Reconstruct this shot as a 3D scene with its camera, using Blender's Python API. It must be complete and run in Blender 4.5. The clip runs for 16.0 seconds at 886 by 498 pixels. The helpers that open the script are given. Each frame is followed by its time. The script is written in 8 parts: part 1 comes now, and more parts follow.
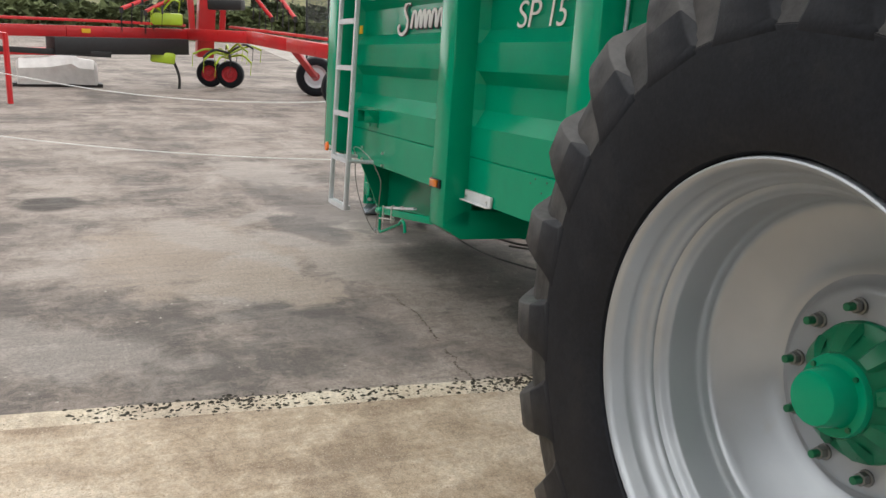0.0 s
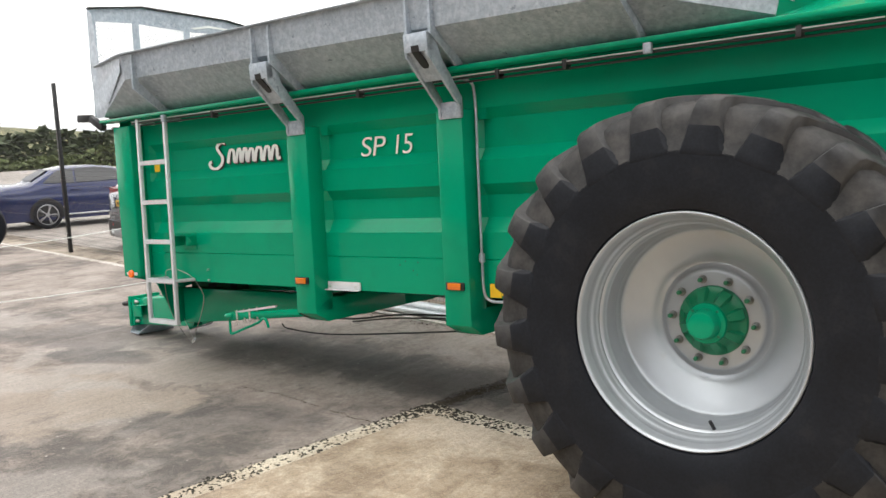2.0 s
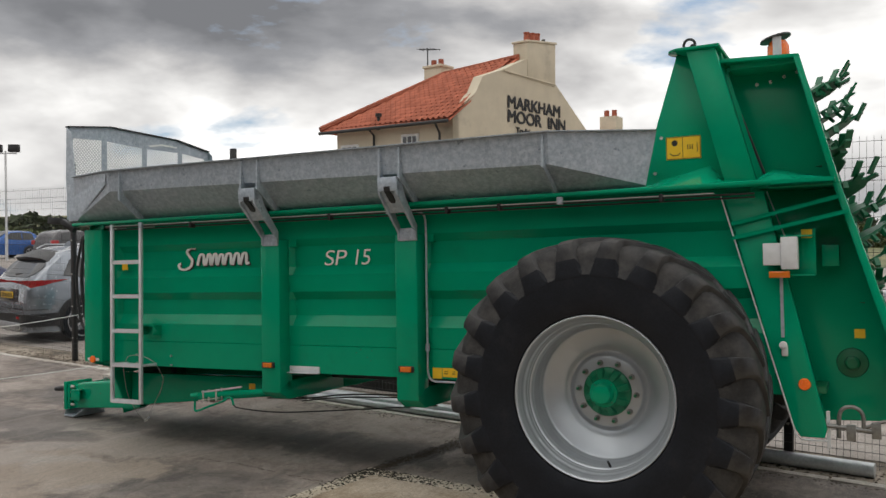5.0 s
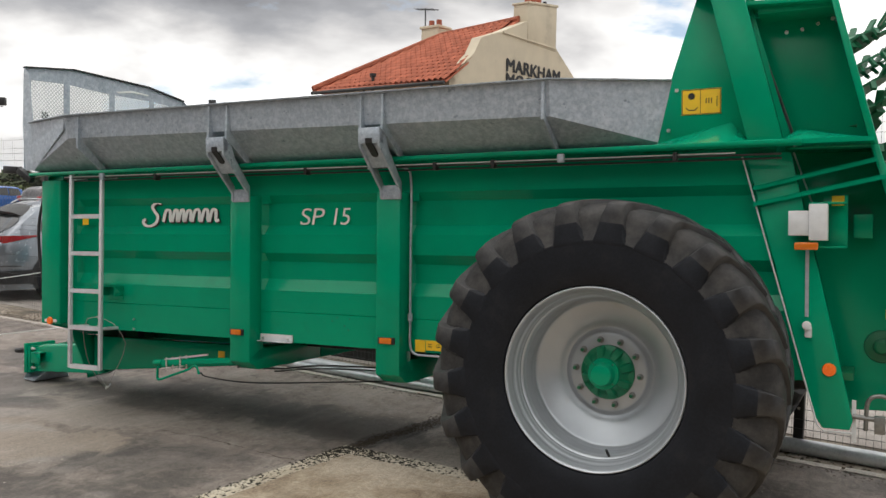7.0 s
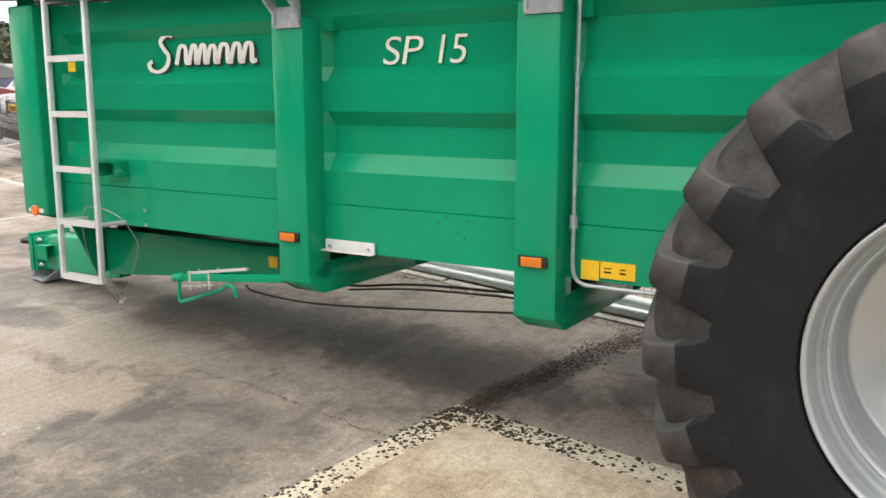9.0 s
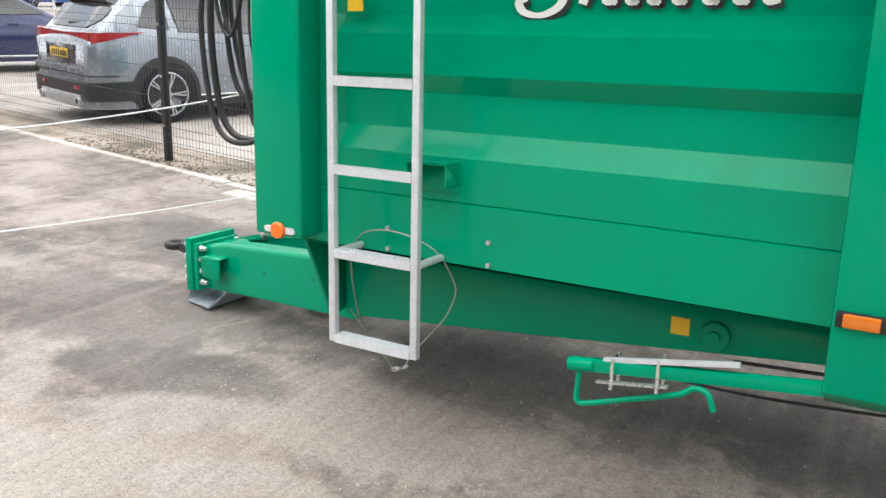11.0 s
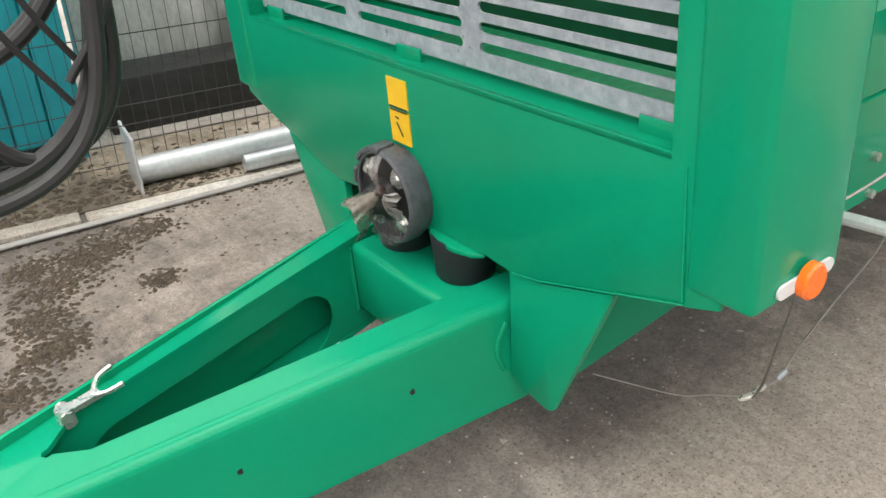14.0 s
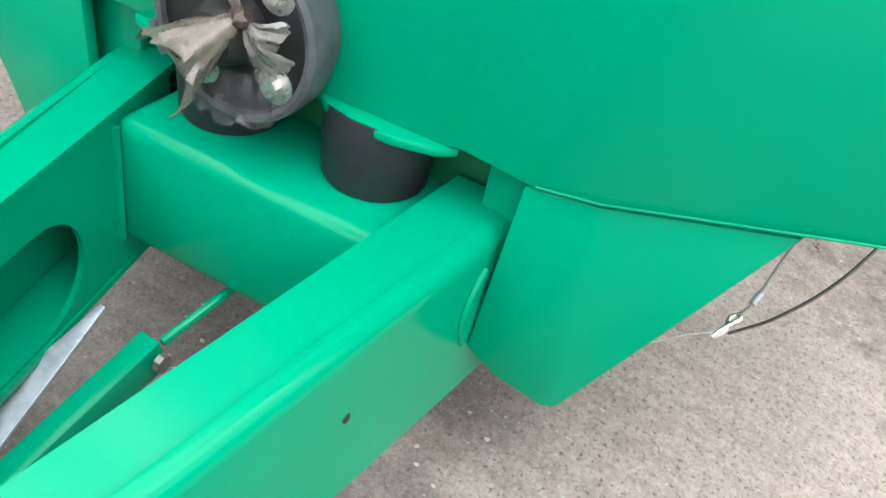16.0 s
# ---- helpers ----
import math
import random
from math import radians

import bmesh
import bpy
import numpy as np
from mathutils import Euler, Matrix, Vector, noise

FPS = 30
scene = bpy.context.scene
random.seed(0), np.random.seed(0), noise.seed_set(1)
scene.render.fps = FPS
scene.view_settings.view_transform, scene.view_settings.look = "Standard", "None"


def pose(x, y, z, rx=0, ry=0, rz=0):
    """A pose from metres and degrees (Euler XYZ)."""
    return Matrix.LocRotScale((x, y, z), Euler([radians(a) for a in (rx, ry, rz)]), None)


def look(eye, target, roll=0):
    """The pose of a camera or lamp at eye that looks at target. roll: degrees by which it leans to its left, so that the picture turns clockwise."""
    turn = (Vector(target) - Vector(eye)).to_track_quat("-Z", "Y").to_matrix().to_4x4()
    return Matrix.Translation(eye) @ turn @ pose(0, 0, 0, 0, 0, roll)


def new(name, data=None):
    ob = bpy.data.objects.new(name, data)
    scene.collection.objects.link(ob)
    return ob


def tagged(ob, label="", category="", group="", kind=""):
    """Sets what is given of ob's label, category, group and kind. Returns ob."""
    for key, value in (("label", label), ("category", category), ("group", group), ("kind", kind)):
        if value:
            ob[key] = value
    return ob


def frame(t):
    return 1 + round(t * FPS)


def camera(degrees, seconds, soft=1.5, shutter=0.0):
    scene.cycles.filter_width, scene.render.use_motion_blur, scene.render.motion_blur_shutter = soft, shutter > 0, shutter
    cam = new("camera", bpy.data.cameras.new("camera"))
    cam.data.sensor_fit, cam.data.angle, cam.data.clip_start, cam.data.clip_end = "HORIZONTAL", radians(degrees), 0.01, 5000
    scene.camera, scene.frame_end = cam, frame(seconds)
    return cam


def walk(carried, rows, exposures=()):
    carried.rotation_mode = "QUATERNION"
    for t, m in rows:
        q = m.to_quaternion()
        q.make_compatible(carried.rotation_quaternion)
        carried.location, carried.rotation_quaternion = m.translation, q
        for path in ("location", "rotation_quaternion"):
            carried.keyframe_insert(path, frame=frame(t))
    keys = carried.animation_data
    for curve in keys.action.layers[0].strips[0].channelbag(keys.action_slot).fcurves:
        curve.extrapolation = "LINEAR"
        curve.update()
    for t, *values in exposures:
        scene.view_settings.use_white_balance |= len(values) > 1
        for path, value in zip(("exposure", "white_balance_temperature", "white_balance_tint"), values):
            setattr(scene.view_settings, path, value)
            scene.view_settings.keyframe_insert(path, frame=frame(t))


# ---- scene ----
cam = camera(55.23, 16.0)
PATH = [
    (0, pose(1.098, -1.682, 1.607, 75.64, -2.48, 66.40)),
    (0.5, pose(0.932, -2.240, 1.607, 78.45, -1.17, 58.32)),
    (1, pose(0.967, -2.760, 1.652, 80.75, 0.67, 44.59)),
    (1.5, pose(1.150, -3.260, 1.715, 81.47, 1.30, 36.65)),
    (2, pose(1.246, -3.671, 1.750, 82.36, 2.64, 37.82)),
    (2.5, pose(1.272, -4.138, 1.834, 83.01, 3.14, 36.42)),
    (3, pose(1.397, -4.531, 1.852, 84.55, 2.26, 32.52)),
    (3.5, pose(1.372, -4.863, 1.868, 86.74, 1.67, 29.02)),
    (4, pose(1.428, -5.086, 1.901, 88.35, 0.61, 27.94)),
    (4.2, pose(1.436, -5.168, 1.898, 89.09, 0.20, 27.75)),
    (6.3, pose(1.352, -5.292, 1.905, 87.89, 0.75, 26.30)),
    (6.5, pose(1.302, -5.160, 1.870, 87.59, 0.26, 26.35)),
    (7, pose(1.215, -4.726, 1.845, 86.65, -1.21, 26.86)),
    (7.5, pose(0.949, -4.193, 1.815, 85.56, -0.81, 26.86)),
    (8, pose(0.684, -3.669, 1.750, 84.72, -1.39, 28.01)),
    (8.5, pose(0.288, -3.232, 1.712, 81.46, -1.35, 30.10)),
    (9, pose(-0.201, -2.844, 1.706, 76.77, -0.36, 32.10)),
    (9.5, pose(-0.818, -2.662, 1.712, 74.79, -0.40, 35.02)),
    (10, pose(-1.492, -2.536, 1.726, 73.12, -0.10, 35.69)),
    (10.2, pose(-1.718, -2.482, 1.711, 73.34, -0.73, 35.65)),
    (12.3, pose(-4.562, -1.891, 1.560, 71.39, -1.20, 9.57)),
    (12.5, pose(-4.798, -1.789, 1.583, 69.90, -1.13, 5.03)),
    (13, pose(-5.333, -1.452, 1.544, 65.00, -0.62, -7.83)),
    (13.5, pose(-5.751, -1.015, 1.525, 62.28, 0.66, -19.50)),
    (14, pose(-5.906, -0.526, 1.462, 60.69, 1.69, -37.06)),
    (14.5, pose(-5.821, 0.030, 1.247, 58.31, -2.68, -52.92)),
    (15, pose(-5.712, 0.355, 1.059, 55.82, -8.19, -60.43)),
    (15.5, pose(-5.707, 0.432, 1.001, 53.79, -11.90, -62.36)),
    (16, pose(-5.722, 0.403, 1.050, 52.83, -13.16, -62.33)),
]
walk(cam, PATH, exposures=[(0, -0.1, 6500, 10), (0.5, 0, 6450, 10), (1, 0.3, 6500, 10), (1.5, 0.5, 6500, 10), (2.5, -0.02, 6550, 10), (3.3, -0.4, 6550, 10), (4.2, -0.72, 6550, 10), (6.3, -0.7, 6550, 10), (7.2, -0.24, 6550, 10), (7.6, 0.08, 6600, 10), (8, 0.5, 6850, 10), (8.6, 0.57, 6950, 10), (9.1, 0.62, 6800, 10), (9.5, 0.72, 6400, 10), (10.2, 0.72, 6250, 10), (12.3, 0.4, 6550, 10), (13, 0.5, 6700, 10), (13.5, 0.66, 6700, 10), (14.2, 0.62, 6750, 10), (14.6, 0.74, 6700, 10), (15.2, 1, 6500, 10), (16, 1.22, 6200, 10)])

# ---------------------------------------------------------------- sky and sun
world = bpy.data.worlds.new("overcast_sky")
scene.world = world
world.use_nodes = True
wn, wl = world.node_tree.nodes, world.node_tree.links
wn.clear()


def wnode(kind, **kw):
    n = wn.new(kind)
    for k, v in kw.items():
        n.inputs[k].default_value = v
    return n


def set_ramp(node, stops):
    """Colour stops, from low to high."""
    el = node.color_ramp.elements
    while len(el) < len(stops):
        el.new(0.5)
    for k, (p, c) in enumerate(stops):
        node.color_ramp.elements[k].position = p
    for k, (p, c) in enumerate(stops):
        node.color_ramp.elements[k].color = (*c, 1)


w_out = wn.new("ShaderNodeOutputWorld")
w_bg = wnode("ShaderNodeBackground", Strength=0.1)
w_sky = wn.new("ShaderNodeTexSky")
w_sky.sky_type = "NISHITA"
w_sky.sun_disc = False
w_sky.sun_elevation, w_sky.sun_rotation = radians(68), radians(225)
w_sky.air_density, w_sky.dust_density = 1.0, 2.0
w_co = wn.new("ShaderNodeTexCoord")
w_map = wn.new("ShaderNodeMapping")
w_map.inputs["Scale"].default_value = (1.0, 1.0, 2.5)
w_map.inputs["Location"].default_value = (2.221, 8.642, -4.79)
w_n1 = wnode("ShaderNodeTexNoise", Scale=2.3, Detail=9.0, Roughness=0.5, Distortion=0.12)
w_n2 = wnode("ShaderNodeTexNoise", Scale=4.2, Detail=8.0, Roughness=0.55, Distortion=0.1)
w_r1 = wn.new("ShaderNodeValToRGB")      # brightness of the cloud deck: grey bellies to white tops
set_ramp(w_r1, ((0.36, (3.4, 3.5, 3.75)), (0.435, (5.8, 5.9, 6.2)), (0.49, (9.6, 9.5, 9.5)), (0.55, (14.0, 13.9, 13.7)), (0.66, (25.0, 24.8, 24.3))))
w_r2 = wn.new("ShaderNodeValToRGB")      # gaps of blue between the clouds
w_r2.color_ramp.elements[0].position, w_r2.color_ramp.elements[1].position = 0.595, 0.68
w_sep = wn.new("ShaderNodeSeparateXYZ")
w_rz = wn.new("ShaderNodeValToRGB")      # bright cloud low over the horizon, greyer bellies higher up
set_ramp(w_rz, tuple((p, (c, c, c)) for p, c in ((0.0, 0.55), (0.10, 0.555), (0.20, 0.525), (0.33, 0.475), (0.85, 0.70))))
w_lift = wn.new("ShaderNodeMath")
w_lift.operation = "ADD"
w_mean = wn.new("ShaderNodeMath")
w_mean.operation = "SUBTRACT"
w_mean.inputs[1].default_value = 0.5
w_gain = wn.new("ShaderNodeMix")
w_gain.data_type, w_gain.blend_type = "RGBA", "MIX"
w_tint = wn.new("ShaderNodeMix")
w_tint.data_type, w_tint.blend_type = "RGBA", "ADD"
w_tint.inputs["Factor"].default_value = 1.0
w_tint.inputs["B"].default_value = (4.6, 5.6, 6.8, 1)
for a, b in ((w_co.outputs["Generated"], w_map.inputs["Vector"]), (w_map.outputs[0], w_n1.inputs["Vector"]), (w_map.outputs[0], w_n2.inputs["Vector"]),
             (w_sep.outputs["Z"], w_rz.inputs["Fac"]), (w_rz.outputs["Color"], w_mean.inputs[0]), (w_mean.outputs[0], w_lift.inputs[0]), (w_n1.outputs["Fac"], w_lift.inputs[1]), (w_co.outputs["Generated"], w_sep.inputs[0]), (w_lift.outputs[0], w_r1.inputs["Fac"]), (w_n2.outputs["Fac"], w_r2.inputs["Fac"]), (w_sky.outputs[0], w_tint.inputs["A"]),
             (w_r2.outputs["Color"], w_gain.inputs["Factor"]), (w_r1.outputs["Color"], w_gain.inputs["A"]), (w_tint.outputs["Result"], w_gain.inputs["B"]),
             (w_gain.outputs["Result"], w_bg.inputs["Color"]), (w_bg.outputs[0], w_out.inputs[0])):
    wl.new(a, b)

sun = new("sun", bpy.data.lights.new("sun", "SUN"))
sun.data.energy, sun.data.angle, sun.data.color = 0.6, radians(35), (1.0, 0.96, 0.90)
sun.matrix_basis = look((-4, -4, 14), (0, 0, 0))

# ---------------------------------------------------------------- materials
def material(name, color, rough=0.5, metal=0.0, vary=0.12, scale=6.0, grain=0.0, grain_scale=120.0, dirt=None, dirt_amount=0.0, dirt_scale=1.5,
             coat=0.0, per_object=0.0, rough_vary=0.08, bump=0.0, bump_scale=200.0, spec=0.5, stretch=(1, 1, 1)):
    m = bpy.data.materials.new(name)
    m.use_nodes = True
    nt = m.node_tree
    bsdf = nt.nodes["Principled BSDF"]
    tc = nt.nodes.new("ShaderNodeTexCoord")
    mp = nt.nodes.new("ShaderNodeMapping")
    mp.inputs["Scale"].default_value = stretch
    nt.links.new(tc.outputs["Object"], mp.inputs["Vector"])

    def tex(s, detail=5.0, rough_=0.6):
        n = nt.nodes.new("ShaderNodeTexNoise")
        n.inputs["Scale"].default_value, n.inputs["Detail"].default_value, n.inputs["Roughness"].default_value = s, detail, rough_
        nt.links.new(mp.outputs[0], n.inputs["Vector"])
        return n.outputs["Fac"]

    def mix(fac, a, b, blend="MIX"):
        n = nt.nodes.new("ShaderNodeMix")
        n.data_type, n.blend_type = "RGBA", blend
        for sock, v in (("Factor", fac), ("A", a), ("B", b)):
            if isinstance(v, bpy.types.NodeSocket):
                nt.links.new(v, n.inputs[sock])
            else:
                n.inputs[sock].default_value = v
        return n.outputs["Result"]

    def span(sock, lo, hi, a=0.0, b=1.0):
        n = nt.nodes.new("ShaderNodeMapRange")
        for k, v in (("From Min", lo), ("From Max", hi), ("To Min", a), ("To Max", b)):
            n.inputs[k].default_value = v
        nt.links.new(sock, n.inputs["Value"])
        return n.outputs["Result"]

    c = (*color, 1)
    out = mix(span(tex(scale), 0.3, 0.7), tuple(v * (1 - vary) for v in color) + (1,), tuple(min(1, v * (1 + vary)) for v in color) + (1,))
    if grain:
        out = mix(span(tex(grain_scale, 3.0), 0.35, 0.65), mix(1.0, out, (1 - grain, 1 - grain, 1 - grain, 1), "MULTIPLY"), mix(1.0, out, (1 + grain, 1 + grain, 1 + grain, 1), "MULTIPLY"))
    if dirt:
        out = mix(span(tex(dirt_scale, 8.0, 0.65), 0.62 - 0.3 * dirt_amount, 0.78 - 0.25 * dirt_amount, 0, 0.85), out, (*dirt, 1))
    if per_object:
        info = nt.nodes.new("ShaderNodeObjectInfo")
        out = mix(span(info.outputs["Random"], 0, 1), mix(1.0, out, (1 - per_object,) * 3 + (1,), "MULTIPLY"), mix(1.0, out, (1 + per_object,) * 3 + (1,), "MULTIPLY"))
    nt.links.new(out, bsdf.inputs["Base Color"])
    nt.links.new(span(tex(scale * 2.3), 0.3, 0.7, max(0.02, rough - rough_vary), min(1, rough + rough_vary)), bsdf.inputs["Roughness"])
    bsdf.inputs["Metallic"].default_value = metal
    bsdf.inputs["Coat Weight"].default_value = coat
    bsdf.inputs["Coat Roughness"].default_value = 0.12
    bsdf.inputs["Specular IOR Level"].default_value = spec
    if bump:
        bn = nt.nodes.new("ShaderNodeBump")
        bn.inputs["Strength"].default_value, bn.inputs["Distance"].default_value = bump, 0.004
        nt.links.new(tex(bump_scale, 4.0), bn.inputs["Height"])
        nt.links.new(bn.outputs[0], bsdf.inputs["Normal"])
    return m


GREEN = material("green_enamel", (0.0, 0.275, 0.143), 0.18, vary=0.05, scale=3.0, spec=0.19, rough_vary=0.05, dirt=(0.004, 0.225, 0.117), dirt_amount=0.1, dirt_scale=2.2, bump=0.015, bump_scale=60)
GUARD = material("scuffed_grey_plastic", (0.075, 0.080, 0.092), 0.42, vary=0.3, scale=18, grain=0.15, grain_scale=90)
# the hub's green with its shade mixed into the colour
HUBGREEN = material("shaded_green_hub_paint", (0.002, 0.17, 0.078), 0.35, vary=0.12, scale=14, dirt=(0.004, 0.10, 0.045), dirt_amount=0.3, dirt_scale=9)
# same green darkened: beaters and inner sheets carry shade in this colour
GREEN_DARK = material("shade_darkened_green", (0.004, 0.12, 0.05), 0.4, vary=0.15, scale=14)
GALV = material("galvanised_steel", (0.345, 0.392, 0.445), 0.40, metal=0.3, vary=0.10, scale=8, grain=0.10, grain_scale=60, rough_vary=0.14, dirt=(0.50, 0.545, 0.59), dirt_amount=0.52, dirt_scale=26)
LADDER = material("dull_zinc_plated_steel", (0.62, 0.64, 0.66), 0.45, metal=0.3, vary=0.08, scale=14, grain=0.06, grain_scale=90)
SILVER = material("silver_wheel_paint", (0.38, 0.405, 0.43), 0.36, metal=0.5, vary=0.05, scale=5, dirt=(0.36, 0.36, 0.35), dirt_amount=0.1, dirt_scale=6, coat=0.1)
DULLBOLT = material("dull_steel_nuts", (0.22, 0.22, 0.21), 0.4, metal=0.7, vary=0.2, scale=60)
RUBBER = material("black_tyre_rubber", (0.0088, 0.0102, 0.0140), 0.50, vary=0.25, scale=5, grain=0.15, grain_scale=80, dirt=(0.017, 0.0172, 0.019), dirt_amount=0.2, dirt_scale=5, bump=0.12, bump_scale=140, spec=0.2)
LUGTOP = material("worn_lug_rubber", (0.0165, 0.0166, 0.018), 0.5, vary=0.3, scale=8, grain=0.2, grain_scale=70, dirt=(0.045, 0.043, 0.041), dirt_amount=0.38, dirt_scale=6, bump=0.14, bump_scale=120, spec=0.4)
LUG = material("dusty_tread_rubber", (0.024, 0.0238, 0.0242), 0.6, vary=0.35, scale=9, grain=0.2, grain_scale=70, dirt=(0.060, 0.056, 0.053), dirt_amount=0.5, dirt_scale=7, bump=0.14, bump_scale=120, spec=0.3)
BLACK = material("black_plastic", (0.014, 0.014, 0.015), 0.45, vary=0.2, scale=12)
DARK = material("dark_steel", (0.03, 0.03, 0.03), 0.5, metal=0.3, vary=0.25, scale=15)
BUFFER = material("black_buffer_rubber", (0.016, 0.017, 0.022), 0.55, vary=0.15, scale=20)
CHROME = material("bright_zinc_bolts", (0.62, 0.62, 0.60), 0.3, metal=0.8, vary=0.15, scale=40)
ORANGE = material("orange_reflector", (0.95, 0.17, 0.01), 0.25, vary=0.04, scale=20, coat=0.4)
AMBER = material("amber_lamp_lens", (0.62, 0.16, 0.01), 0.2, vary=0.06, scale=60, coat=0.6)
YELLOW = material("yellow_decal", (0.85, 0.52, 0.02), 0.4, vary=0.04, scale=20)
WHITE = material("white_lettering", (0.78, 0.79, 0.76), 0.4, vary=0.04, scale=20)
LAMPGREY = material("pale_lamp_plastic", (0.62, 0.63, 0.64), 0.45, vary=0.08, scale=18)
INK = material("black_print", (0.012, 0.012, 0.012), 0.5, vary=0.1)
WRAP = material("crumpled_film", (0.165, 0.142, 0.118), 0.24, vary=0.5, scale=26, dirt=(0.060, 0.042, 0.036), dirt_amount=0.5, dirt_scale=16, spec=0.6)
FILM = material("pale_crumpled_film", (0.23, 0.218, 0.21), 0.22, vary=0.35, scale=24, dirt=(0.13, 0.10, 0.09), dirt_amount=0.35, dirt_scale=20, spec=0.6)
CLEAR = material("clear_film", (0.16, 0.16, 0.17), 0.2, vary=0.3, scale=30, spec=0.7)
STAINED = material("stained_film", (0.055, 0.034, 0.030), 0.3, vary=0.5, scale=60, spec=0.5)
for film_mat, cover in ((WRAP, 0.78), (FILM, 0.72), (CLEAR, 0.30)):       # thin plastic lets part of the light through
    film_mat.node_tree.nodes["Principled BSDF"].inputs["Alpha"].default_value = cover
HOSE = material("black_hose_rubber", (0.02, 0.02, 0.021), 0.5, vary=0.2, scale=10, dirt=(0.06, 0.055, 0.05), dirt_amount=0.2)
ROPE = material("white_rope", (0.78, 0.78, 0.76), 0.7, vary=0.1, scale=60)
WIRE = material("steel_wire", (0.35, 0.34, 0.32), 0.4, metal=0.6, vary=0.15, scale=60)


def ground_material(name, base, light, dark, stain, joint_scale=1.0, moss=None, gs=1.0, patches=(), brushed=0.0, ps=1.0):
    """Worn yard surface: broad pale and dark areas, tyre-streaked wear, fine aggregate and small stains."""
    m = bpy.data.materials.new(name)
    m.use_nodes = True
    nt = m.node_tree
    bsdf = nt.nodes["Principled BSDF"]
    geo = nt.nodes.new("ShaderNodeNewGeometry")

    def tex(scale, detail=6.0, rough=0.6, stretch=(1, 1, 1), turn=0.0, distort=0.0):
        mp = nt.nodes.new("ShaderNodeMapping")
        mp.inputs["Scale"].default_value, mp.inputs["Rotation"].default_value = stretch, (0, 0, turn)
        n = nt.nodes.new("ShaderNodeTexNoise")
        n.inputs["Scale"].default_value, n.inputs["Detail"].default_value, n.inputs["Roughness"].default_value = scale, detail, rough
        n.inputs["Distortion"].default_value = distort
        nt.links.new(geo.outputs["Position"], mp.inputs["Vector"])
        nt.links.new(mp.outputs[0], n.inputs["Vector"])
        return n.outputs["Fac"]

    def span(sock, lo, hi, a=0.0, b=1.0):
        n = nt.nodes.new("ShaderNodeMapRange")
        for k, v in (("From Min", lo), ("From Max", hi), ("To Min", a), ("To Max", b)):
            n.inputs[k].default_value = v
        nt.links.new(sock, n.inputs["Value"])
        return n.outputs["Result"]

    def mix(fac, a, b, blend="MIX"):
        n = nt.nodes.new("ShaderNodeMix")
        n.data_type, n.blend_type = "RGBA", blend
        for sock, v in (("Factor", fac), ("A", a), ("B", b)):
            if isinstance(v, bpy.types.NodeSocket):
                nt.links.new(v, n.inputs[sock])
            else:
                n.inputs[sock].default_value = v
        return n.outputs["Result"]

    def add(a, b, k):
        n = nt.nodes.new("ShaderNodeMath")
        n.operation = "MULTIPLY_ADD"
        nt.links.new(b, n.inputs[0])
        n.inputs[1].default_value = k
        nt.links.new(a, n.inputs[2])
        return n.outputs[0]

    # broad areas, cloudy wear, dragged streaks in two directions: one tone, read off a ramp
    tone = span(tex(0.45 * ps, 4, 0.55, distort=0.5), 0, 1, -0.65, 0.65)
    tone = add(tone, span(tex(1.5 * ps, 6, 0.62, distort=0.7), 0, 1, -0.5, 0.5), 1.05)
    tone = add(tone, span(tex(3.2 * ps, 7, 0.68, (1, 0.18, 1), 0.55, 0.4), 0, 1, -0.5, 0.5), 0.45)
    tone = add(tone, span(tex(4.0 * ps, 7, 0.68, (0.16, 1, 1), -0.25, 0.4), 0, 1, -0.5, 0.5), 0.35)
    tone = add(tone, span(tex(9.0 * ps, 7, 0.75, distort=0.6), 0, 1, -0.5, 0.5), 0.85)
    ramp = nt.nodes.new("ShaderNodeValToRGB")
    nt.links.new(span(tone, -0.26, 0.26), ramp.inputs["Fac"])
    set_ramp(ramp, ((0.12, dark), (0.46, base), (0.92, light)))
    c = ramp.outputs["Color"]
    c = mix(span(tex(11.0 * ps, 6, 0.75, (1, 0.12, 1), 1.0, 0.5), 0.56, 0.74, 0, 0.45), c, (*light, 1))
    c = mix(span(tex(8.0 * ps, 6, 0.75, (0.12, 1, 1), 0.35, 0.5), 0.57, 0.74, 0, 0.40), c, (*light, 1))
    c = mix(span(tex(4.5, 7, 0.7), 0.58, 0.70, 0, 0.75), c, (*stain, 1))
    for px, py, rx, ry, turn, tone, amount in patches:      # old spills, scuffed areas and shade painted under the machine, each ragged in outline
        mp = nt.nodes.new("ShaderNodeMapping")
        mp.vector_type = "TEXTURE"
        mp.inputs["Location"].default_value, mp.inputs["Rotation"].default_value, mp.inputs["Scale"].default_value = (px, py, 0), (0, 0, turn), (rx, ry, 1)
        nt.links.new(geo.outputs["Position"], mp.inputs["Vector"])
        ln = nt.nodes.new("ShaderNodeVectorMath")
        ln.operation = "LENGTH"
        nt.links.new(mp.outputs[0], ln.inputs[0])
        add = nt.nodes.new("ShaderNodeMath")
        add.operation = "ADD"
        nt.links.new(ln.outputs["Value"], add.inputs[0])
        nt.links.new(span(tex(2.6, 7, 0.65, distort=0.5), 0.25, 0.75, *((-0.55, 0.55) if rx > 0.4 else (-0.2, 0.2))), add.inputs[1])
        c = mix(span(add.outputs[0], 0.72, 1.05, amount, 0.0), c, (*tone, 1))
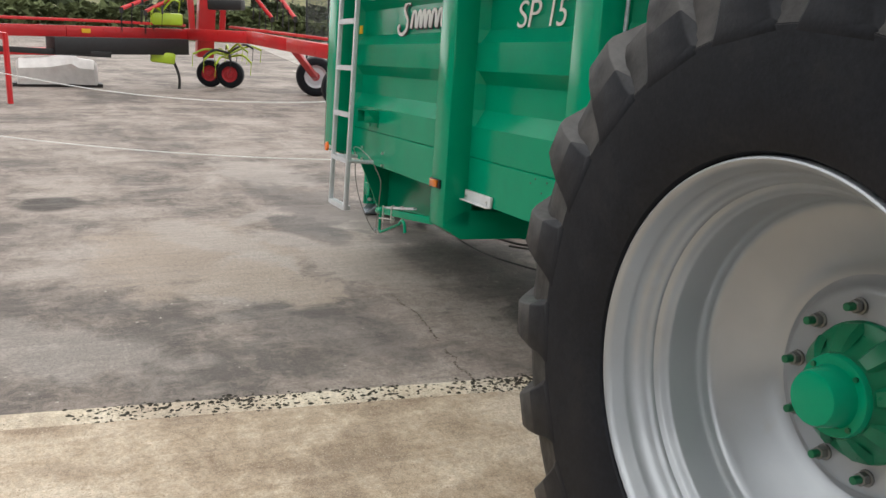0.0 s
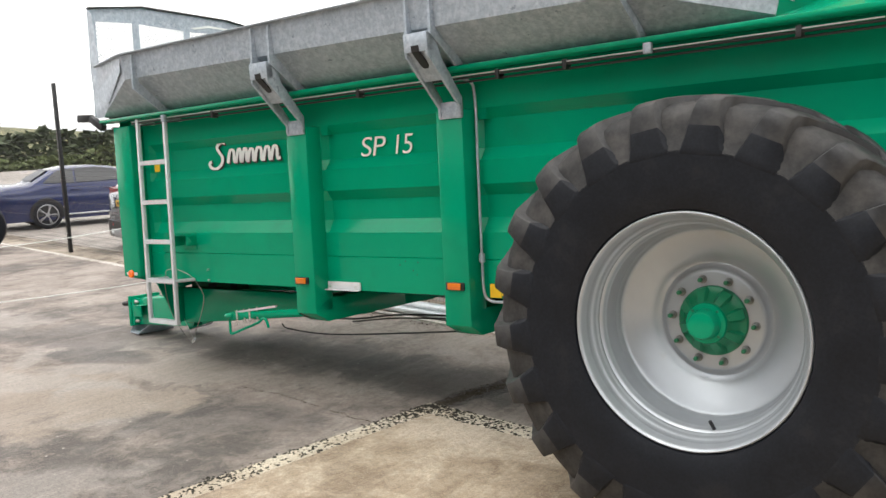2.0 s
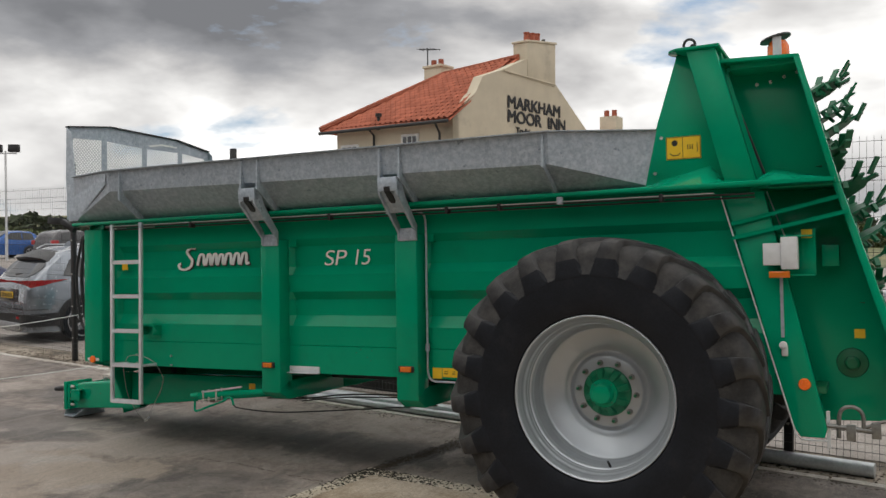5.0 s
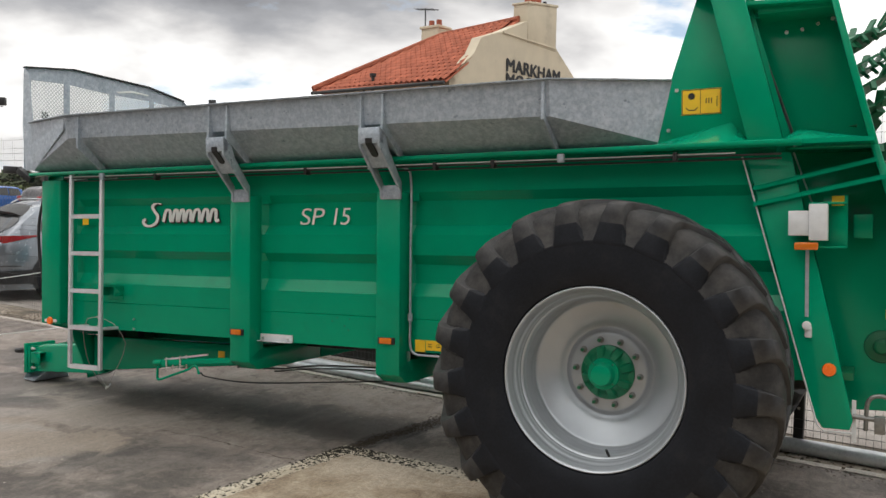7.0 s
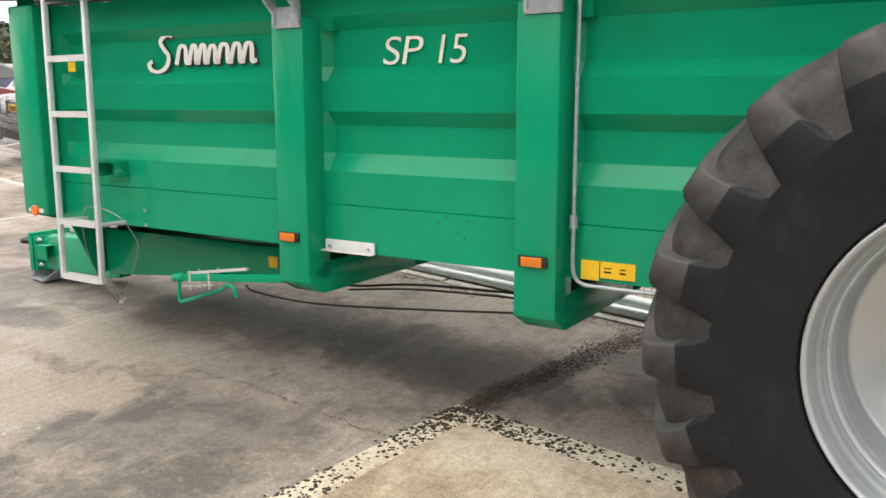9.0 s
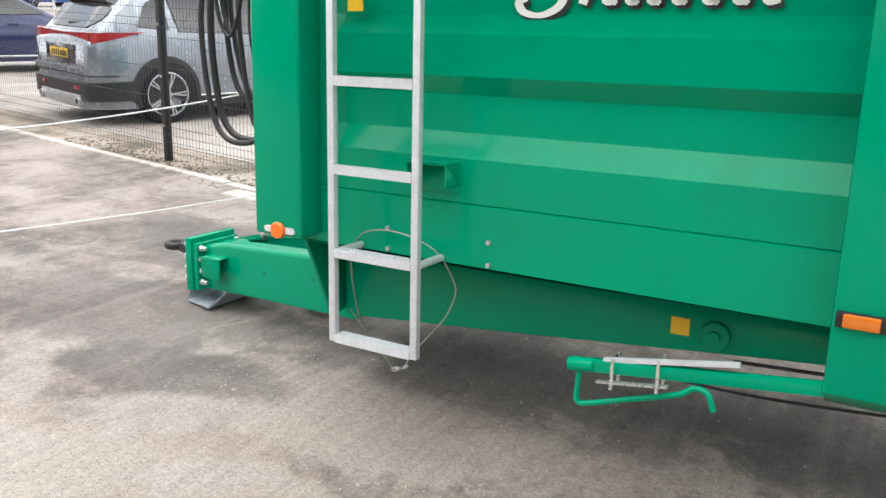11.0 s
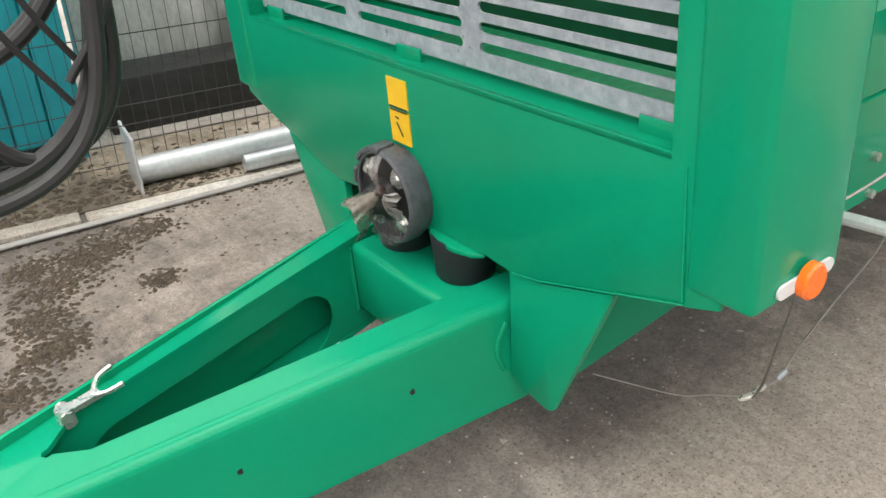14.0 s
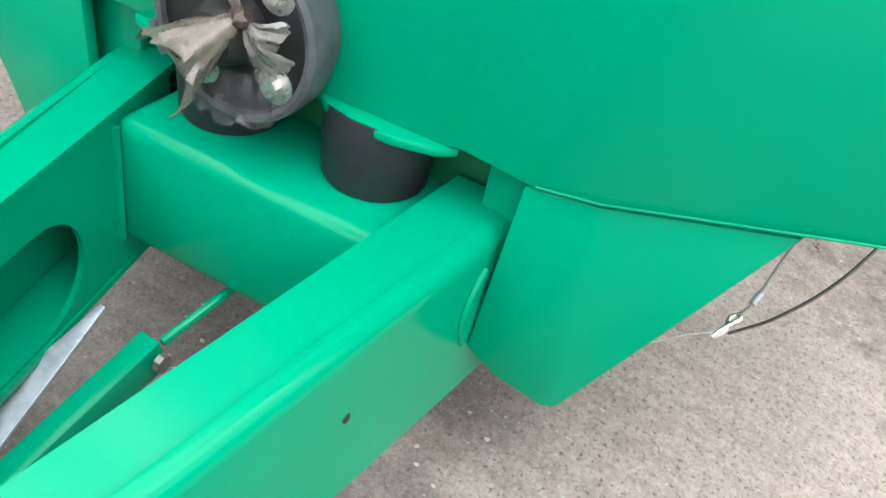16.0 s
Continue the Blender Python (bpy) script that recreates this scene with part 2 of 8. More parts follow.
    if brushed:
        c = mix(span(tex(22, 5, 0.7, (1, 0.06, 1), 0.12), 0.45, 0.7, 0, brushed), c, (*stain, 1))
        c = mix(span(tex(9, 5, 0.7, (1, 0.05, 1), 0.12), 0.5, 0.72, 0, brushed), c, (*light, 1))
    # aggregate: single grains, each of its own tone
    for sc, lo_, hi_ in ((95, 0.92, 1.08), (210, 0.86, 1.16)):
        vo = nt.nodes.new("ShaderNodeTexVoronoi")
        vo.inputs["Scale"].default_value = sc * gs
        nt.links.new(geo.outputs["Position"], vo.inputs["Vector"])
        sepc = nt.nodes.new("ShaderNodeSeparateColor")
        nt.links.new(vo.outputs["Color"], sepc.inputs[0])
        shade = nt.nodes.new("ShaderNodeCombineColor")
        g_ = span(sepc.outputs[0], 0, 1, lo_, hi_)
        for k_ in range(3):
            nt.links.new(g_, shade.inputs[k_])
        c = mix(1.0, c, shade.outputs[0], "MULTIPLY")
    c = mix(span(tex(38 * gs, 6, 0.75), 0.30, 0.70), mix(1.0, c, (0.78, 0.78, 0.78, 1), "MULTIPLY"), mix(1.0, c, (1.23, 1.22, 1.21, 1), "MULTIPLY"))
    c = mix(span(tex(105 * gs, 3, 0.6), 0.58, 0.65, 0, 0.8), c, (*stain, 1))
    c = mix(span(tex(210 * gs, 2, 0.6), 0.60, 0.68, 0, 0.8), c, (*light, 1))
    if moss:
        c = mix(span(tex(26, 6, 0.75), 0.60, 0.66, 0, 0.9), c, (*moss, 1))
    nt.links.new(c, bsdf.inputs["Base Color"])
    nt.links.new(span(tex(2.0), 0.3, 0.7, 0.62, 0.9), bsdf.inputs["Roughness"])
    bn = nt.nodes.new("ShaderNodeBump")
    bn.inputs["Strength"].default_value, bn.inputs["Distance"].default_value = 0.7, 0.004
    nt.links.new(tex(90 * gs, 5, 0.7), bn.inputs["Height"])
    nt.links.new(bn.outputs[0], bsdf.inputs["Normal"])
    return m


PALE, TAN, DARKY = (0.33, 0.296, 0.268), (0.30, 0.245, 0.198), (0.080, 0.072, 0.069)
# dark patches under the machine paint its shade; the rest are stains and scuffs
YARD = ground_material("worn_yard_surface", (0.199, 0.165, 0.142), (0.311, 0.269, 0.237), (0.091, 0.077, 0.068), (0.056, 0.051, 0.049), brushed=0.26,
                       patches=((-4.75, -0.80, 1.25, 0.85, 0.3, TAN, 0.85), (-4.2, -0.62, 0.75, 0.40, -0.4, PALE, 0.7), (-5.4, -0.75, 0.7, 0.3, 0.5, PALE, 0.6), (-5.65, 0.08, 0.42, 0.30, 0.4, DARKY, 0.75),
                                (-3.25, -0.45, 0.9, 0.32, 0.5, DARKY, 0.45), (-6.93, -1.86, 0.36, 0.30, 0.0, (0.040, 0.032, 0.027), 1.0), (-8.2, 0.3, 1.2, 0.5, 0.2, PALE, 0.6), (-5.6, 0.50, 0.35, 0.25, 0.3, PALE, 0.55),
                                (-6.9, 1.60, 0.9, 0.4, -0.3, DARKY, 0.45), (-2.6, 0.95, 1.0, 0.45, -0.1, (0.075, 0.066, 0.06), 0.7), (-3.3, -1.9, 1.0, 0.35, 0.9, PALE, 0.5), (-4.6, 0.35, 0.8, 0.14, -0.5, PALE, 0.4), (-6.3, 0.45, 1.2, 0.55, 0.2, DARKY, 0.6), (-6.6, 1.55, 1.3, 0.5, -0.2, DARKY, 0.5), (-4.3, 1.0, 1.5, 0.55, 0.0, DARKY, 0.55), (-5.2, -0.2, 0.5, 0.18, 0.6, PALE, 0.65), (-6.0, -0.3, 0.35, 0.12, -0.6, PALE, 0.6), (-4.45, 0.10, 0.55, 0.40, 0.2, (0.315, 0.272, 0.237), 0.8), (-4.10, -0.60, 0.62, 0.42, 0.6, TAN, 0.8), (-5.3, 0.16, 0.42, 0.20, 0.1, DARKY, 0.6), (-1.95, 1.25, 1.0, 0.13, 1.342, (0.034, 0.029, 0.025), 0.9), (-1.15, 1.55, 0.9, 0.65, 0.3, (0.062, 0.054, 0.048), 0.8)))
SLAB = ground_material("concrete_slab", (0.365, 0.288, 0.205), (0.52, 0.445, 0.35), (0.23, 0.172, 0.118), (0.20, 0.138, 0.094), brushed=0.30)
MOSSY = ground_material("mossy_slab_edge", (0.52, 0.45, 0.345), (0.60, 0.54, 0.44), (0.40, 0.33, 0.25), (0.2, 0.17, 0.13), moss=(0.035, 0.03, 0.022))
KERB = ground_material("weathered_kerb", (0.44, 0.405, 0.36), (0.56, 0.53, 0.49), (0.30, 0.265, 0.23), (0.12, 0.10, 0.08))
SOIL = ground_material("dusty_verge", (0.20, 0.160, 0.118), (0.36, 0.31, 0.255), (0.085, 0.068, 0.050), (0.06, 0.055, 0.035), moss=(0.06, 0.06, 0.028))
CARPARK = ground_material("pale_car_park", (0.31, 0.278, 0.25), (0.37, 0.34, 0.31), (0.24, 0.212, 0.19), (0.19, 0.165, 0.145))
GRASS = ground_material("rough_field_grass", (0.085, 0.10, 0.03), (0.20, 0.18, 0.07), (0.05, 0.065, 0.02), (0.04, 0.05, 0.02), ps=0.3)

# ---------------------------------------------------------------- mesh helpers
def box(bm, x0, x1, y0, y1, z0, z1):
    v = [bm.verts.new((x, y, z)) for x in (x0, x1) for y in (y0, y1) for z in (z0, z1)]
    for f in ((0, 1, 3, 2), (4, 6, 7, 5), (0, 4, 5, 1), (2, 3, 7, 6), (0, 2, 6, 4), (1, 5, 7, 3)):
        bm.faces.new([v[i] for i in f])
    return v


def prism(bm, pts, axis, a, b):
    """A polygon of two coordinates pulled along the third, from a to b."""
    def at(p, w):
        return {"x": (w, p[0], p[1]), "y": (p[0], w, p[1]), "z": (p[0], p[1], w)}[axis]
    lo, hi = [bm.verts.new(at(p, a)) for p in pts], [bm.verts.new(at(p, b)) for p in pts]
    n = len(pts)
    bm.faces.new(lo)
    bm.faces.new(hi[::-1])
    for i in range(n):
        bm.faces.new((lo[i], hi[i], hi[(i + 1) % n], lo[(i + 1) % n]))
    return lo + hi


def loft(bm, rings, cap=True, close=True):
    rows = [[bm.verts.new(p) for p in ring] for ring in rings]
    n = len(rows[0])
    for a, b in zip(rows, rows[1:]):
        for i in range(n if close else n - 1):
            bm.faces.new((a[i], b[i], b[(i + 1) % n], a[(i + 1) % n]))
    if cap and close:
        bm.faces.new(rows[0])
        bm.faces.new(rows[-1][::-1])
    return rows


def tube(bm, pts, r, n=8, cap=True, taper=None):
    pts = [Vector(p) for p in pts]
    rings, side = [], None
    for i, p in enumerate(pts):
        d = (pts[min(i + 1, len(pts) - 1)] - pts[max(i - 1, 0)]).normalized()
        if side is None:
            side = d.orthogonal().normalized()
        side = (side - d * side.dot(d)).normalized()
        up = d.cross(side)
        k = r if taper is None else r + (taper - r) * i / (len(pts) - 1)
        rings.append([p + (side * math.cos(a) + up * math.sin(a)) * k for a in (2 * math.pi * j / n for j in range(n))])
    loft(bm, rings, cap)


def cyl(bm, p0, p1, r, n=16, r1=None):
    tube(bm, (p0, p1), r, n, True, r if r1 is None else r1)


def lathe(bm, profile, centre, axis="y", n=48, closed=False):
    """profile: (along the axis, radius) pairs, from one end to the other."""
    def at(a, r, t):
        c, s = r * math.cos(t), r * math.sin(t)
        return Vector(centre) + Vector({"x": (a, c, s), "y": (c, a, s), "z": (c, s, a)}[axis])
    rings = [[at(a, max(r, 1e-4), 2 * math.pi * j / n) for j in range(n)] for a, r in profile]
    if closed:
        rings.append(rings[0])
    loft(bm, rings, cap=not closed)


def curve_pts(ctrl, per=8):
    """A smooth line through the control points."""
    p = [Vector(c) for c in ctrl]
    p = [2 * p[0] - p[1]] + p + [2 * p[-1] - p[-2]]
    out = []
    for i in range(1, len(p) - 2):
        for k in range(per):
            t = k / per
            out.append(0.5 * ((2 * p[i]) + (p[i + 1] - p[i - 1]) * t + (2 * p[i - 1] - 5 * p[i] + 4 * p[i + 1] - p[i + 2]) * t * t
                              + (3 * p[i] - p[i - 1] - 3 * p[i + 1] + p[i + 2]) * t ** 3))
    return out + [p[-2]]


def plate(bm, outer, holes, axis, a, b):
    """A flat plate with holes, between a and b on the axis."""
    def at(p, w):
        return {"x": (w, p[0], p[1]), "y": (p[0], w, p[1]), "z": (p[0], p[1], w)}[axis]
    tmp = bmesh.new()
    edges = []
    for loop in (outer, *holes):
        v = [tmp.verts.new(at(p, a)) for p in loop]
        edges += [tmp.edges.new((v[i], v[(i + 1) % len(v)])) for i in range(len(v))]
    faces = [g for g in bmesh.ops.triangle_fill(tmp, use_beauty=True, edges=edges)["geom"] if isinstance(g, bmesh.types.BMFace)]
    got = bmesh.ops.extrude_face_region(tmp, geom=faces)
    shift = Vector(at((0, 0), b)) - Vector(at((0, 0), a))
    bmesh.ops.translate(tmp, verts=[g for g in got["geom"] if isinstance(g, bmesh.types.BMVert)], vec=shift)
    bmesh.ops.recalc_face_normals(tmp, faces=tmp.faces)
    me = bpy.data.meshes.new("tmp")
    tmp.to_mesh(me)
    tmp.free()
    bm.from_mesh(me)
    bpy.data.meshes.remove(me)


def slot(cx, cy, length, width, n=6, along=0.0):
    """The outline of a slot with round ends, about (cx, cy)."""
    r, h = width / 2, max(0.0, (length - width) / 2)
    pts = []
    for k in range(n + 1):
        a = -math.pi / 2 + math.pi * k / n
        pts.append((h + r * math.cos(a), r * math.sin(a)))
    for k in range(n + 1):
        a = math.pi / 2 + math.pi * k / n
        pts.append((-h + r * math.cos(a), r * math.sin(a)))
    c, s = math.cos(along), math.sin(along)
    return [(cx + x * c - y * s, cy + x * s + y * c) for x, y in pts]


def finish(name, bm, mat, bevel=0.0, smooth=35, segments=2):
    bmesh.ops.remove_doubles(bm, verts=bm.verts, dist=1e-5)
    bmesh.ops.recalc_face_normals(bm, faces=bm.faces)
    if bevel:
        edges = [e for e in bm.edges if len(e.link_faces) == 2 and e.calc_face_angle(0) > radians(30)]
        bmesh.ops.bevel(bm, geom=edges, offset=bevel, segments=segments, profile=0.5, affect="EDGES", clamp_overlap=True)
    me = bpy.data.meshes.new(name)
    bm.to_mesh(me)
    bm.free()
    for m in mat if isinstance(mat, (list, tuple)) else (mat,):
        me.materials.append(m)
    if smooth:
        for p in me.polygons:
            p.use_smooth = True
        me.set_sharp_from_angle(angle=radians(smooth))
    return me


def part(name, bm, mat, parent, label="", bevel=0.0, smooth=35, at=None, segments=2):
    """One mesh under a thing or under a part."""
    me = bm if isinstance(bm, bpy.types.Mesh) else finish(name, bm, mat, bevel, smooth, segments)
    ob = new(name, me)
    ob.parent = parent
    if at is not None:
        ob.matrix_basis = at
    return tagged(ob, label)


def thing(name, label, category, at=None, group="", kind="", bm=None, mat=None, bevel=0.0, smooth=35):
    """A top-level thing: an Empty at its base, or one mesh."""
    ob = new(name, finish(name, bm, mat, bevel, smooth) if bm is not None else None)
    if at is not None:
        ob.matrix_basis = at
    return tagged(ob, label, category, group, kind)


def BM():
    return bmesh.new()


def beam(bm, p0, p1, w, h, up=(0, 0, 1)):
    """A square bar from p0 to p1, w wide and h high."""
    p0, p1 = Vector(p0), Vector(p1)
    d = (p1 - p0).normalized()
    s = d.cross(Vector(up)).normalized()
    u = s.cross(d)
    loft(bm, [[p + s * a * w / 2 + u * b * h / 2 for a, b in ((-1, -1), (1, -1), (1, 1), (-1, 1))] for p in (p0, p1)])

# ---------------------------------------------------------------- the manure spreader
# Its own frame: x to its rear, y away from the near side's posts, z up.
YC = 0.887                                  # its middle
spreader = thing("manure_spreader", "green manure spreader with galvanised sideboards and large tractor tyres, parked", "trailer",
                 pose(-0.004, 0.004, 0.105, -2.29, -2.0, 0))


def far(y):
    return 2 * YC - y


# --- body sides with pressed recesses
OUTER, DEPTH = 0.125, 0.048
PRESS = ((2.06, 0), (1.842, 0), (1.785, 1), (1.624, 1), (1.559, 0), (1.425, 0), (1.362, 1), (1.236, 1), (1.154, 0), (1.004, 0), (1.000, 0.1), (0.995, 0), (0.785, 0))


def side_panel(x0, x1, near=True, slant=0.0, flat=0.004):
    bm = BM()
    rows = []
    for z, f in PRESS:
        sh = slant * (2.06 - z)
        row = []
        for x, g in ((x0, 0), (x0 + flat, 0), (x0 + flat + 0.03, 1), (x1, 1)):
            y = OUTER + DEPTH * f * g if abs(f) in (0, 1) else OUTER + 0.006
            row.append((x + sh * (x > (x0 + x1) / 2), y if near else far(y), z))
        rows.append(row)
    loft(bm, rows, cap=False, close=False)
    bmesh.ops.solidify(bm, geom=bm.faces[:], thickness=0.004)
    return part("side_panel", bm, GREEN, spreader, smooth=20)


for x0, x1, sl in ((-4.80, -2.86, 0), (-2.70, -1.63, 0), (-1.47, 0.80, 0.26)):
    side_panel(x0, x1, True, sl, 0.17 if x0 < -4 else 0.004)
    side_panel(x0, x1, False, sl, 0.17 if x0 < -4 else 0.004)

# --- posts: a square upright, its foot turned under the body towards the chassis
def post(x0, x1, near=True):
    f = (lambda y: y) if near else far
    bm = BM()
    zb = 0.635
    prism(bm, [(x0, zb), (x1, zb), (x1 - 0.0, 1.84), (x0, 1.84)], "y", f(0.0), f(0.16))
    part("post", bm, GREEN, spreader, bevel=0.012)
    bm = BM()
    box(bm, x0 - 0.04, x1 + 0.07, f(0.128), f(0.170), 1.78, 2.055)
    part("post_head", bm, GREEN, spreader)
    bm = BM()
    loft(bm, [[(x0, f(0.002), zb + 0.03), (x1, f(0.002), zb + 0.03), (x1, f(0.002), zb), (x0, f(0.002), zb)],
              [(x0, f(0.11), zb + 0.09), (x1, f(0.11), zb + 0.09), (x1, f(0.11), 0.572), (x0, f(0.11), 0.572)],
              [(x0, f(0.88), 0.72), (x1, f(0.88), 0.72), (x1, f(0.88), 0.572), (x0, f(0.88), 0.572)]])
    part("cross_arm", bm, GREEN, spreader, bevel=0.006)


for x0, x1 in ((-2.885, -2.70), (-1.645, -1.462)):
    post(x0, x1)
    post(x0, x1, False)
for f, lab in ((lambda y: y, ""), (far, "")):
    bm = BM()
    prism(bm, [(-4.909, 0.812), (-4.685, 0.812), (-4.685, 2.0), (-4.909, 2.0)], "y", f(0.0), f(0.127))
    part("corner_post", bm, GREEN, spreader, bevel=0.014, segments=3)

# --- top rail and floor
for f in (lambda y: y, far):
    bm = BM()
    prism(bm, [(f(-0.055), 2.04), (f(-0.055), 2.062), (f(0.02), 2.075), (f(0.19), 2.075), (f(0.19), 2.05), (f(-0.03), 2.03)], "x", -5.0, 0.95)
    part("top_rail", bm, GREEN, spreader, bevel=0.004)
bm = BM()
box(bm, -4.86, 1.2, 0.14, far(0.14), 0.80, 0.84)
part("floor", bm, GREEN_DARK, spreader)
bm = BM()
box(bm, -0.9, 1.0, 0.5, far(0.5), 0.68, 0.80)
part("chain_trough", bm, DARK, spreader)

# --- chassis rails, deeper at the front
for f in (lambda y: y, far):
    bm = BM()
    prism(bm, [(-4.86, 0.355), (-4.86, 0.66), (-2.75, 0.676), (-2.75, 0.555), (-3.1, 0.525), (-4.0, 0.435)], "y", f(0.50), f(0.62))
    part("chassis_rail", bm, GREEN, spreader, bevel=0.01)

for f in (lambda y: y, far):
    bm = BM()
    box(bm, -2.75, 1.0, f(0.70), f(0.80), 0.68, 0.80)
    part("inner_rail", bm, DARK, spreader, bevel=0.006)

# --- front wall with its air grille
G0, G1, GB, GT = 0.165, 1.609, 1.035, 1.93
front = [(0.06, 0.80), (0.115, 0.782), (0.22, 0.752), (0.473, 0.676), (0.545, 0.664), (0.64, 0.672), (0.70, 0.664), (0.78, 0.660), (0.887, 0.655)]
front = front + [(far(y), z) for y, z in front[-2::-1]] + [(far(0.06), 2.06), (0.06, 2.06)]
bm = BM()
plate(bm, front, [[(G0, GB), (G1, GB), (G1, GT), (G0, GT)]], "x", -4.905, -4.893)
front_wall = part("front_wall", bm, GREEN, spreader, bevel=0.003)
bm = BM()
for a in ((G0, G1, GB - 0.012, GB), (G0, G1, GT, GT + 0.012)):
    box(bm, -4.905, -4.83, a[0], a[1], a[2], a[3])
for a in ((G0 - 0.012, G0), (G1, G1 + 0.012)):
    box(bm, -4.905, -4.83, a[0], a[1], GB, GT)
part("grille_frame", bm, GREEN, front_wall)
holes = []
ROWS = 22
dz = (GT - GB - 0.05) / ROWS
cols = [(G0 + 0.02, 0.668), (0.712, 1.108), (1.152, G1 - 0.02)]
for r in range(ROWS):
    for a, b in cols:
        holes.append(slot((a + b) / 2, GB + 0.045 + dz * (r + 0.5), b - a - 0.008, dz * 0.56, 4))
bm = BM()
plate(bm, [(G0 + 0.004, GB + 0.018), (G1 - 0.004, GB + 0.018), (G1 - 0.004, GT - 0.003), (G0 + 0.004, GT - 0.003)], holes, "x", -4.862, -4.856)
part("grille", bm, GALV, front_wall, "galvanised slotted grille plate", smooth=0)
for y in (0.215, 0.90, 1.52):
    bm = BM()
    box(bm, -4.872, -4.866, y - 0.045, y + 0.045, GB - 0.003, GB + 0.028)
    part("grille_clip", bm, GREEN, front_wall, bevel=0.002)
bm = BM()
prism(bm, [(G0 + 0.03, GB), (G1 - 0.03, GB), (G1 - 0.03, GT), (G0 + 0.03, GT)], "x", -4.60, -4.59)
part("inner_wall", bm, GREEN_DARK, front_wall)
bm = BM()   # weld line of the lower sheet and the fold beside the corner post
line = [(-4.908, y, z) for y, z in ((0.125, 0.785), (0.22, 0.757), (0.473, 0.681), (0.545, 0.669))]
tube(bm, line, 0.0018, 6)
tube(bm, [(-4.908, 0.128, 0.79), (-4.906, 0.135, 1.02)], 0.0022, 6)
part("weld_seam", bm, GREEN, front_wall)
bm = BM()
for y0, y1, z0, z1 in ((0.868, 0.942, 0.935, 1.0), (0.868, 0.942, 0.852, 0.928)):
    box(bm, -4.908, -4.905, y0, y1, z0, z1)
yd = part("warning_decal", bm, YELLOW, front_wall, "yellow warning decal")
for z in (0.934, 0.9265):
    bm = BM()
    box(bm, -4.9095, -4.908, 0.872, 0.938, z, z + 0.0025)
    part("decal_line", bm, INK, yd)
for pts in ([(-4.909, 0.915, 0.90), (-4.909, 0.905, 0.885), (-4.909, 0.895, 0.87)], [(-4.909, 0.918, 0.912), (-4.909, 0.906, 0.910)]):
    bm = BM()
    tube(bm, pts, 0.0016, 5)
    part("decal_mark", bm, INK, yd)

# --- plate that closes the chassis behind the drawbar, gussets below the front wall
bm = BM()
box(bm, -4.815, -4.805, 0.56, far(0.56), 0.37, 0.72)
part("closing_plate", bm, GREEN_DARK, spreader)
for f in (lambda y: y, far):
    bm = BM()
    pts = [(f(0.275), 0.733), (f(0.473), 0.674), (f(0.560), 0.662), (f(0.576), 0.400), (f(0.53), 0.374), (f(0.458), 0.362), (f(0.44), 0.372)]
    prism(bm, pts, "x", -4.903, -4.882)
    part("gusset", bm, GREEN, spreader, bevel=0.005)
# --- drawbar: two box beams meeting at the coupling plate
def bar_y(x):
    return 0.572 + (x + 4.88) * -0.185      # outer face of the near beam


def rise(x, z):
    """The drawbar climbs and deepens towards the body: z from 0 (underside) to 1 (top)."""
    lo, hi = 0.323 + (x + 4.85) * 0.08, 0.585 + (x + 4.85) * 0.088
    return lo + (hi - lo) * z


drawbar_bm = BM()
W0, W1 = 0.105, 0.095
plate(drawbar_bm, [(-4.825, bar_y(-4.825) + 0.027), (-4.825, bar_y(-4.825) + W0), (-5.72, bar_y(-5.72) + W1)] + [(-5.785 + 0.012 * math.cos(a), YC - 0.01 + 0.014 * math.sin(a)) for a in (-0.9, -2.0, -3.1, 2.4, 1.2)]
      + [(-5.72, far(bar_y(-5.72) + W1)), (-4.825, far(bar_y(-4.825) + W0)), (-4.825, far(bar_y(-4.825) + 0.027)), (-6.02, far(bar_y(-6.02) + 0.027)), (-6.02, bar_y(-6.02) + 0.027)], [], "z", -0.012, 0.0)
for v in drawbar_bm.verts:
    v.co.z += rise(v.co.x, 1.0) - (0.03 if v.co.x < -6.0 else 0.0)
drawbar = part("drawbar", drawbar_bm, GREEN, spreader)
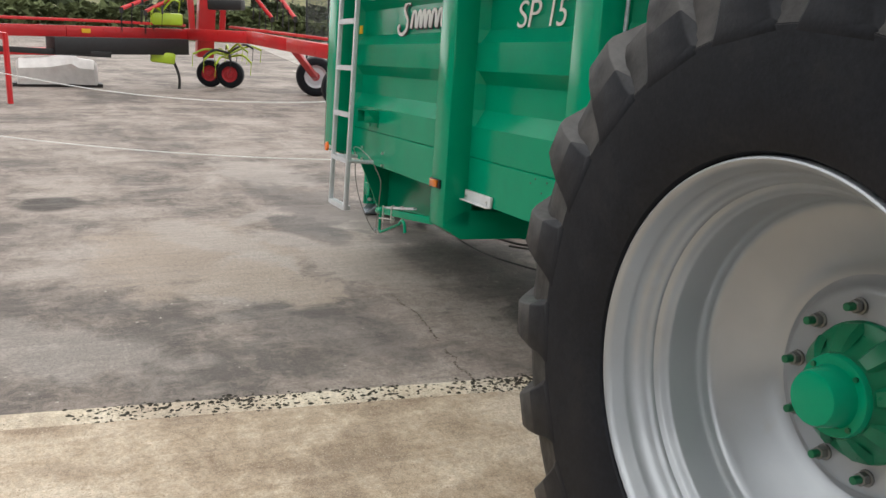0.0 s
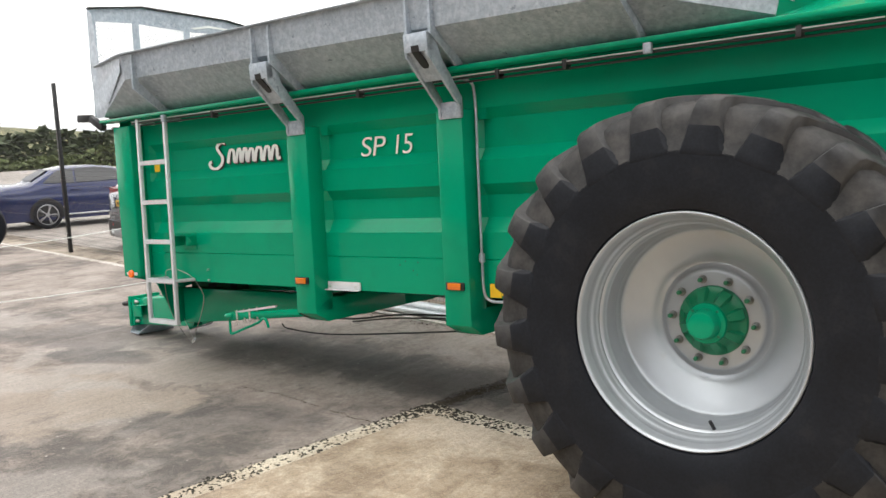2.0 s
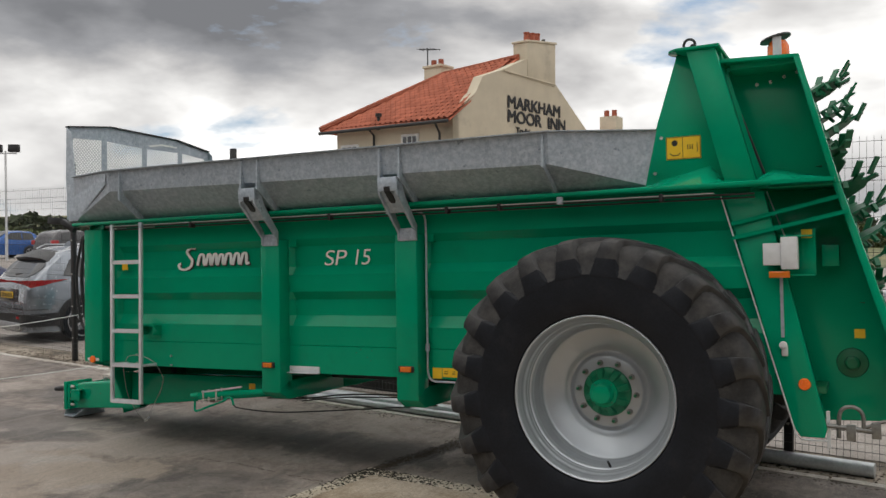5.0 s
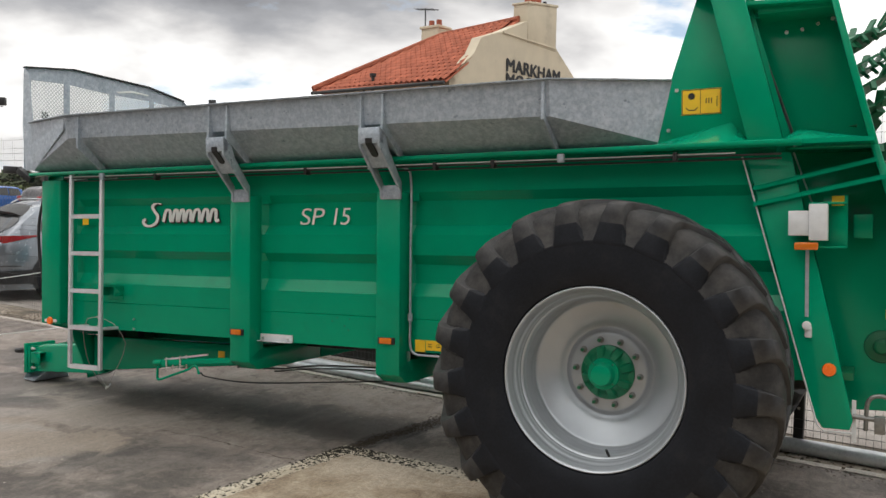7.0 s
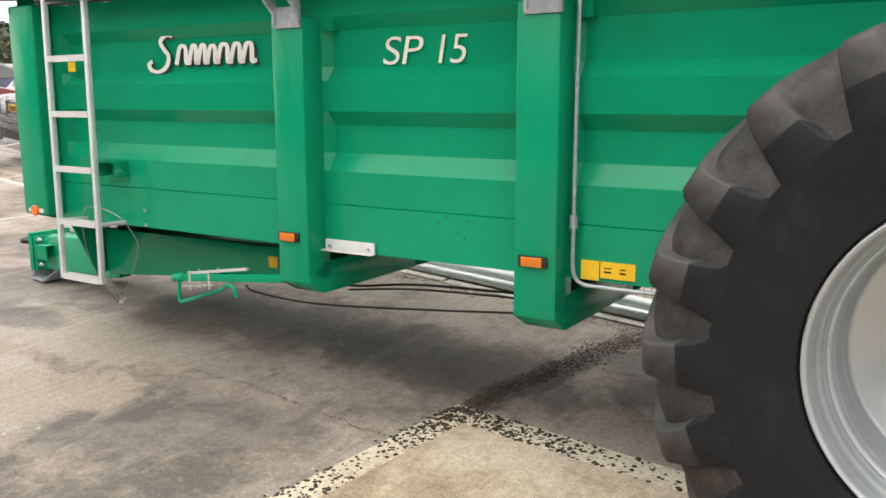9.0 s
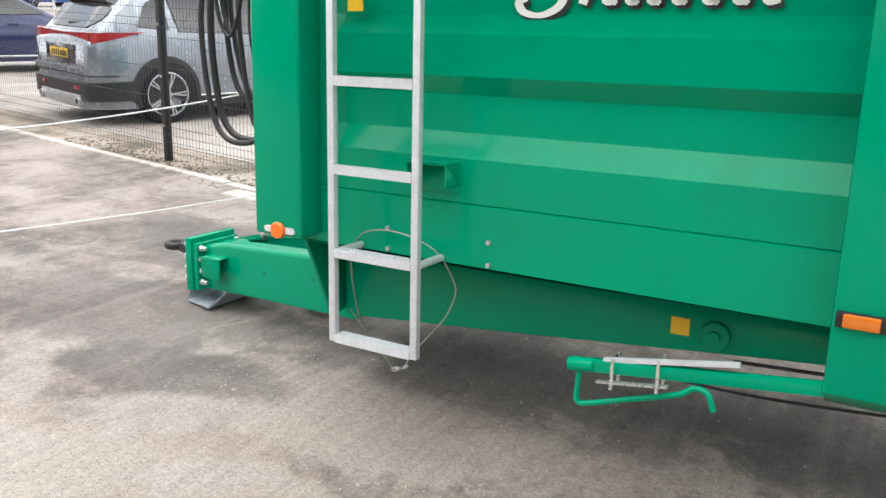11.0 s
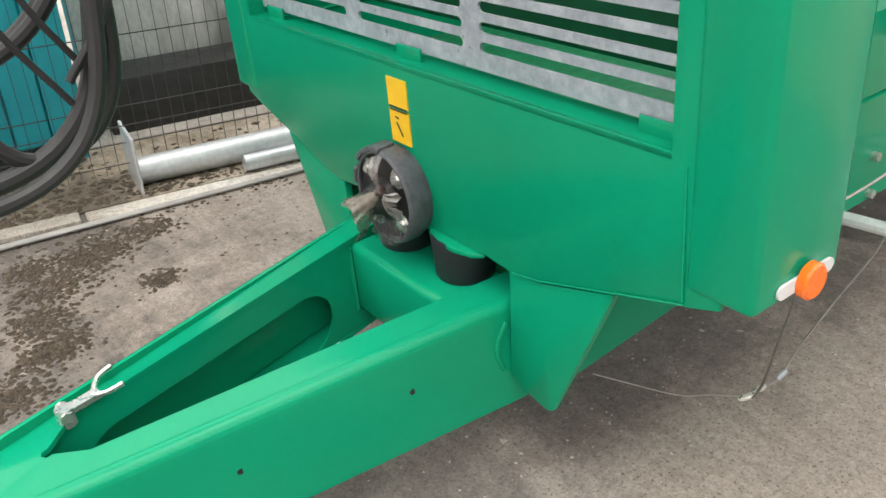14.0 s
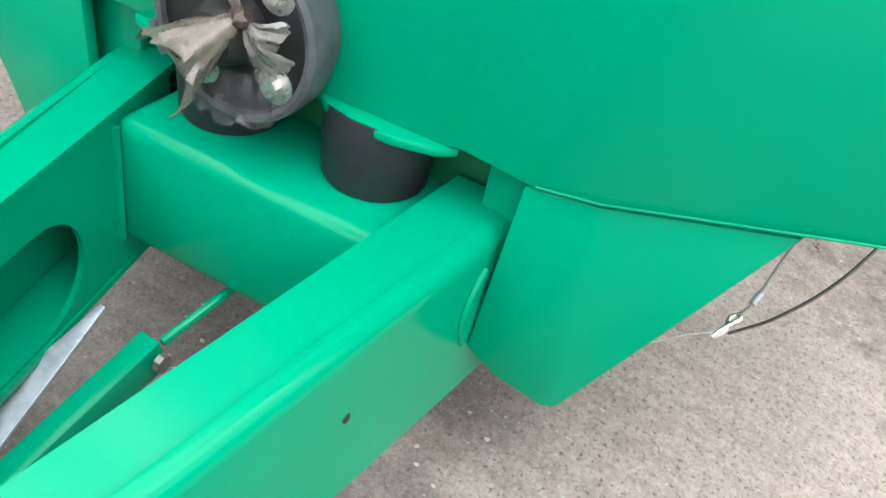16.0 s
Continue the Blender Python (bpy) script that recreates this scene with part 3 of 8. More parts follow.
for f in (lambda y: y, far):
    bm = BM()
    rings = []
    for x in (-4.825, -5.4, -5.84, -6.02):
        y, zb, zt = bar_y(x), rise(x, 0), rise(x, 1) - (0.03 if x < -6.0 else 0.0)
        rings.append([(x, f(y), zb)] + [(x, f(y + 0.026 * (1 - math.cos(t))), zt - 0.026 * (1 - math.sin(t))) for t in (0, 0.26, 0.52, 0.79, 1.05, 1.31, 1.57)] + [(x, f(y + 0.030), zt - 0.0005), (x, f(y + 0.030), zt - 0.010), (x, f(y + 0.02), zb + 0.01)])
    loft(bm, rings)
    part("outer_web", bm, GREEN, drawbar, smooth=60)
    bm = BM()
    box(bm, 0, 1.16, 0, 0.10, -0.008, 0.004)
    for v in bm.verts:
        x = -4.86 - v.co.x
        v.co = Vector((x, f(bar_y(x) + 0.004 + v.co.y), rise(x, 0) + v.co.z))
    part("bottom_flange", bm, GREEN, drawbar)
    bm = BM()   # inner web with its long oval opening
    plate(bm, [(0.0, 0.0), (0.92, 0.0), (0.92, 0.975), (0.0, 0.975)], [[(a, 0.465 + b) for a, b in slot(0.535, 0.0, 0.66, 0.168, 12)]], "y", 0, 0.01)
    for v in bm.verts:
        s_ = v.co.x
        x = -4.86 - s_
        if 0.01 < v.co.z < 0.97:
            z = rise(x, 0.5) + (v.co.z - 0.5)
        else:
            z = rise(x, v.co.z)
        v.co = Vector((x, f(bar_y(x) + W0 - 0.012 - 0.012 * s_ + v.co.y), z))
    part("inner_web", bm, GREEN, drawbar)
bm = BM()
tube(bm, curve_pts([(-4.906, bar_y(-4.906) - 0.001, 0.535), (-4.926, bar_y(-4.926) - 0.002, 0.50), (-4.932, bar_y(-4.932) - 0.002, 0.46), (-4.918, bar_y(-4.918) - 0.001, 0.415)], 5), 0.005, 6)
part("weld_bead", bm, GREEN, drawbar)
for x, z in ((-5.497, 0.408), (-5.13, 0.444)):
    bm = BM()
    y = bar_y(x) - 0.0008
    cyl(bm, (x, y + 0.01, z), (x, y, z), 0.007, 12)
    part("drain_hole", bm, INK, drawbar)
bm = BM()
box(bm, -4.985, -4.72, bar_y(-4.98) + W0 - 0.01, far(bar_y(-4.98) + W0 - 0.01), 0.365, 0.562)
part("cross_member", bm, GREEN, drawbar, bevel=0.020, segments=3)
for y in (bar_y(-4.985) + W0, far(bar_y(-4.985) + W0)):
    bm = BM()
    tube(bm, [(-4.988, y, 0.37), (-4.988, y, 0.55)], 0.006, 6)
    part("weld_bead", bm, GREEN, drawbar)

# --- coupling plate, eye, bolts, skid
bm = BM()
box(bm, -6.090, -6.044, 0.725, far(0.725), 0.21, 0.497)
coupling = part("coupling_plate", bm, GREEN, spreader, bevel=0.006)
bm = BM()
box(bm, -6.044, -6.010, 0.735, far(0.735), 0.216, 0.470)
part("flange_plate", bm, GREEN, coupling, bevel=0.005)
for k in range(4):
    z = 0.445 - 0.0617 * k
    for y in (0.757, far(0.757)):
        bm = BM()
        cyl(bm, (-6.011, y, z), (-5.986, y, z), 0.0175, 6)
        cyl(bm, (-6.011, y, z), (-5.966, y, z), 0.011, 10)
        part("coupling_bolt", bm, CHROME, coupling, "bright zinc bolt", bevel=0.002)
        bm = BM()
        cyl(bm, (-6.088, y, z + 0.01), (-6.116, y, z + 0.01), 0.0175, 6)
        part("coupling_nut", bm, CHROME, coupling, "bright zinc nut", bevel=0.002)
bm = BM()
prism(bm, [(0.80, 0.25), (0.974, 0.25), (0.974, 0.46), (0.80, 0.46)], "x", -6.118, -6.090)
lathe(bm, [(-0.020, 0.030), (-0.010, 0.025), (0.010, 0.025), (0.020, 0.030), (0.020, 0.058), (0.010, 0.066), (-0.010, 0.066), (-0.020, 0.058)], (-6.335, YC, 0.395), "z", 28, True)
loft(bm, [[(-6.11, YC - 0.055, 0.35), (-6.11, YC + 0.055, 0.35), (-6.11, YC + 0.055, 0.44), (-6.11, YC - 0.055, 0.44)],
          [(-6.275, YC - 0.04, 0.375), (-6.275, YC + 0.04, 0.375), (-6.275, YC + 0.04, 0.415), (-6.275, YC - 0.04, 0.415)]])
part("towing_eye", bm, DARK, coupling, "dark forged towing eye", bevel=0.004)
bm = BM()
pr = [(-6.112, 0.228, 0.79), (-6.112, 0.195, 0.775), (-6.088, 0.146, 0.728), (-5.895, 0.146, 0.690), (-5.832, 0.238, 0.79)]
loft(bm, [[(x, y, z), (x, far(y), z), (x, far(y), z + 0.010), (x, y, z + 0.010)] for x, z, y in pr])
part("skid", bm, GALV, coupling, "bare steel skid plate", smooth=0)
bm = BM()
prism(bm, [(0.0, 0.0), (0.145, 0.0), (0.145, 0.008), (0.008, 0.008), (0.008, 0.12), (0.0, 0.12)], "z", 0.318, 0.420)
for v in bm.verts:
    v.co = Vector((-5.925 + v.co.x * 0.88, bar_y(-5.86) - 0.075 + v.co.y * 0.8, v.co.z))
box(bm, -5.925, -5.797, bar_y(-5.86) - 0.075, bar_y(-5.86) + 0.02, 0.420, 0.428)
part("socket_bracket", bm, GREEN, coupling, bevel=0.003)
bm = BM()
cyl(bm, (-5.728, 0.948, 0.495), (-5.728, 0.948, 0.535), 0.018, 10)
tube(bm, [(-5.728, 0.925, 0.522), (-5.728, 0.975, 0.522)], 0.013, 8)
beam(bm, (-5.735, 0.948, 0.524), (-5.655, 0.955, 0.532), 0.026, 0.012)
for dy in (0.05, -0.03):
    tube(bm, curve_pts([(-5.67, 0.955, 0.532), (-5.645, 0.955 + dy * 0.8, 0.54), (-5.612, 0.955 + dy, 0.548)], 5), 0.006, 6)
part("hose_clip", bm, CHROME, drawbar, "zinc-plated hose clip")
for x, y, z in ((-5.18, 1.135, 0.487), (-5.51, 1.07, 0.441)):
    bm = BM()
    cyl(bm, (x, y, z), (x, y - 0.018, z), 0.0085, 6)
    part("web_bolt", bm, CHROME, drawbar)

# --- PTO shaft under its guard, rubber buffers
PY, PZ = 0.918, 0.737
bm = BM()
lathe(bm, [(0.0, 0.107), (-0.02, 0.114), (-0.046, 0.115), (-0.058, 0.113), (-0.063, 0.107), (-0.061, 0.101), (-0.045, 0.101), (-0.02, 0.09), (0.0, 0.09)], (-4.905, PY, PZ), "x", 40, True)
guard = part("shaft_guard", bm, GUARD, spreader, "scuffed dark grey plastic shaft guard", smooth=30)
bm = BM()
lathe(bm, [(0.0, 0.09), (-0.05, 0.108), (-0.052, 0.104), (-0.052, 0.045), (-0.07, 0.04), (-0.10, 0.03), (-0.105, 0.001)], (-4.905, PY, PZ), "x", 24)
part("shaft_flange", bm, BLACK, guard)
for a in (42, 134, 221, 305):
    y, z = PY + 0.078 * math.cos(radians(a)), PZ + 0.078 * math.sin(radians(a))
    bm = BM()
    cyl(bm, (-4.953, y, z), (-4.958, y, z), 0.0235, 20)
    cyl(bm, (-4.957, y, z), (-4.961, y, z), 0.015, 16)
    cyl(bm, (-4.960, y, z), (-4.970, y, z), 0.0105, 6)
    part("guard_bolt", bm, CHROME, guard, "zinc washer and bolt")
for k in range(4):
    a0 = radians(-35 + 36 * k)
    bm = BM()
    loft(bm, [[(-4.905 + dx, PY + (0.114 + dr) * math.cos(a0 + 0.36 * j_ / 4), PZ + (0.114 + dr) * math.sin(a0 + 0.36 * j_ / 4)) for dx, dr in ((-0.066, -0.006), (-0.022, 0.0), (-0.022, 0.009), (-0.066, 0.005))] for j_ in range(5)])
    part("guard_tab", bm, GUARD, guard, bevel=0.002)
# crumpled film tied round the shaft end: an open bag that hangs to one side, a stiff pale flap, short lobes
rnd = random.Random(5)


def film(rows_, mat_, label):
    bm = BM()
    loft(bm, rows_, cap=False, close=False)
    part("film_wrap", bm, mat_, guard, label, smooth=40)


# the bag: a cone from the knot with a ragged mouth
axis = Vector((-0.040, 0.072, -0.070)).normalized()
across = axis.cross(Vector((0, 0, 1))).normalized()
upward = across.cross(axis)
neck = Vector((-4.990, 0.886, 0.768))
rows_ = []
for i in range(15):
    s = i / 14
    row = []
    for j in range(41):
        a = 2 * math.pi * j / 40
        q = Vector((math.cos(a), math.sin(a), 0))
        fold = 0.16 * noise.noise(Vector((q.x * 3.2, q.y * 3.2, s * 1.5))) + 0.10 * noise.noise(Vector((q.x * 7, q.y * 7, s * 5 + 3)))
        rr = 0.007 + 0.050 * s ** 0.85 * (1 + fold * min(1.0, 2 * s))
        ln = 0.118 * s * (1 + (0.30 * noise.noise(Vector((q.x * 2.1, q.y * 2.1, 8))) + 0.10 * noise.noise(Vector((q.x * 9, q.y * 9, 4)))) * s * s)
        near = (across * q.x + upward * q.y).dot(Vector((-0.75, -0.5, 0.42)))
        ln *= 1 - 0.55 * max(0.0, near) * s          # torn back on the side that faces away from the guard
        row.append(neck + axis * ln + across * (rr * q.x) + upward * (rr * 0.82 * q.y) - Vector((0, 0, 0.006 * s * s)))
    rows_.append(row)
film(rows_, WRAP, "brown-grey translucent plastic film tied like an open bag")
# dark crumple inside the bag
bm = BM()
bmesh.ops.create_icosphere(bm, subdivisions=3, radius=1.0, matrix=Matrix.Translation(neck + axis * 0.062 + upward * 0.006) @ Matrix.Diagonal((0.024, 0.027, 0.021, 1)))
for v in bm.verts:
    v.co += (v.co - neck - axis * 0.062) * 0.45 * noise.noise(v.co * 60)
part("film_crumple", bm, STAINED, guard, "dark brown stained film", smooth=40)
for a0, a1, ln0, ln1, out, mat_ in ((42, 92, 0.010, 0.078, 0.014, FILM), (170, 214, 0.008, 0.050, 0.018, FILM), (205, 250, 0.008, 0.072, 0.016, FILM)):
    stiff = 0.3 if a0 == 42 else 0.6
    rows_ = []
    for i in range(15):
        s = i / 14
        row = []
        for j in range(19):
            v = j / 18
            a = radians(a0 + (a1 - a0) * v)
            fold = stiff * s * (0.007 * math.sin(v * 5 + a0) + 0.018 * noise.noise(Vector((v * 4, s * 3, a0))) + 0.006 * noise.noise(Vector((v * 13, s * 9, a0 + 9))))
            rr = (ln0 + (ln1 - ln0) * s) * (1 + stiff * (0.22 * noise.noise(Vector((v * 5, a0, 2.0))) + 0.06 * noise.noise(Vector((v * 20, a0, 5.0)))) * s * s)
            row.append((neck.x + 0.022 * s - out * math.sin(s * 2.6) + fold, neck.y + rr * math.cos(a), neck.z + rr * math.sin(a)))
        rows_.append(row)
    film(rows_, mat_, "pale crumpled plastic film tied round the shaft end")
# clear skirt of film that clings to the lower rim of the guard
rows_ = []
for i in range(9):
    s = i / 8
    row = []
    for j in range(31):
        v = j / 30
        a = radians(-142 + 78 * v)
        rr = 0.052 + 0.062 * s * (1 + 0.20 * noise.noise(Vector((v * 7, 1.0, 2.0))) * s)
        row.append((-4.968 - 0.010 * s + 0.016 * noise.noise(Vector((v * 9, s * 4, 3.0))), PY + rr * math.cos(a), PZ + rr * math.sin(a)))
    rows_.append(row)
film(rows_, CLEAR, "clear wrinkled film clinging to the guard")
bm = BM()
bmesh.ops.create_icosphere(bm, subdivisions=2, radius=0.014, matrix=Matrix.Translation(neck))
for v in bm.verts:
    v.co += Vector((rnd.uniform(-1, 1), rnd.uniform(-1, 1), rnd.uniform(-1, 1))) * 0.003
part("film_knot", bm, STAINED, guard, smooth=30)
for x, y in ((-4.862, 0.766), (-4.866, 0.990)):
    bm = BM()
    lathe(bm, [(0.0, 0.064), (0.008, 0.069), (0.095, 0.074), (0.108, 0.073)], (x, y, 0.560), "z", 36)
    part("rubber_buffer", bm, BUFFER, drawbar, "black rubber buffer")
for f in (lambda y: y, far):
    bm = BM()
    prism(bm, [(-4.895, f(0.645)), (-4.916, f(0.668)), (-4.930, f(0.715)), (-4.931, f(0.77)), (-4.920, f(0.815)), (-4.895, f(0.842))], "z", 0.655, 0.669)
    part("lip_flange", bm, GREEN, front_wall, bevel=0.004)

# --- parking-brake linkage seen in the gap between the beams
bm = BM()
beam(bm, (-5.48, 0.97, 0.20), (-5.08, 0.935, 0.315), 0.035, 0.055)
tube(bm, [(-5.07, 0.935, 0.315), (-4.9, 0.90, 0.36)], 0.008, 6)
link = part("brake_link", bm, GREEN, drawbar, bevel=0.004)
bm = BM()
cyl(bm, (-5.10, 0.912, 0.318), (-5.10, 0.902, 0.318), 0.013, 8)
part("link_pin", bm, DULLBOLT, link)
bm = BM()
loft(bm, [[(-5.52, 1.01, 0.17), (-5.52, 1.11, 0.17), (-5.52, 1.11, 0.178), (-5.52, 1.01, 0.178)], [(-5.30, 1.01, 0.22), (-5.30, 1.085, 0.22), (-5.30, 1.085, 0.228), (-5.30, 1.01, 0.228)],
          [(-5.08, 1.02, 0.33), (-5.08, 1.03, 0.33), (-5.08, 1.03, 0.338), (-5.08, 1.02, 0.338)]])
part("steel_strap", bm, GALV, drawbar, "bare steel strap", bevel=0.002)

# --- crank for the parking brake below the chassis
CY = -0.02
bm = BM()
tube(bm, curve_pts([(-3.566, CY, 0.57), (-3.571, CY, 0.48), (-3.568, CY, 0.458), (-3.542, CY, 0.452), (-3.40, CY, 0.50), (-3.26, CY, 0.548), (-3.215, CY, 0.577), (-3.175, CY, 0.568), (-3.156, CY, 0.520)], 6), 0.0095, 8)
cyl(bm, (-3.60, CY, 0.572), (-3.52, CY, 0.583), 0.023, 12)
beam(bm, (-3.53, CY, 0.583), (-2.88, 0.03, 0.638), 0.028, 0.038)
crank = part("brake_crank", bm, GREEN, spreader, bevel=0.002)
for x, z in ((-3.455, 0.576), (-3.317, 0.596)):
    for y in (CY - 0.025, CY + 0.04):
        bm = BM()
        tube(bm, [(x, y, z - 0.05), (x, y, z + 0.05)], 0.0055, 6)
        part("crank_clamp", bm, CHROME, crank)
bm = BM()
beam(bm, (-3.49, CY, 0.607), (-3.10, 0.01, 0.665), 0.02, 0.012)
part("brake_lever", bm, LADDER, crank)
bm = BM()
beam(bm, (-3.50, CY - 0.025, 0.543), (-3.285, CY - 0.025, 0.574), 0.018, 0.007)
part("clamp_bar", bm, CHROME, crank)
for ctrl, r in (([(-3.62, 0.50, 0.43), (-3.54, 0.50, 0.398), (-3.1, 0.50, 0.388), (-2.37, 0.50, 0.45), (-1.6, 0.55, 0.52)], 0.006),
                ([(-3.2, 0.46, 0.51), (-2.81, 0.50, 0.521), (-2.37, 0.50, 0.575), (-1.5, 0.52, 0.60)], 0.007), ([(-2.85, 0.48, 0.50), (-2.37, 0.48, 0.555), (-1.5, 0.50, 0.585)], 0.006)):
    bm = BM()
    tube(bm, curve_pts(ctrl, 8), r, 6)
    part("brake_cable", bm, HOSE, spreader)

# --- small pieces on the side
def reflector_lamp(x, z):
    bm = BM()
    box(bm, x - 0.063, x + 0.063, -0.012, 0.0, z - 0.022, z + 0.022)
    base = part("side_marker", bm, BLACK, spreader, bevel=0.003)
    bm = BM()
    box(bm, x - 0.045, x + 0.045, -0.022, -0.011, z - 0.019, z + 0.019)
    part("lens", bm, AMBER, base, "amber marker lens", bevel=0.004)


reflector_lamp(-2.812, 0.851)
reflector_lamp(-1.558, 0.861)
bm = BM()
plate(bm, slot(-4.785, 0.838, 0.145, 0.024, 6), [], "y", -0.006, -0.001)
base = part("reflector_strip", bm, LAMPGREY, spreader)
bm = BM()
lathe(bm, [(-0.022, 0.001), (-0.022, 0.027), (-0.018, 0.031), (-0.006, 0.031)], (-4.785, 0, 0.838), "y", 28)
part("round_reflector", bm, ORANGE, base, "round orange reflector")
bm = BM()
box(bm, -2.69, -2.405, 0.108, 0.121, 0.788, 0.837)
box(bm, -2.74, -2.405, 0.085, 0.12, 0.783, 0.788)
sp = part("stowage_plate", bm, LAMPGREY, spreader, "pale galvanised angle plate", bevel=0.002)
for x, z in ((-4.38, 0.877), (-4.377, 0.80), (-3.969, 0.879), (-3.967, 0.80)):
    bm = BM()
    cyl(bm, (x, 0.126, z), (x, 0.112, z), 0.0085, 12)
    part("panel_bolt", bm, CHROME, spreader)
for x in (-2.66, -2.44):
    bm = BM()
    cyl(bm, (x, 0.109, 0.808), (x, 0.100, 0.808), 0.008, 8)
    part("plate_bolt", bm, CHROME, sp)
for x, z in ((-2.03, 0.98), (-1.93, 0.975), (-2.07, 0.955), (-1.97, 0.925), (-1.94, 0.90), (-4.47, 1.08), (-4.47, 1.13)):
    bm = BM()
    cyl(bm, (x, 0.1285, z), (x, 0.1235, z), 0.0045 if x > -3 else 0.0035, 10)
    part("panel_hole", bm, INK, spreader)
bm = BM()
for x0, x1 in ((-1.41, -1.335), (-1.33, -1.19)):
    box(bm, x0, x1, 0.1205, 0.1235, 0.80 if x1 > -1.3 else 0.788, 0.865)
ys = part("maintenance_decal", bm, YELLOW, spreader, "yellow maintenance decal")
for x, w in ((-1.30, 0.03), (-1.24, 0.025)):
    for z0, z1 in ((0.822, 0.828), (0.838, 0.842)):
        bm = BM()
        box(bm, x - w / 2, x + w / 2, 0.1195, 0.1203, z0, z1)
        part("decal_line", bm, INK, ys)
bm = BM()
box(bm, -3.43, -3.365, 0.4955, 0.4995, 0.556, 0.618)
part("chassis_decal", bm, YELLOW, spreader, "yellow chassis decal")
bm = BM()
lathe(bm, [(0.0, 0.052), (-0.018, 0.052), (-0.022, 0.048), (-0.022, 0.022), (-0.034, 0.020), (-0.034, 0.001)], (-3.275, 0.50, 0.575), "y", 24)
part("pivot_boss", bm, GREEN, spreader, smooth=30)
bm = BM()
box(bm, -4.558, -4.493, 0.121, 0.1245, 1.632, 1.687)
part("ladder_decal", bm, YELLOW, spreader, "small yellow decal")
bm = BM()   # tool holder behind the ladder
for a in ((-4.25, -4.09, 0.03, 0.125, 1.135, 1.142), (-4.25, -4.243, 0.03, 0.125, 1.06, 1.142), (-4.097, -4.09, 0.03, 0.125, 1.06, 1.142), (-4.25, -4.09, 0.118, 0.125, 1.03, 1.142)):
    box(bm, *a)
part("tool_holder", bm, GREEN, spreader, bevel=0.002)
# hydraulic pipe beside the third post
bm = BM()
tube(bm, curve_pts([(-0.9, 0.10, 0.768), (-1.30, 0.10, 0.768), (-1.40, 0.10, 0.775), (-1.43, 0.09, 0.83), (-1.43, 0.085, 1.0), (-1.43, 0.085, 1.5), (-1.43, 0.085, 1.9), (-1.45, 0.06, 1.99), (-1.53, 0.0, 2.0), (-1.7, -0.02, 1.995)], 8), 0.008, 8)
tube(bm, [(-1.43, 0.085, 0.99), (-1.43, 0.085, 1.04)], 0.017, 8)
part("hydraulic_pipe", bm, GALV, spreader, "plated hydraulic pipe", smooth=60)
bm = BM()
for dz_, y in ((1.995, -0.02), (1.975, 0.0)):
    tube(bm, [(-4.6, y, dz_ + 0.01), (0.85, y, dz_ - 0.005)], 0.006, 6)
part("pipe_line", bm, DARK, spreader)
bm = BM()
tube(bm, [(-4.6, -0.024, 2.017), (0.62, -0.024, 2.003)], 0.0035, 6)
part("plated_pipe", bm, LADDER, spreader, "thin plated hydraulic pipe")
for x in (-3.6, -2.2, -1.2, -0.8, 0.3):
    bm = BM()
    box(bm, x - 0.012, x + 0.012, -0.034, 0.02, 1.968, 2.018)
    part("pipe_clip", bm, DARK, spreader, bevel=0.003)
# --- model lettering and the maker's mark
for word, x0, wide in (("SP", -2.392, 1.30), ("15", -2.132, 1.10)):
    txt = bpy.data.curves.new("model_lettering", "FONT")
    txt.body, txt.size, txt.extrude, txt.shear, txt.offset = word, 0.172, 0.0012, 0.16, -0.0012
    txt.space_character = 0.95 if word == "SP" else 0.9
    txt.materials.append(WHITE)
    tob = new("model_lettering", txt)
    tob.matrix_basis = Matrix.Translation((x0, 0.1615, 1.628)) @ Matrix.Rotation(radians(90), 4, "X") @ Matrix.Diagonal((wide, 1.0, 1.0, 1))
    bpy.context.view_layer.update()
    tme = bpy.data.meshes.new_from_object(tob)
    for v in tme.vertices:
        v.co = tob.matrix_basis @ v.co
    bpy.data.objects.remove(tob)
    part("model_lettering", tme, None, spreader, "white model lettering")


def swash(name, mat, y, r, dx=0.0, dz_=0.0):
    """The maker's mark as plain brush strokes: one tall curl, then a row of low loops with a tail."""
    strokes = [[(-3.74, 1.80), (-3.79, 1.805), (-3.83, 1.775), (-3.80, 1.735), (-3.765, 1.70), (-3.775, 1.65), (-3.83, 1.622), (-3.89, 1.63), (-3.915, 1.66), (-3.89, 1.675)]]
    x = -3.69
    for w, h in ((0.085, 0.085), (0.06, 0.085), (0.06, 0.085), (0.07, 0.08), (0.085, 0.085), (0.075, 0.085), (0.075, 0.085)):
        strokes.append([(x - 0.01, 1.655), (x + 0.01, 1.655 + h), (x + w * 0.6, 1.655 + h * 0.98), (x + w * 0.75, 1.665), (x + w + 0.012, 1.668)])
        x += w + 0.006
    for s in strokes:
        bm = BM()
        pts = curve_pts([(a + dx + (b - 1.65) * 0.12, y, b + dz_) for a, b in s], 5)
        rings = []
        for i, p in enumerate(pts):
            d = (pts[min(i + 1, len(pts) - 1)] - pts[max(i - 1, 0)]).normalized()
            nrm = Vector((-d.z, 0, d.x))
            k = r * (0.65 + 0.5 * abs(d.z))
            rings.append([p + nrm * k, p + nrm * k + Vector((0, 0.002, 0)), p - nrm * k + Vector((0, 0.002, 0)), p - nrm * k])
        loft(bm, rings)
        part(name, bm, mat, spreader, "white brush-stroke maker's mark" if mat is WHITE else "")


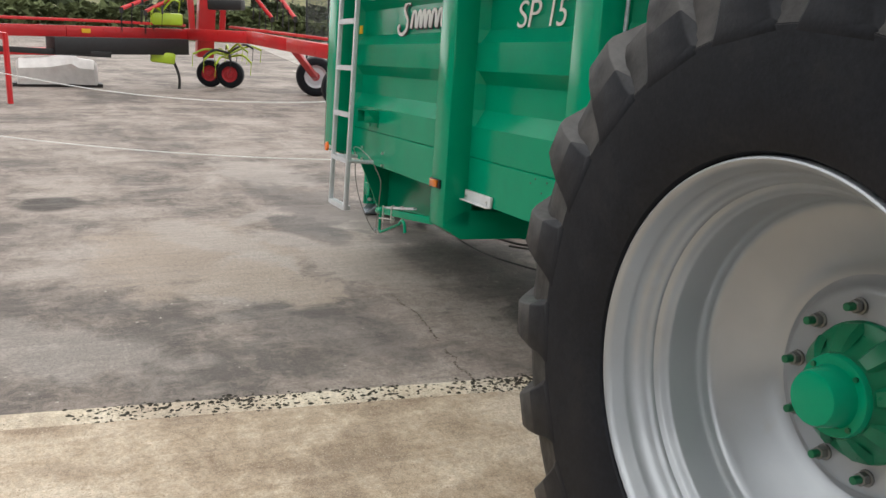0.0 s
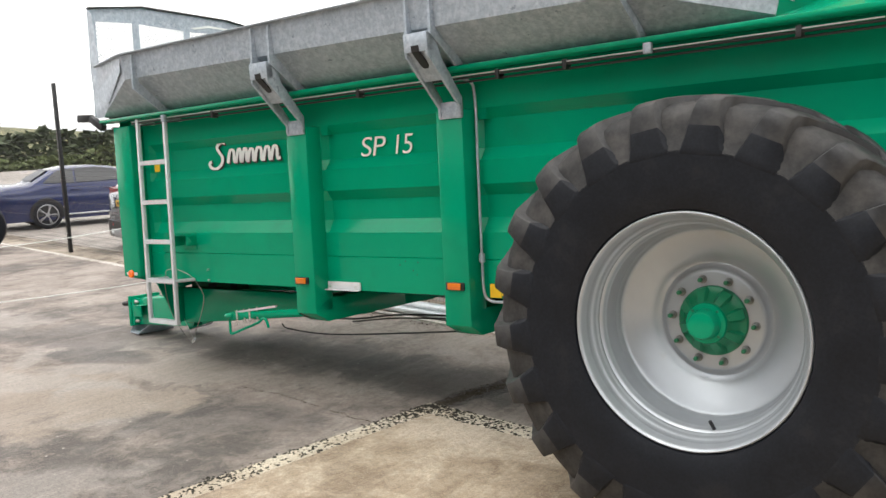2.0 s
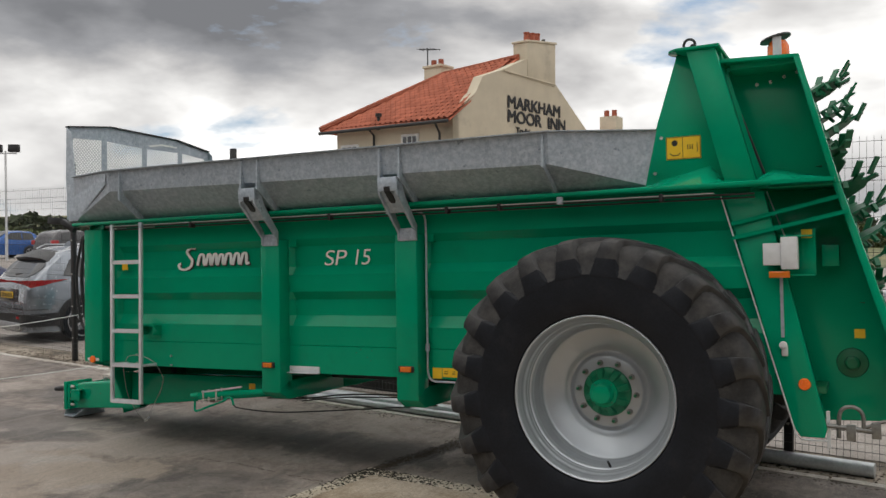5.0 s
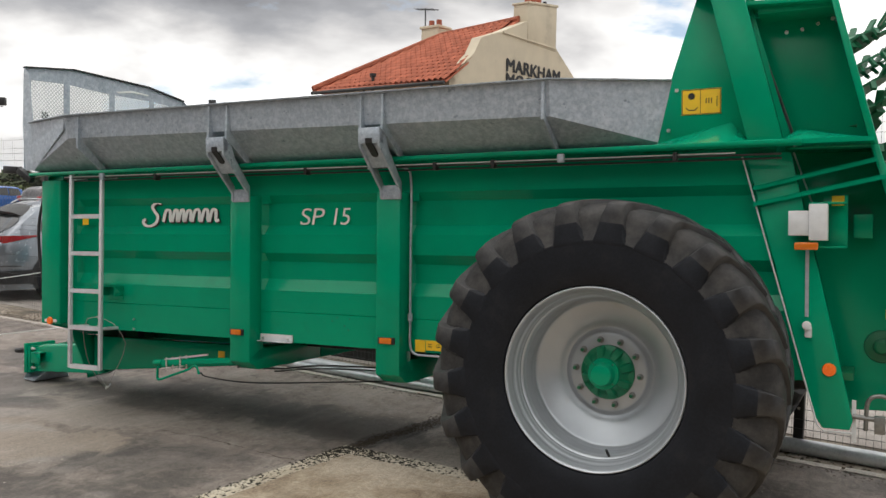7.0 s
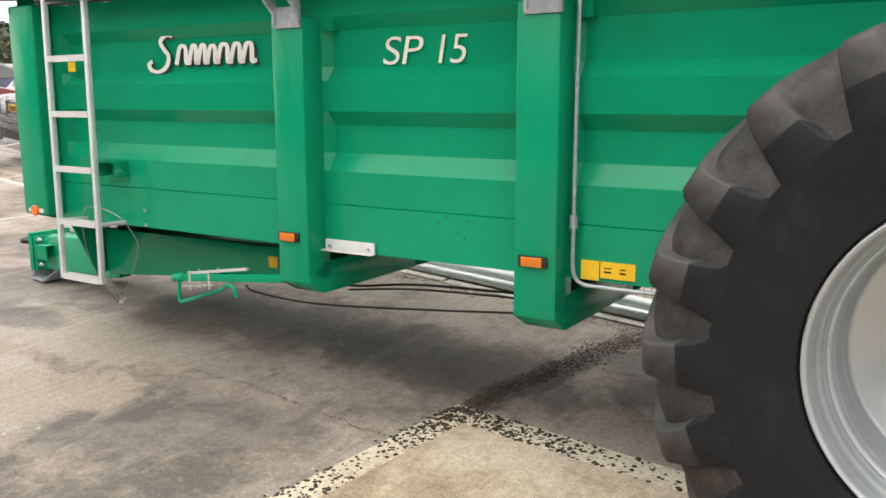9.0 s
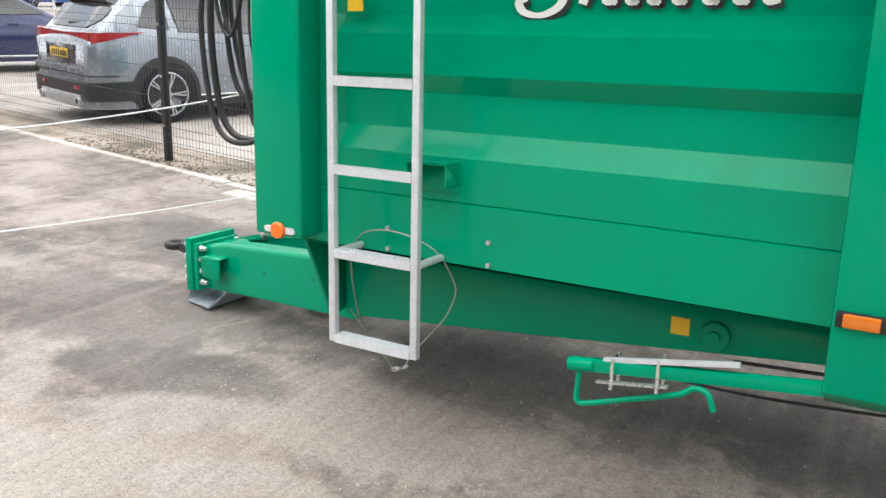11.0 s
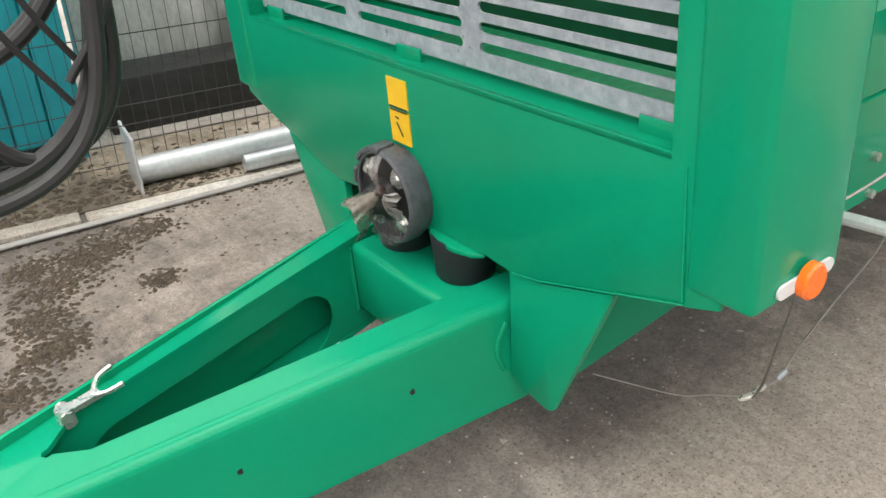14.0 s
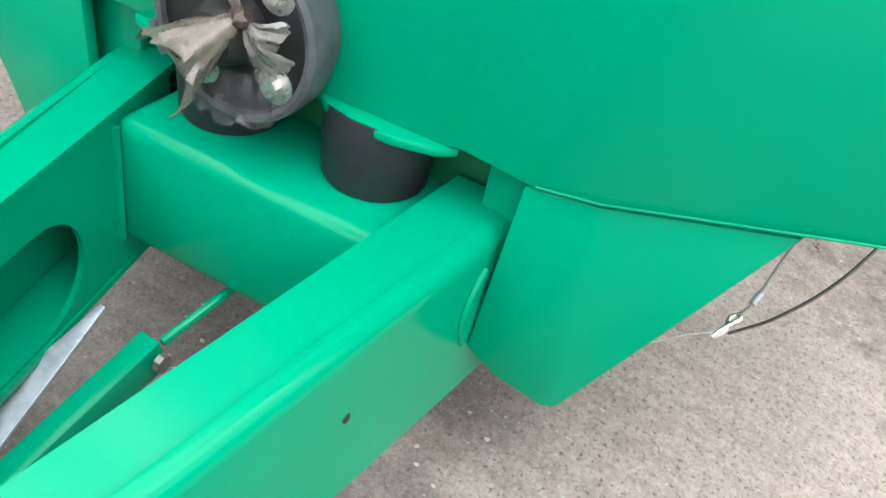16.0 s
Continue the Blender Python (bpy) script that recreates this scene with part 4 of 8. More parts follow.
swash("maker_mark_shadow", INK, 0.1612, 0.0155, 0.010, -0.008)
swash("maker_mark", WHITE, 0.1586, 0.0125)

# --- ladder
bm = BM()
for x in (-4.49, -4.147):
    beam(bm, (x, -0.055, 0.478), (x - (0.032 if x < -4.3 else 0.028), -0.02, 2.05), 0.027, 0.027, (0, 1, 0))
ladder = part("ladder", bm, LADDER, spreader, "grey galvanised access ladder", bevel=0.003)
for z, d in ((0.478, 0.05), (0.79, 0.05), (1.085, 0.032), (1.385, 0.032), (1.682, 0.032)):
    yb = -0.055 + (z - 0.478) * 0.022
    bm = BM()
    lean = (z - 0.478) / 1.572
    box(bm, -4.476 - 0.032 * lean, -4.161 - 0.028 * lean, yb - 0.015, yb + d - 0.015, z - 0.002, z + 0.028)
    for k in range(21):
        for j in range(2 if d > 0.04 else 1):
            box(bm, -4.47 - 0.03 * lean + k * 0.0147, -4.462 - 0.03 * lean + k * 0.0147, yb - 0.011 + j * 0.022, yb + j * 0.022, z + 0.0285, z + 0.0315)
    part("rung", bm, LADDER, ladder)
for x in (-4.49, -4.147):
    bm = BM()
    tube(bm, [(x, -0.045, 0.805), (x - 0.010, 0.136, 0.798)], 0.013, 10)
    part("ladder_stay", bm, LADDER, ladder)
    bm = BM()
    tube(bm, [(x, -0.02, 2.0), (x, 0.10, 2.0)], 0.012, 8)
    part("ladder_stay", bm, LADDER, ladder)
# breakaway cable: a loop over the stays, its two ends meeting in a hook below the beam
bm = BM()
tube(bm, curve_pts([(-4.515, 0.118, 0.820), (-4.439, 0.078, 0.864), (-4.338, 0.075, 0.879), (-4.229, 0.078, 0.862), (-4.160, 0.114, 0.811), (-4.124, 0.163, 0.706), (-4.126, 0.176, 0.647), (-4.169, 0.187, 0.559), (-4.253, 0.213, 0.463), (-4.347, 0.237, 0.357), (-4.379, 0.246, 0.298), (-4.414, 0.260, 0.282)], 8), 0.0028, 6)
cable = part("breakaway_cable", bm, WIRE, spreader, "thin steel breakaway cable with a hook")
bm = BM()
tube(bm, curve_pts([(-4.515, 0.118, 0.820), (-4.557, 0.132, 0.760), (-4.556, 0.134, 0.710), (-4.551, 0.141, 0.630), (-4.540, 0.172, 0.491), (-4.496, 0.217, 0.361), (-4.452, 0.264, 0.266)], 8), 0.0032, 6)
part("cable_strand", bm, DULLBOLT, cable)
bm = BM()
tube(bm, curve_pts([(-4.465, 0.286, 0.265), (-4.520, 0.330, 0.273), (-4.589, 0.373, 0.286), (-4.785, 0.440, 0.410)], 6), 0.0016, 5)
part("cable_strand", bm, WIRE, cable)
bm = BM()
tube(bm, [(-4.366, 0.242, 0.311), (-4.386, 0.248, 0.295)], 0.0065, 8)
part("cable_clip", bm, GALV, cable, "crimped zinc clip")
bm = BM()
tube(bm, curve_pts([(-4.414, 0.262, 0.282), (-4.427, 0.257, 0.284), (-4.441, 0.268, 0.276), (-4.468, 0.286, 0.261), (-4.460, 0.280, 0.258), (-4.440, 0.270, 0.264), (-4.422, 0.272, 0.274), (-4.413, 0.264, 0.281)], 6), 0.0048, 8)
part("cable_hook", bm, CHROME, cable, "bright steel hook")

# --- wheels
HUBX, HUBZ = -0.010, 0.804
LUG_TURN = 0.2455


def wheel(face, s):
    """face: y of the rim's outer flange; s: +1 when the wheel lies behind it (near side)."""
    def yy(a):
        return face + s * a
    bm = BM()
    prof = [(0.03, 0.487), (0.010, 0.486), (0.002, 0.483), (0.0, 0.479), (0.004, 0.473), (0.016, 0.467), (0.030, 0.465), (0.040, 0.460), (0.050, 0.458), (0.068, 0.456), (0.076, 0.450), (0.084, 0.444), (0.094, 0.443),
            (0.102, 0.438), (0.108, 0.434), (0.116, 0.434), (0.122, 0.428), (0.128, 0.422), (0.136, 0.421), (0.142, 0.416), (0.150, 0.413), (0.222, 0.411), (0.232, 0.407), (0.240, 0.402), (0.248, 0.401), (0.256, 0.397), (0.262, 0.390), (0.266, 0.380),
            (0.284, 0.345), (0.316, 0.290), (0.332, 0.268), (0.343, 0.258), (0.348, 0.246), (0.344, 0.234), (0.332, 0.225), (0.324, 0.216), (0.321, 0.205), (0.321, 0.09), (0.37, 0.09), (0.38, 0.30), (0.36, 0.38), (0.40, 0.44), (0.52, 0.475), (0.54, 0.487), (0.3, 0.487)]
    lathe(bm, [(s * a, r) for a, r in prof], (HUBX, face, HUBZ), "y", 112, True)
    rim = part("wheel", bm, SILVER, spreader, "silver-painted steel wheel", smooth=40)
    # tyre: side walls, the scooped floor between the lugs, then lugs whose ends lie flush with the wall
    W = 0.545
    half = [(0.03, 0.480), (-0.002, 0.494), (-0.016, 0.53), (-0.022, 0.60), (-0.0235, 0.68), (-0.0225, 0.722)]
    bm = BM()
    lathe(bm, [(s * a, r) for a, r in half + [(W - a, r) for a, r in half[::-1]]], (HUBX, face, HUBZ), "y", 120, True)
    tyre = part("tyre", bm, RUBBER, spreader, "black agricultural tyre with worn chevron lugs", smooth=40)
    floor_ = [(-0.0228, 0.719), (-0.014, 0.742), (0.003, 0.790), (0.016, 0.845), (0.034, 0.889), (0.08, 0.914), (0.19, 0.925)]
    bm = BM()
    lathe(bm, [(s * a, r) for a, r in floor_ + [(W * 0.5, 0.926)] + [(W - a, r) for a, r in floor_[::-1]]], (HUBX, face, HUBZ), "y", 120, True)
    part("tread_floor", bm, LUG, tyre, "dusty rubber between the lugs", smooth=40)
    NL = 21
    # one lug by stations from the middle of the tread over the shoulder and down the wall: foot, crest, sweep, half width
    st = [((0.28, 0.885), (0.28, 0.945), -0.330, 0.032), ((0.20, 0.883), (0.20, 0.944), -0.225, 0.035), ((0.12, 0.870), (0.115, 0.942), -0.125, 0.041), ((0.075, 0.848), (0.060, 0.939), -0.066, 0.045),
          ((0.050, 0.822), (0.020, 0.932), -0.036, 0.049), ((0.044, 0.808), (0.000, 0.916), -0.024, 0.052), ((0.030, 0.785), (-0.012, 0.870), -0.018, 0.058), ((0.015, 0.765), (-0.0185, 0.820), -0.016, 0.066),
          ((0.002, 0.742), (-0.0228, 0.765), -0.016, 0.073), ((-0.010, 0.722), (-0.0236, 0.735), -0.016, 0.080), ((-0.012, 0.706), (-0.0238, 0.706), -0.016, 0.092)]
    for side in (0, 1):
        bm = BM()
        rings = []
        for base, top, tw, hw in st:
            ring = []
            for (ax, rr), off in ((base, 1.25), (top, 0.92), (top, -0.92), (base, -1.35)):
                ang = s * tw + s * hw * off / rr
                ring.append((rr * math.cos(ang), s * (W - ax if side else ax), rr * math.sin(ang)))
            rings.append(ring)
        loft(bm, rings)
        lug_me = finish("lug", bm, (LUGTOP, RUBBER), 0.004, 40, 1)
        for p in lug_me.polygons:       # the wall end keeps the smooth black of the side wall
            p.material_index = int(math.hypot(p.center.x, p.center.z) < 0.80)
        for k in range(NL):
            a0 = 2 * math.pi * (k + 0.5 * side) / NL + 0.018 + LUG_TURN
            part("lug", lug_me, None, tyre, at=Matrix.Translation((HUBX, face, HUBZ)) @ Matrix.Rotation(-a0, 4, "Y"))
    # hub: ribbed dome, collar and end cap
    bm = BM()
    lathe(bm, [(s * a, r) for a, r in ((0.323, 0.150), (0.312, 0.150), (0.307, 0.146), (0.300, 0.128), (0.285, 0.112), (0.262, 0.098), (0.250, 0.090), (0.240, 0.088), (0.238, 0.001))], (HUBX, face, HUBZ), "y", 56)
    hub = part("hub", bm, HUBGREEN, rim, "green axle hub, shade in its colour", smooth=30)
    bm = BM()
    lathe(bm, [(s * a, r) for a, r in ((0.242, 0.087), (0.232, 0.087), (0.226, 0.084), (0.224, 0.066), (0.212, 0.063), (0.178, 0.059), (0.171, 0.055), (0.169, 0.049), (0.169, 0.001))], (HUBX, face, HUBZ), "y", 56)
    part("hub_cap", bm, GREEN, rim, "green-painted hub cap", smooth=30)
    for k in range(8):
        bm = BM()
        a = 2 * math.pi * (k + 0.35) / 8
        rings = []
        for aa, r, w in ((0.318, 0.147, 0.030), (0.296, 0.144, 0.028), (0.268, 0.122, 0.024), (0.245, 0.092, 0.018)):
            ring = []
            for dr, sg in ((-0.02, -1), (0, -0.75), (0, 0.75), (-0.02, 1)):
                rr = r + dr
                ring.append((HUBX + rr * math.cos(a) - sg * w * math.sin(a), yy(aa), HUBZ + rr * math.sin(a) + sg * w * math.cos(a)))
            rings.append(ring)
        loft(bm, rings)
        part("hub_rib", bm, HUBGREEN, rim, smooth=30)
    b2 = BM()
    cyl(b2, (0, s * 0.321, 0), (0, s * 0.314, 0), 0.0185, 18)
    cyl(b2, (0, s * 0.314, 0), (0, s * 0.297, 0), 0.0155, 6)
    nut_me = finish("wheel_nut", b2, DULLBOLT, 0.002)
    b2 = BM()
    cyl(b2, (0, s * 0.30, 0), (0, s * 0.276, 0), 0.0095, 12)
    stud_me = finish("stud", b2, GREEN_DARK, 0.003)
    for k in range(4):
        b2 = BM()
        a = 0.8 + k * math.pi / 2
        c0 = (HUBX + 0.075 * math.cos(a), yy(0.226), HUBZ + 0.075 * math.sin(a))
        cyl(b2, c0, (c0[0], yy(0.220), c0[2]), 0.006, 6)
        part("collar_bolt", b2, GREEN_DARK, rim)
    for k in range(10):
        a = 2 * math.pi * k / 10 - 0.08
        m = Matrix.Translation((HUBX + 0.180 * math.cos(a), face, HUBZ + 0.180 * math.sin(a)))
        part("wheel_nut", nut_me, None, rim, at=m)
        part("stud", stud_me, None, rim, at=m.copy())
    bm = BM()
    va = -1.42
    p0, p1 = 0.428, 0.385
    cyl(bm, (HUBX + p0 * math.cos(va), yy(0.135), HUBZ + p0 * math.sin(va)), (HUBX + p1 * math.cos(va) - 0.006, yy(0.115), HUBZ + p1 * math.sin(va)), 0.0075, 8)
    part("valve", bm, BLACK, rim)
    return rim


wheel(-0.545, 1)
wheel(2.319, -1)
bm = BM()
box(bm, -0.09, 0.09, 0.0, 1.72, 0.745, 0.90)
part("axle", bm, DARK, spreader, bevel=0.01)

# --- galvanised sideboards, flared outwards
ZK, ZTOP = 2.262, 2.447
X0, X1 = -4.97, 0.262
for f in (lambda y: y, far):
    secs = []
    for x, yk, zk, yt in ((X0, -0.03, 2.085, -0.06), (-4.32, -0.225, ZK + 0.035, -0.245), (-0.36, -0.225, ZK - 0.03, -0.245), (X1 - 0.07, 0.03, 2.085, 0.06)):
        xt = x if x != X1 - 0.07 else X1
        zt = ZTOP + 0.025 * (-(x + 2)) / 3
        secs.append([(x, f(0.03), 2.075), (x, f(yk), zk), (xt, f(yt), zt), (xt, f(yt - 0.035), zt + 0.002), (xt, f(yt - 0.035), zt + 0.008), (xt, f(yt + 0.008), zt + 0.008), (x, f(yk + 0.008), zk), (x, f(0.038), 2.08)])
    bm = BM()
    loft(bm, secs)
    side = part("sideboard", bm, GALV, spreader, "galvanised flared sideboard", smooth=15)
    for x in (-4.17, -2.86, -2.70, -1.61, -1.45, -0.392):
        bm = BM()
        zt = ZTOP + 0.025 * (-(x + 2)) / 3
        loft(bm, [[(x - 0.008, f(-0.02), 2.04), (x + 0.008, f(-0.02), 2.04), (x + 0.008, f(0.02), 2.07), (x - 0.008, f(0.02), 2.07)],
                  [(x - 0.008, f(-0.265), ZK - 0.05), (x + 0.008, f(-0.265), ZK - 0.05), (x + 0.008, f(-0.215), ZK), (x - 0.008, f(-0.215), ZK)],
                  [(x - 0.008, f(-0.262), zt - 0.01), (x + 0.008, f(-0.262), zt - 0.01), (x + 0.008, f(-0.24), zt - 0.01), (x - 0.008, f(-0.24), zt - 0.01)]])
        part("rib", bm, GALV, side)
    for x in (-2.78, -1.53):
        bm = BM()
        w = 0.078
        box(bm, x - w, x + w, f(-0.285), f(-0.235), 2.125, 2.225)
        part("bracket_box", bm, GALV, side, bevel=0.004)
        bm = BM()
        for sx in (-1, 1):
            xx = x + sx * (w - 0.008)
            loft(bm, [[(xx - 0.008, f(-0.29), 2.22), (xx + 0.008, f(-0.29), 2.22), (xx + 0.008, f(-0.22), 2.22), (xx - 0.008, f(-0.22), 2.22)],
                      [(xx - 0.008, f(-0.28), 2.10), (xx + 0.008, f(-0.28), 2.10), (xx + 0.008, f(-0.17), 2.10), (xx - 0.008, f(-0.17), 2.10)],
                      [(xx - 0.008, f(-0.02), 1.85), (xx + 0.008, f(-0.02), 1.85), (xx + 0.008, f(0.0), 1.90), (xx - 0.008, f(0.0), 1.90)],
                      [(xx - 0.008, f(-0.02), 1.80), (xx + 0.008, f(-0.02), 1.80), (xx + 0.008, f(0.0), 1.80), (xx - 0.008, f(0.0), 1.80)]])
        box(bm, x - w, x + w, f(-0.012), f(-0.001), 1.79, 1.88)
        part("bracket", bm, GALV, side, "galvanised sideboard bracket", bevel=0.002)
        bm = BM()
        loft(bm, [[(x - w + 0.012, f(y), z), (x + w - 0.012, f(y), z), (x + w - 0.012, f(y + 0.008), z + 0.004), (x - w + 0.012, f(y + 0.008), z + 0.004)] for y, z in ((-0.268, 2.13), (-0.142, 1.985))])
        part("bracket_web", bm, GALV, side)
        bm = BM()
        loft(bm, [[(x - w_, f(y - 0.006), z), (x + w_, f(y - 0.006), z), (x + w_, f(y + 0.002), z + 0.004), (x - w_, f(y + 0.002), z + 0.004)] for y, z, w_ in ((-0.29, 2.155, 0.022), (-0.283, 2.125, 0.024), (-0.205, 2.058, 0.024), (-0.195, 2.047, 0.012))])
        part("bracket_slot", bm, INK, side)
for x, nm in ((-0.355, 1), (-4.15, 2)):
    bm = BM()
    box(bm, x - 0.02, x + 0.02, -0.055, -0.03, 1.985, 2.035)
    part("rail_clip", bm, GALV, spreader, bevel=0.003)

# --- front guard with expanded mesh
FX = -5.09


def fboard(y):          # top edge of the guard
    return np.interp(y, (-0.02, 0.48, 1.0, 1.29, 1.79), (2.95, 3.02, 3.02, 3.01, 2.94))


bm = BM()
top = [(y, fboard(y)) for y in (-0.03, 0.45, 1.32, 1.80)]
plate(bm, [(-0.03, 2.10), (1.80, 2.10)] + top[::-1],
      [[(0.03, 2.47), (0.36, 2.47), (0.36, 2.88), (0.03, 2.86)], [(0.42, 2.47), (0.86, 2.47), (0.86, 2.87), (0.42, 2.88)], [(0.92, 2.47), (1.35, 2.47), (1.35, 2.88), (0.92, 2.87)], [(1.41, 2.47), (1.74, 2.47), (1.74, 2.86), (1.41, 2.88)]], "x", FX - 0.004, FX + 0.004)
guard_board = part("front_guard", bm, GALV, spreader, "galvanised front guard with expanded mesh windows")
bm = BM()
for a, b in zip(top, top[1:]):
    loft(bm, [[(FX + dx, p[0], p[1] + dzz) for dx, dzz in ((-0.02, 0.0), (0.03, 0.0), (0.03, 0.012), (-0.02, 0.012))] for p in (a, b)])
part("guard_edge", bm, DARK, guard_board)
for y0, y1 in ((0.03, 0.36), (0.42, 0.86), (0.92, 1.35), (1.41, 1.74)):
    bm = BM()
    z0, z1, stp = 2.47, 2.875, 0.034
    span_y = y1 - y0
    kk = int((span_y + (z1 - z0)) / stp)
    for sgn in (1, -1):
        for k in range(kk + 1):
            c = k * stp - (z1 - z0)
            pts = []
            for zz in (z0, z1):
                pts.append([c + (zz - z0), zz])
            (ya, za), (yb, zb) = pts
            if ya < 0:
                za, ya = za - ya, 0
            if yb > span_y:
                zb, yb = zb - (yb - span_y), span_y
            if zb - za < 0.02:
                continue
            A, B = (y0 + ya, y0 + yb) if sgn > 0 else (y1 - ya, y1 - yb)
            beam(bm, (FX, A, za), (FX, B, zb), 0.006, 0.006, (1, 0, 0))
    part("expanded_mesh", bm, LAMPGREY, guard_board, smooth=0)
for f in (lambda y: y, far):
    bm = BM()
    prism(bm, [(-5.09, 2.95), (-5.10, 2.45), (-5.06, 2.085), (-4.95, 2.085), (-4.36, 2.36), (-4.36, 2.46), (-4.97, 2.46), (-5.03, 2.90)], "y", f(-0.03) , f(-0.036))
    for v in bm.verts:
        if v.co.x > -4.6:
            v.co.y += (f(-0.23) - f(-0.03))
    part("guard_cheek", bm, GALV, guard_board)
bm = BM()
plate(bm, [(0.93, 2.905), (1.12, 2.945), (1.33, 2.94), (1.33, 2.925), (1.12, 2.925), (0.97, 2.895)], [], "x", FX + 0.005, FX + 0.009)
part("guard_mark", bm, WHITE, guard_board)

# --- rear tower
YS = 0.20


def slab_part(name, pts, y0, y1, mat=GREEN, label="", bevel=0.006, parent=None):
    bm = BM()
    prism(bm, pts, "y", y0, y1)
    return part(name, bm, mat, parent or spreader, label, bevel=bevel)


for f in (lambda y: y, far):
    slab_part("tower_sheet", [(0.095, 2.075), (0.365, 2.935), (0.64, 2.935), (0.88, 2.075)], f(YS + 0.03), f(YS + 0.045))
    for secs in (((0.10, 2.07), (0.20, 2.115), (0.40, 2.165), (0.56, 2.205), (0.66, 2.10), (0.86, 2.07)), ((0.86, 2.09), (0.90, 2.168), (0.965, 2.167), (1.03, 2.15), (1.18, 2.105), (1.285, 2.066))):
        bm = BM()
        loft(bm, [[(x, f(-0.05), 2.036), (x, f(-0.05), 2.06), (x, f(0.06), 2.06 + (zt - 2.06) * 0.45), (x, f(YS + (0.035 if x < 0.86 else 0.205)), zt), (x, f(YS + (0.035 if x < 0.86 else 0.205)), 2.036)] for x, zt in secs])
        part("tower_foot", bm, GREEN, spreader, smooth=50)
    slab_part("tower_arm", [(0.447, 2.93), (0.626, 2.93), (0.852, 2.045), (0.672, 2.045)], f(YS - 0.10), f(YS + 0.04))
    slab_part("tower_panel", [(0.62, 2.825), (1.07, 2.82), (1.285, 2.05), (0.82, 2.05)], f(YS + 0.21), f(YS + 0.225))
    slab_part("tower_panel_edge", [(1.07, 2.825), (1.105, 2.825), (1.306, 2.04), (1.268, 2.04)], f(YS - 0.06), f(YS + 0.22))
    slab_part("tower_panel_cap", [(0.63, 2.832), (1.105, 2.812), (1.105, 2.832), (0.63, 2.858)], f(YS - 0.06), f(YS + 0.22), bevel=0.002)
    slab_part("tower_ledge", [(0.855, 2.03), (1.30, 2.025), (1.29, 2.062), (0.85, 2.068)], f(YS - 0.055), f(YS + 0.22), bevel=0.01)
    slab_part("rear_leg", [(0.655, 2.01), (0.885, 2.01), (1.20, 0.60), (1.185, 0.545), (1.055, 0.545), (1.02, 0.60)], f(YS - 0.10), f(YS + 0.05))
    slab_part("rear_sheet", [(0.80, 2.05), (1.30, 2.04), (1.57, 1.05), (1.66, 0.62), (1.10, 0.60)], f(YS + 0.21), f(YS + 0.225))
    slab_part("rear_edge", [(1.265, 2.04), (1.306, 2.04), (1.60, 1.05), (1.69, 0.60), (1.64, 0.60), (1.55, 1.05)], f(YS - 0.06), f(YS + 0.22))
    bm = BM()
    for (xa, za), (xb, zb) in (((0.70, 1.825), (1.30, 1.962)), ((0.70, 1.737), (1.345, 1.874))):
        loft(bm, [[(x, f(YS - 0.13 + d), z + e) for d, e in ((0.0, -0.004), (0.18, -0.004), (0.18, 0.004), (0.0, 0.004))] for x, z in ((xa, za), (xb, zb))])
        loft(bm, [[(x, f(YS - 0.13 + d), z + e) for d, e in ((0.0, -0.02), (0.006, -0.02), (0.006, 0.0), (0.0, 0.0))] for x, z in ((xa, za), (xb, zb))])
    part("tower_strut", bm, GREEN, spreader)
bm = BM()
box(bm, 0.40, 0.655, YS - 0.12, far(YS - 0.12), 2.925, 2.945)
box(bm, 0.70, 1.08, YS, far(YS), 2.79, 2.83)
part("tower_crossbeam", bm, GREEN, spreader, bevel=0.004)
bm = BM()
lathe(bm, [(0, 0.11), (0.014, 0.11)], (0.43, YS - 0.0, 2.935), "z", 24)
part("tower_cap", bm, GREEN, spreader, bevel=0.003)
bm = BM()
ring = [(0.455 + 0.036 * math.cos(a), YS, 2.985 + 0.036 * math.sin(a)) for a in (2 * math.pi * k / 20 for k in range(21))]
tube(bm, ring, 0.009, 8)
lathe(bm, [(-0.01, 0.022), (0.01, 0.022)], (0.47, YS + 0.05, 2.98), "y", 16)
part("lifting_ring", bm, DARK, spreader, "steel lifting ring")
bm = BM()
lathe(bm, [(0.0, 0.066), (0.07, 0.064), (0.10, 0.05), (0.11, 0.02)], (0.98, YS + 0.06, 2.845), "z", 24)
part("beacon", bm, ORANGE, spreader, "orange beacon lens")
bm = BM()
lathe(bm, [(0.0, 0.092), (0.010, 0.088)], (0.965, YS + 0.06, 2.962), "z", 24)
for v in bm.verts:
    v.co.z += (v.co.x - 0.965) * 0.22
part("beacon_shield", bm, DARK, spreader, "dark round beacon shield")
bm = BM()
box(bm, 0.955, 1.005, YS - 0.014, YS - 0.007, 2.842, 2.962)
part("beacon_strip", bm, LADDER, spreader)
for x, z in ((0.833, 2.723), (0.915, 2.731), (0.996, 2.755), (1.072, 2.776), (0.255, 2.405), (0.21, 2.175)):
    yb = YS + 0.21 if x > 0.5 else YS + 0.03
    bm = BM()
    cyl(bm, (x, yb, z), (x, yb - 0.012, z), 0.0105, 14)
    part("tower_bolt", bm, CHROME, spreader)
bm = BM()
box(bm, 0.285, 0.505, YS + 0.026, YS + 0.0298, 2.258, 2.405)
wd = part("tower_decal", bm, YELLOW, spreader, "yellow warning decal with black pictograms")
